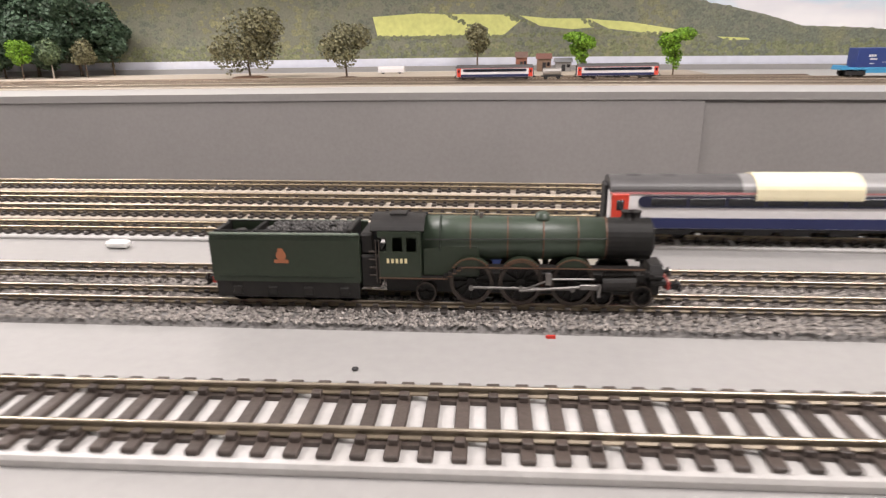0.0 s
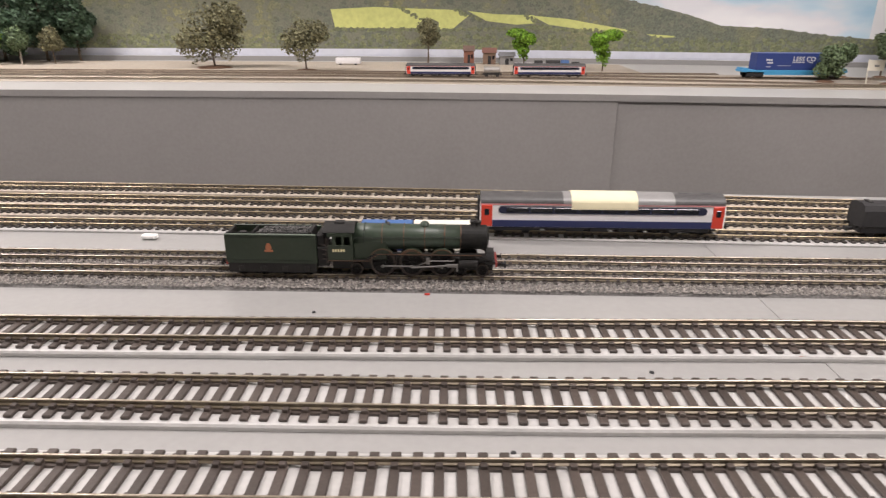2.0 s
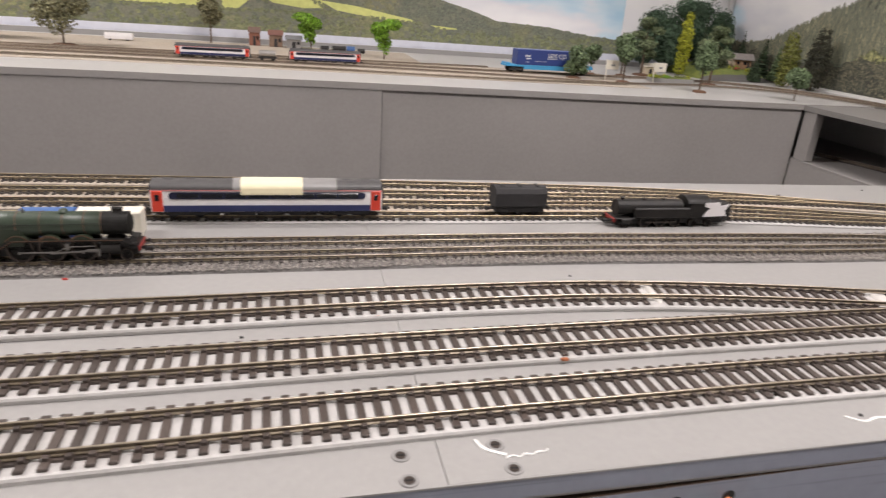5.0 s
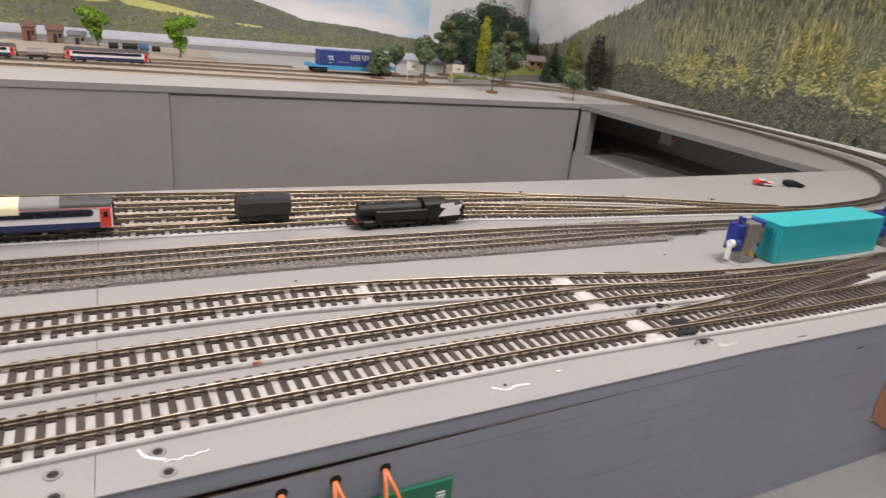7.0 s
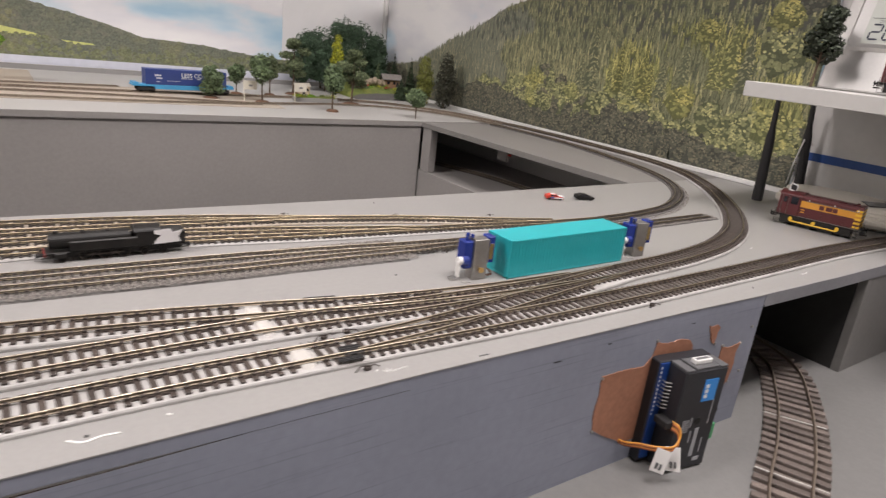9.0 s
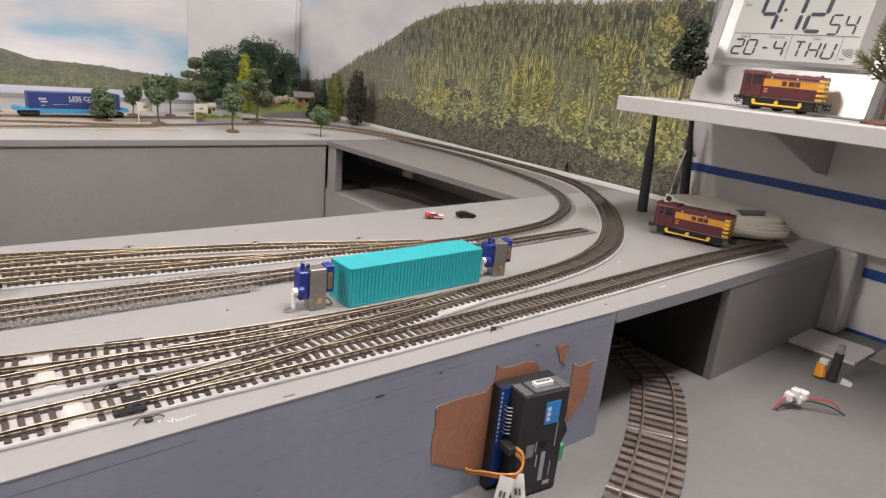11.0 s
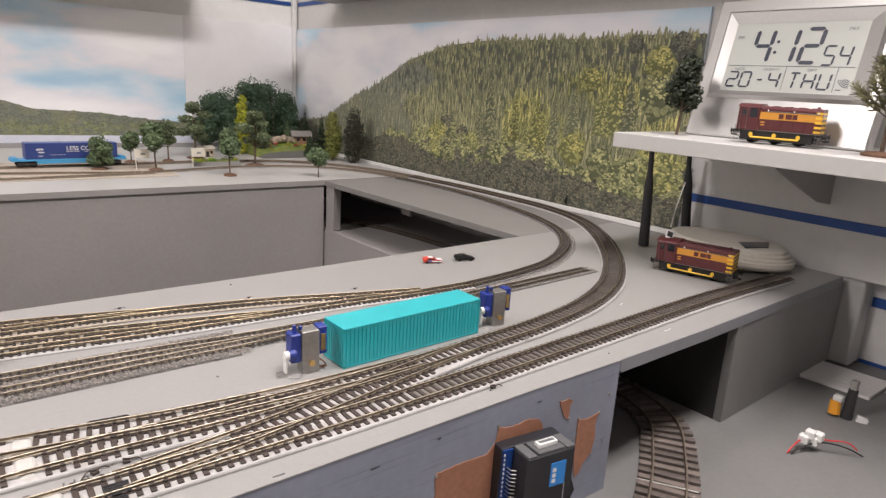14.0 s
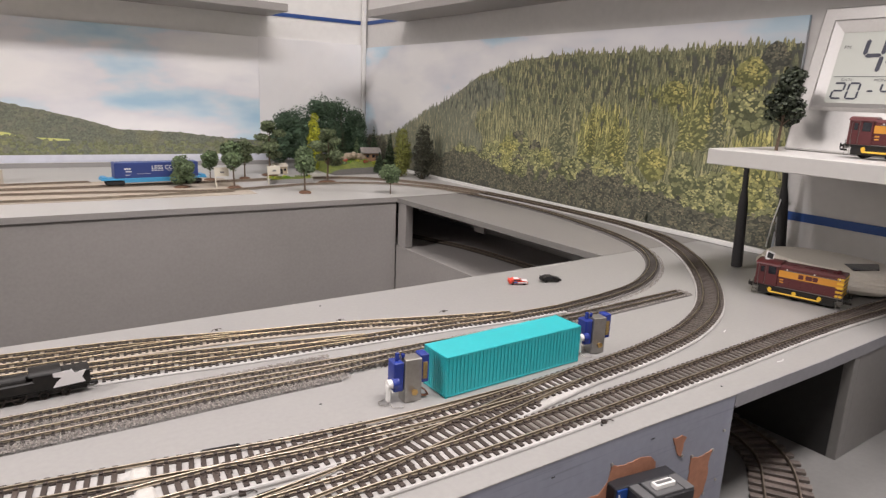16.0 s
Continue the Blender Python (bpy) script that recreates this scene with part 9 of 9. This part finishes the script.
for k, (x, y) in enumerate(((0.8585, 0.1432), (0.30, 0.0555), (0.62, 0.015), (0.55, 0.165), (1.02, 0.012), (0.36, 0.108), (1.16, 0.005), (0.21, 0.158), (0.95, 0.35), (0.47, 0.152))):
    bm = bmesh.new()
    bmesh.ops.create_icosphere(bm, subdivisions=1, radius=0.0011)
    for v in bm.verts:
        v.co.z *= 0.5
    thing("grit", bm, BLACK_MATT if k % 3 else PENCIL, "dark speck of grit on the board", "grit", "grit", m=pose(x, y, 0.0004, 0, 0, k * 40))


def wire_clip(label, m, mat=None):
    bm = bmesh.new()
    P = [(-0.008, 0, 0.0006), (-0.003, 0.002, 0.0022), (0.002, -0.001, 0.0030), (0.006, 0.001, 0.0018), (0.009, -0.002, 0.0006)]
    tube(bm, [tuple(v) for v in smooth_path(P, 0.0015)], 0.0004, 6)
    box(bm, -0.002, 0.002, -0.0015, 0.0015, 0.0003, 0.0024, 0.0003)
    return thing("point_link", bm, mat or STEEL_DARK, label, "fitting", "point links", m=m)


for n, (x, y, a, length, wide, bars) in enumerate(((0.776, 0.1105, -10, 0.024, 0.0036, 2), (0.763, 0.0335, -3, 0.013, 0.0105, 4), (0.758, 0.0240, -3, 0.016, 0.0035, 2), (0.785, 0.0510, 3, 0.012, 0.0034, 2))):
    bar = thing("point_lever_bar", new_box(-length / 2, length / 2, -wide / 2, wide / 2, 0.0, 0.0012, 0.0003), BLACK_MATT, "black plastic moving bar of a track point", "fitting", "point bars", m=pose(x, y, 0.0048, 0, 0, a))
    for i in range(bars):
        y0 = -wide / 2 + wide * (i + 0.28) / bars
        part("ridge", new_box(-length * 0.46, length * 0.46, y0, y0 + wide * 0.44 / bars, 0.0012, 0.0018, 0.0002), BLACK_MATT, bar)
wire_clip("bright bent metal point link beside the track", pose(1.113, 0.0640, 0.0, 0, 0, 15) @ Matrix.Diagonal((1.1, 1.5, 1.4, 1)), STEEL)
for k, (x, y, a) in enumerate(((0.758, 0.0620, 20), (0.775, 0.0640, -10), (0.834, 0.330, 5), (0.949, 0.299, 10), (1.059, 0.271, -5), (0.934, 0.178, 8), (1.024, 0.0135, -10), (0.765, 0.0165, 5))):
    wire_clip("small dark bent wire point link", pose(x, y, 0.0, 0, 0, a) @ Matrix.Diagonal((1, 1, 1, 1) if y < 0.1 else (0.62, 0.5, 0.6, 1)), None)
# white plaster fill in the gaps of the track
PLASTER = material("rough_white_plaster", (0.52, 0.50, 0.47), 0.8, grain=0.08, scale=300, stain=0.25, stain_scale=60, bump=0.5)
for x, y, w, d in ((0.734, 0.0400, 0.0125, 0.030), (0.728, 0.0865, 0.0115, 0.028), (0.7285, 0.1085, 0.0120, 0.022), (0.586, 0.1295, 0.0055, 0.026)):
    bm = bmesh.new()
    rows = []
    for i in range(9):
        row = []
        for k in range(9):
            u, v = (i / 8 - 0.5) * 2, (k / 8 - 0.5) * 2
            q = 1 - 0.30 * u * u * v * v
            edge = max(0.0, 1 - max(abs(u), abs(v)) ** 4)
            row.append(bm.verts.new((u * w / 2 * q * (1 + 0.10 * noise.noise((v * 2, x * 90, 1))), v * d / 2 * q * (1 + 0.06 * noise.noise((u * 2, y * 90, 2))), 0.0021 * edge ** 0.5 + 0.0003 * noise.noise((u * 3, v * 3, x * 50)))))
        rows.append(row)
    for a, b in zip(rows, rows[1:]):
        for k in range(8):
            bm.faces.new((a[k], a[k + 1], b[k + 1], b[k]))
    thing("plaster_fill", bm, PLASTER, "rough white plaster fill between the rails", "filler", "plaster fills", m=pose(x, y, 0.0026, 0, 0, -8 if y > 0.1 else -3), smooth=True)
bm = bmesh.new()
box(bm, -0.005, 0.005, -0.0025, 0.0025, 0.0, 0.0030, 0.0008)
thing("white_clip", bm, WHITE_PLASTIC, "small white plastic clip beside the tracks", "clip", m=pose(0.0807, 0.2600, 0.0005))
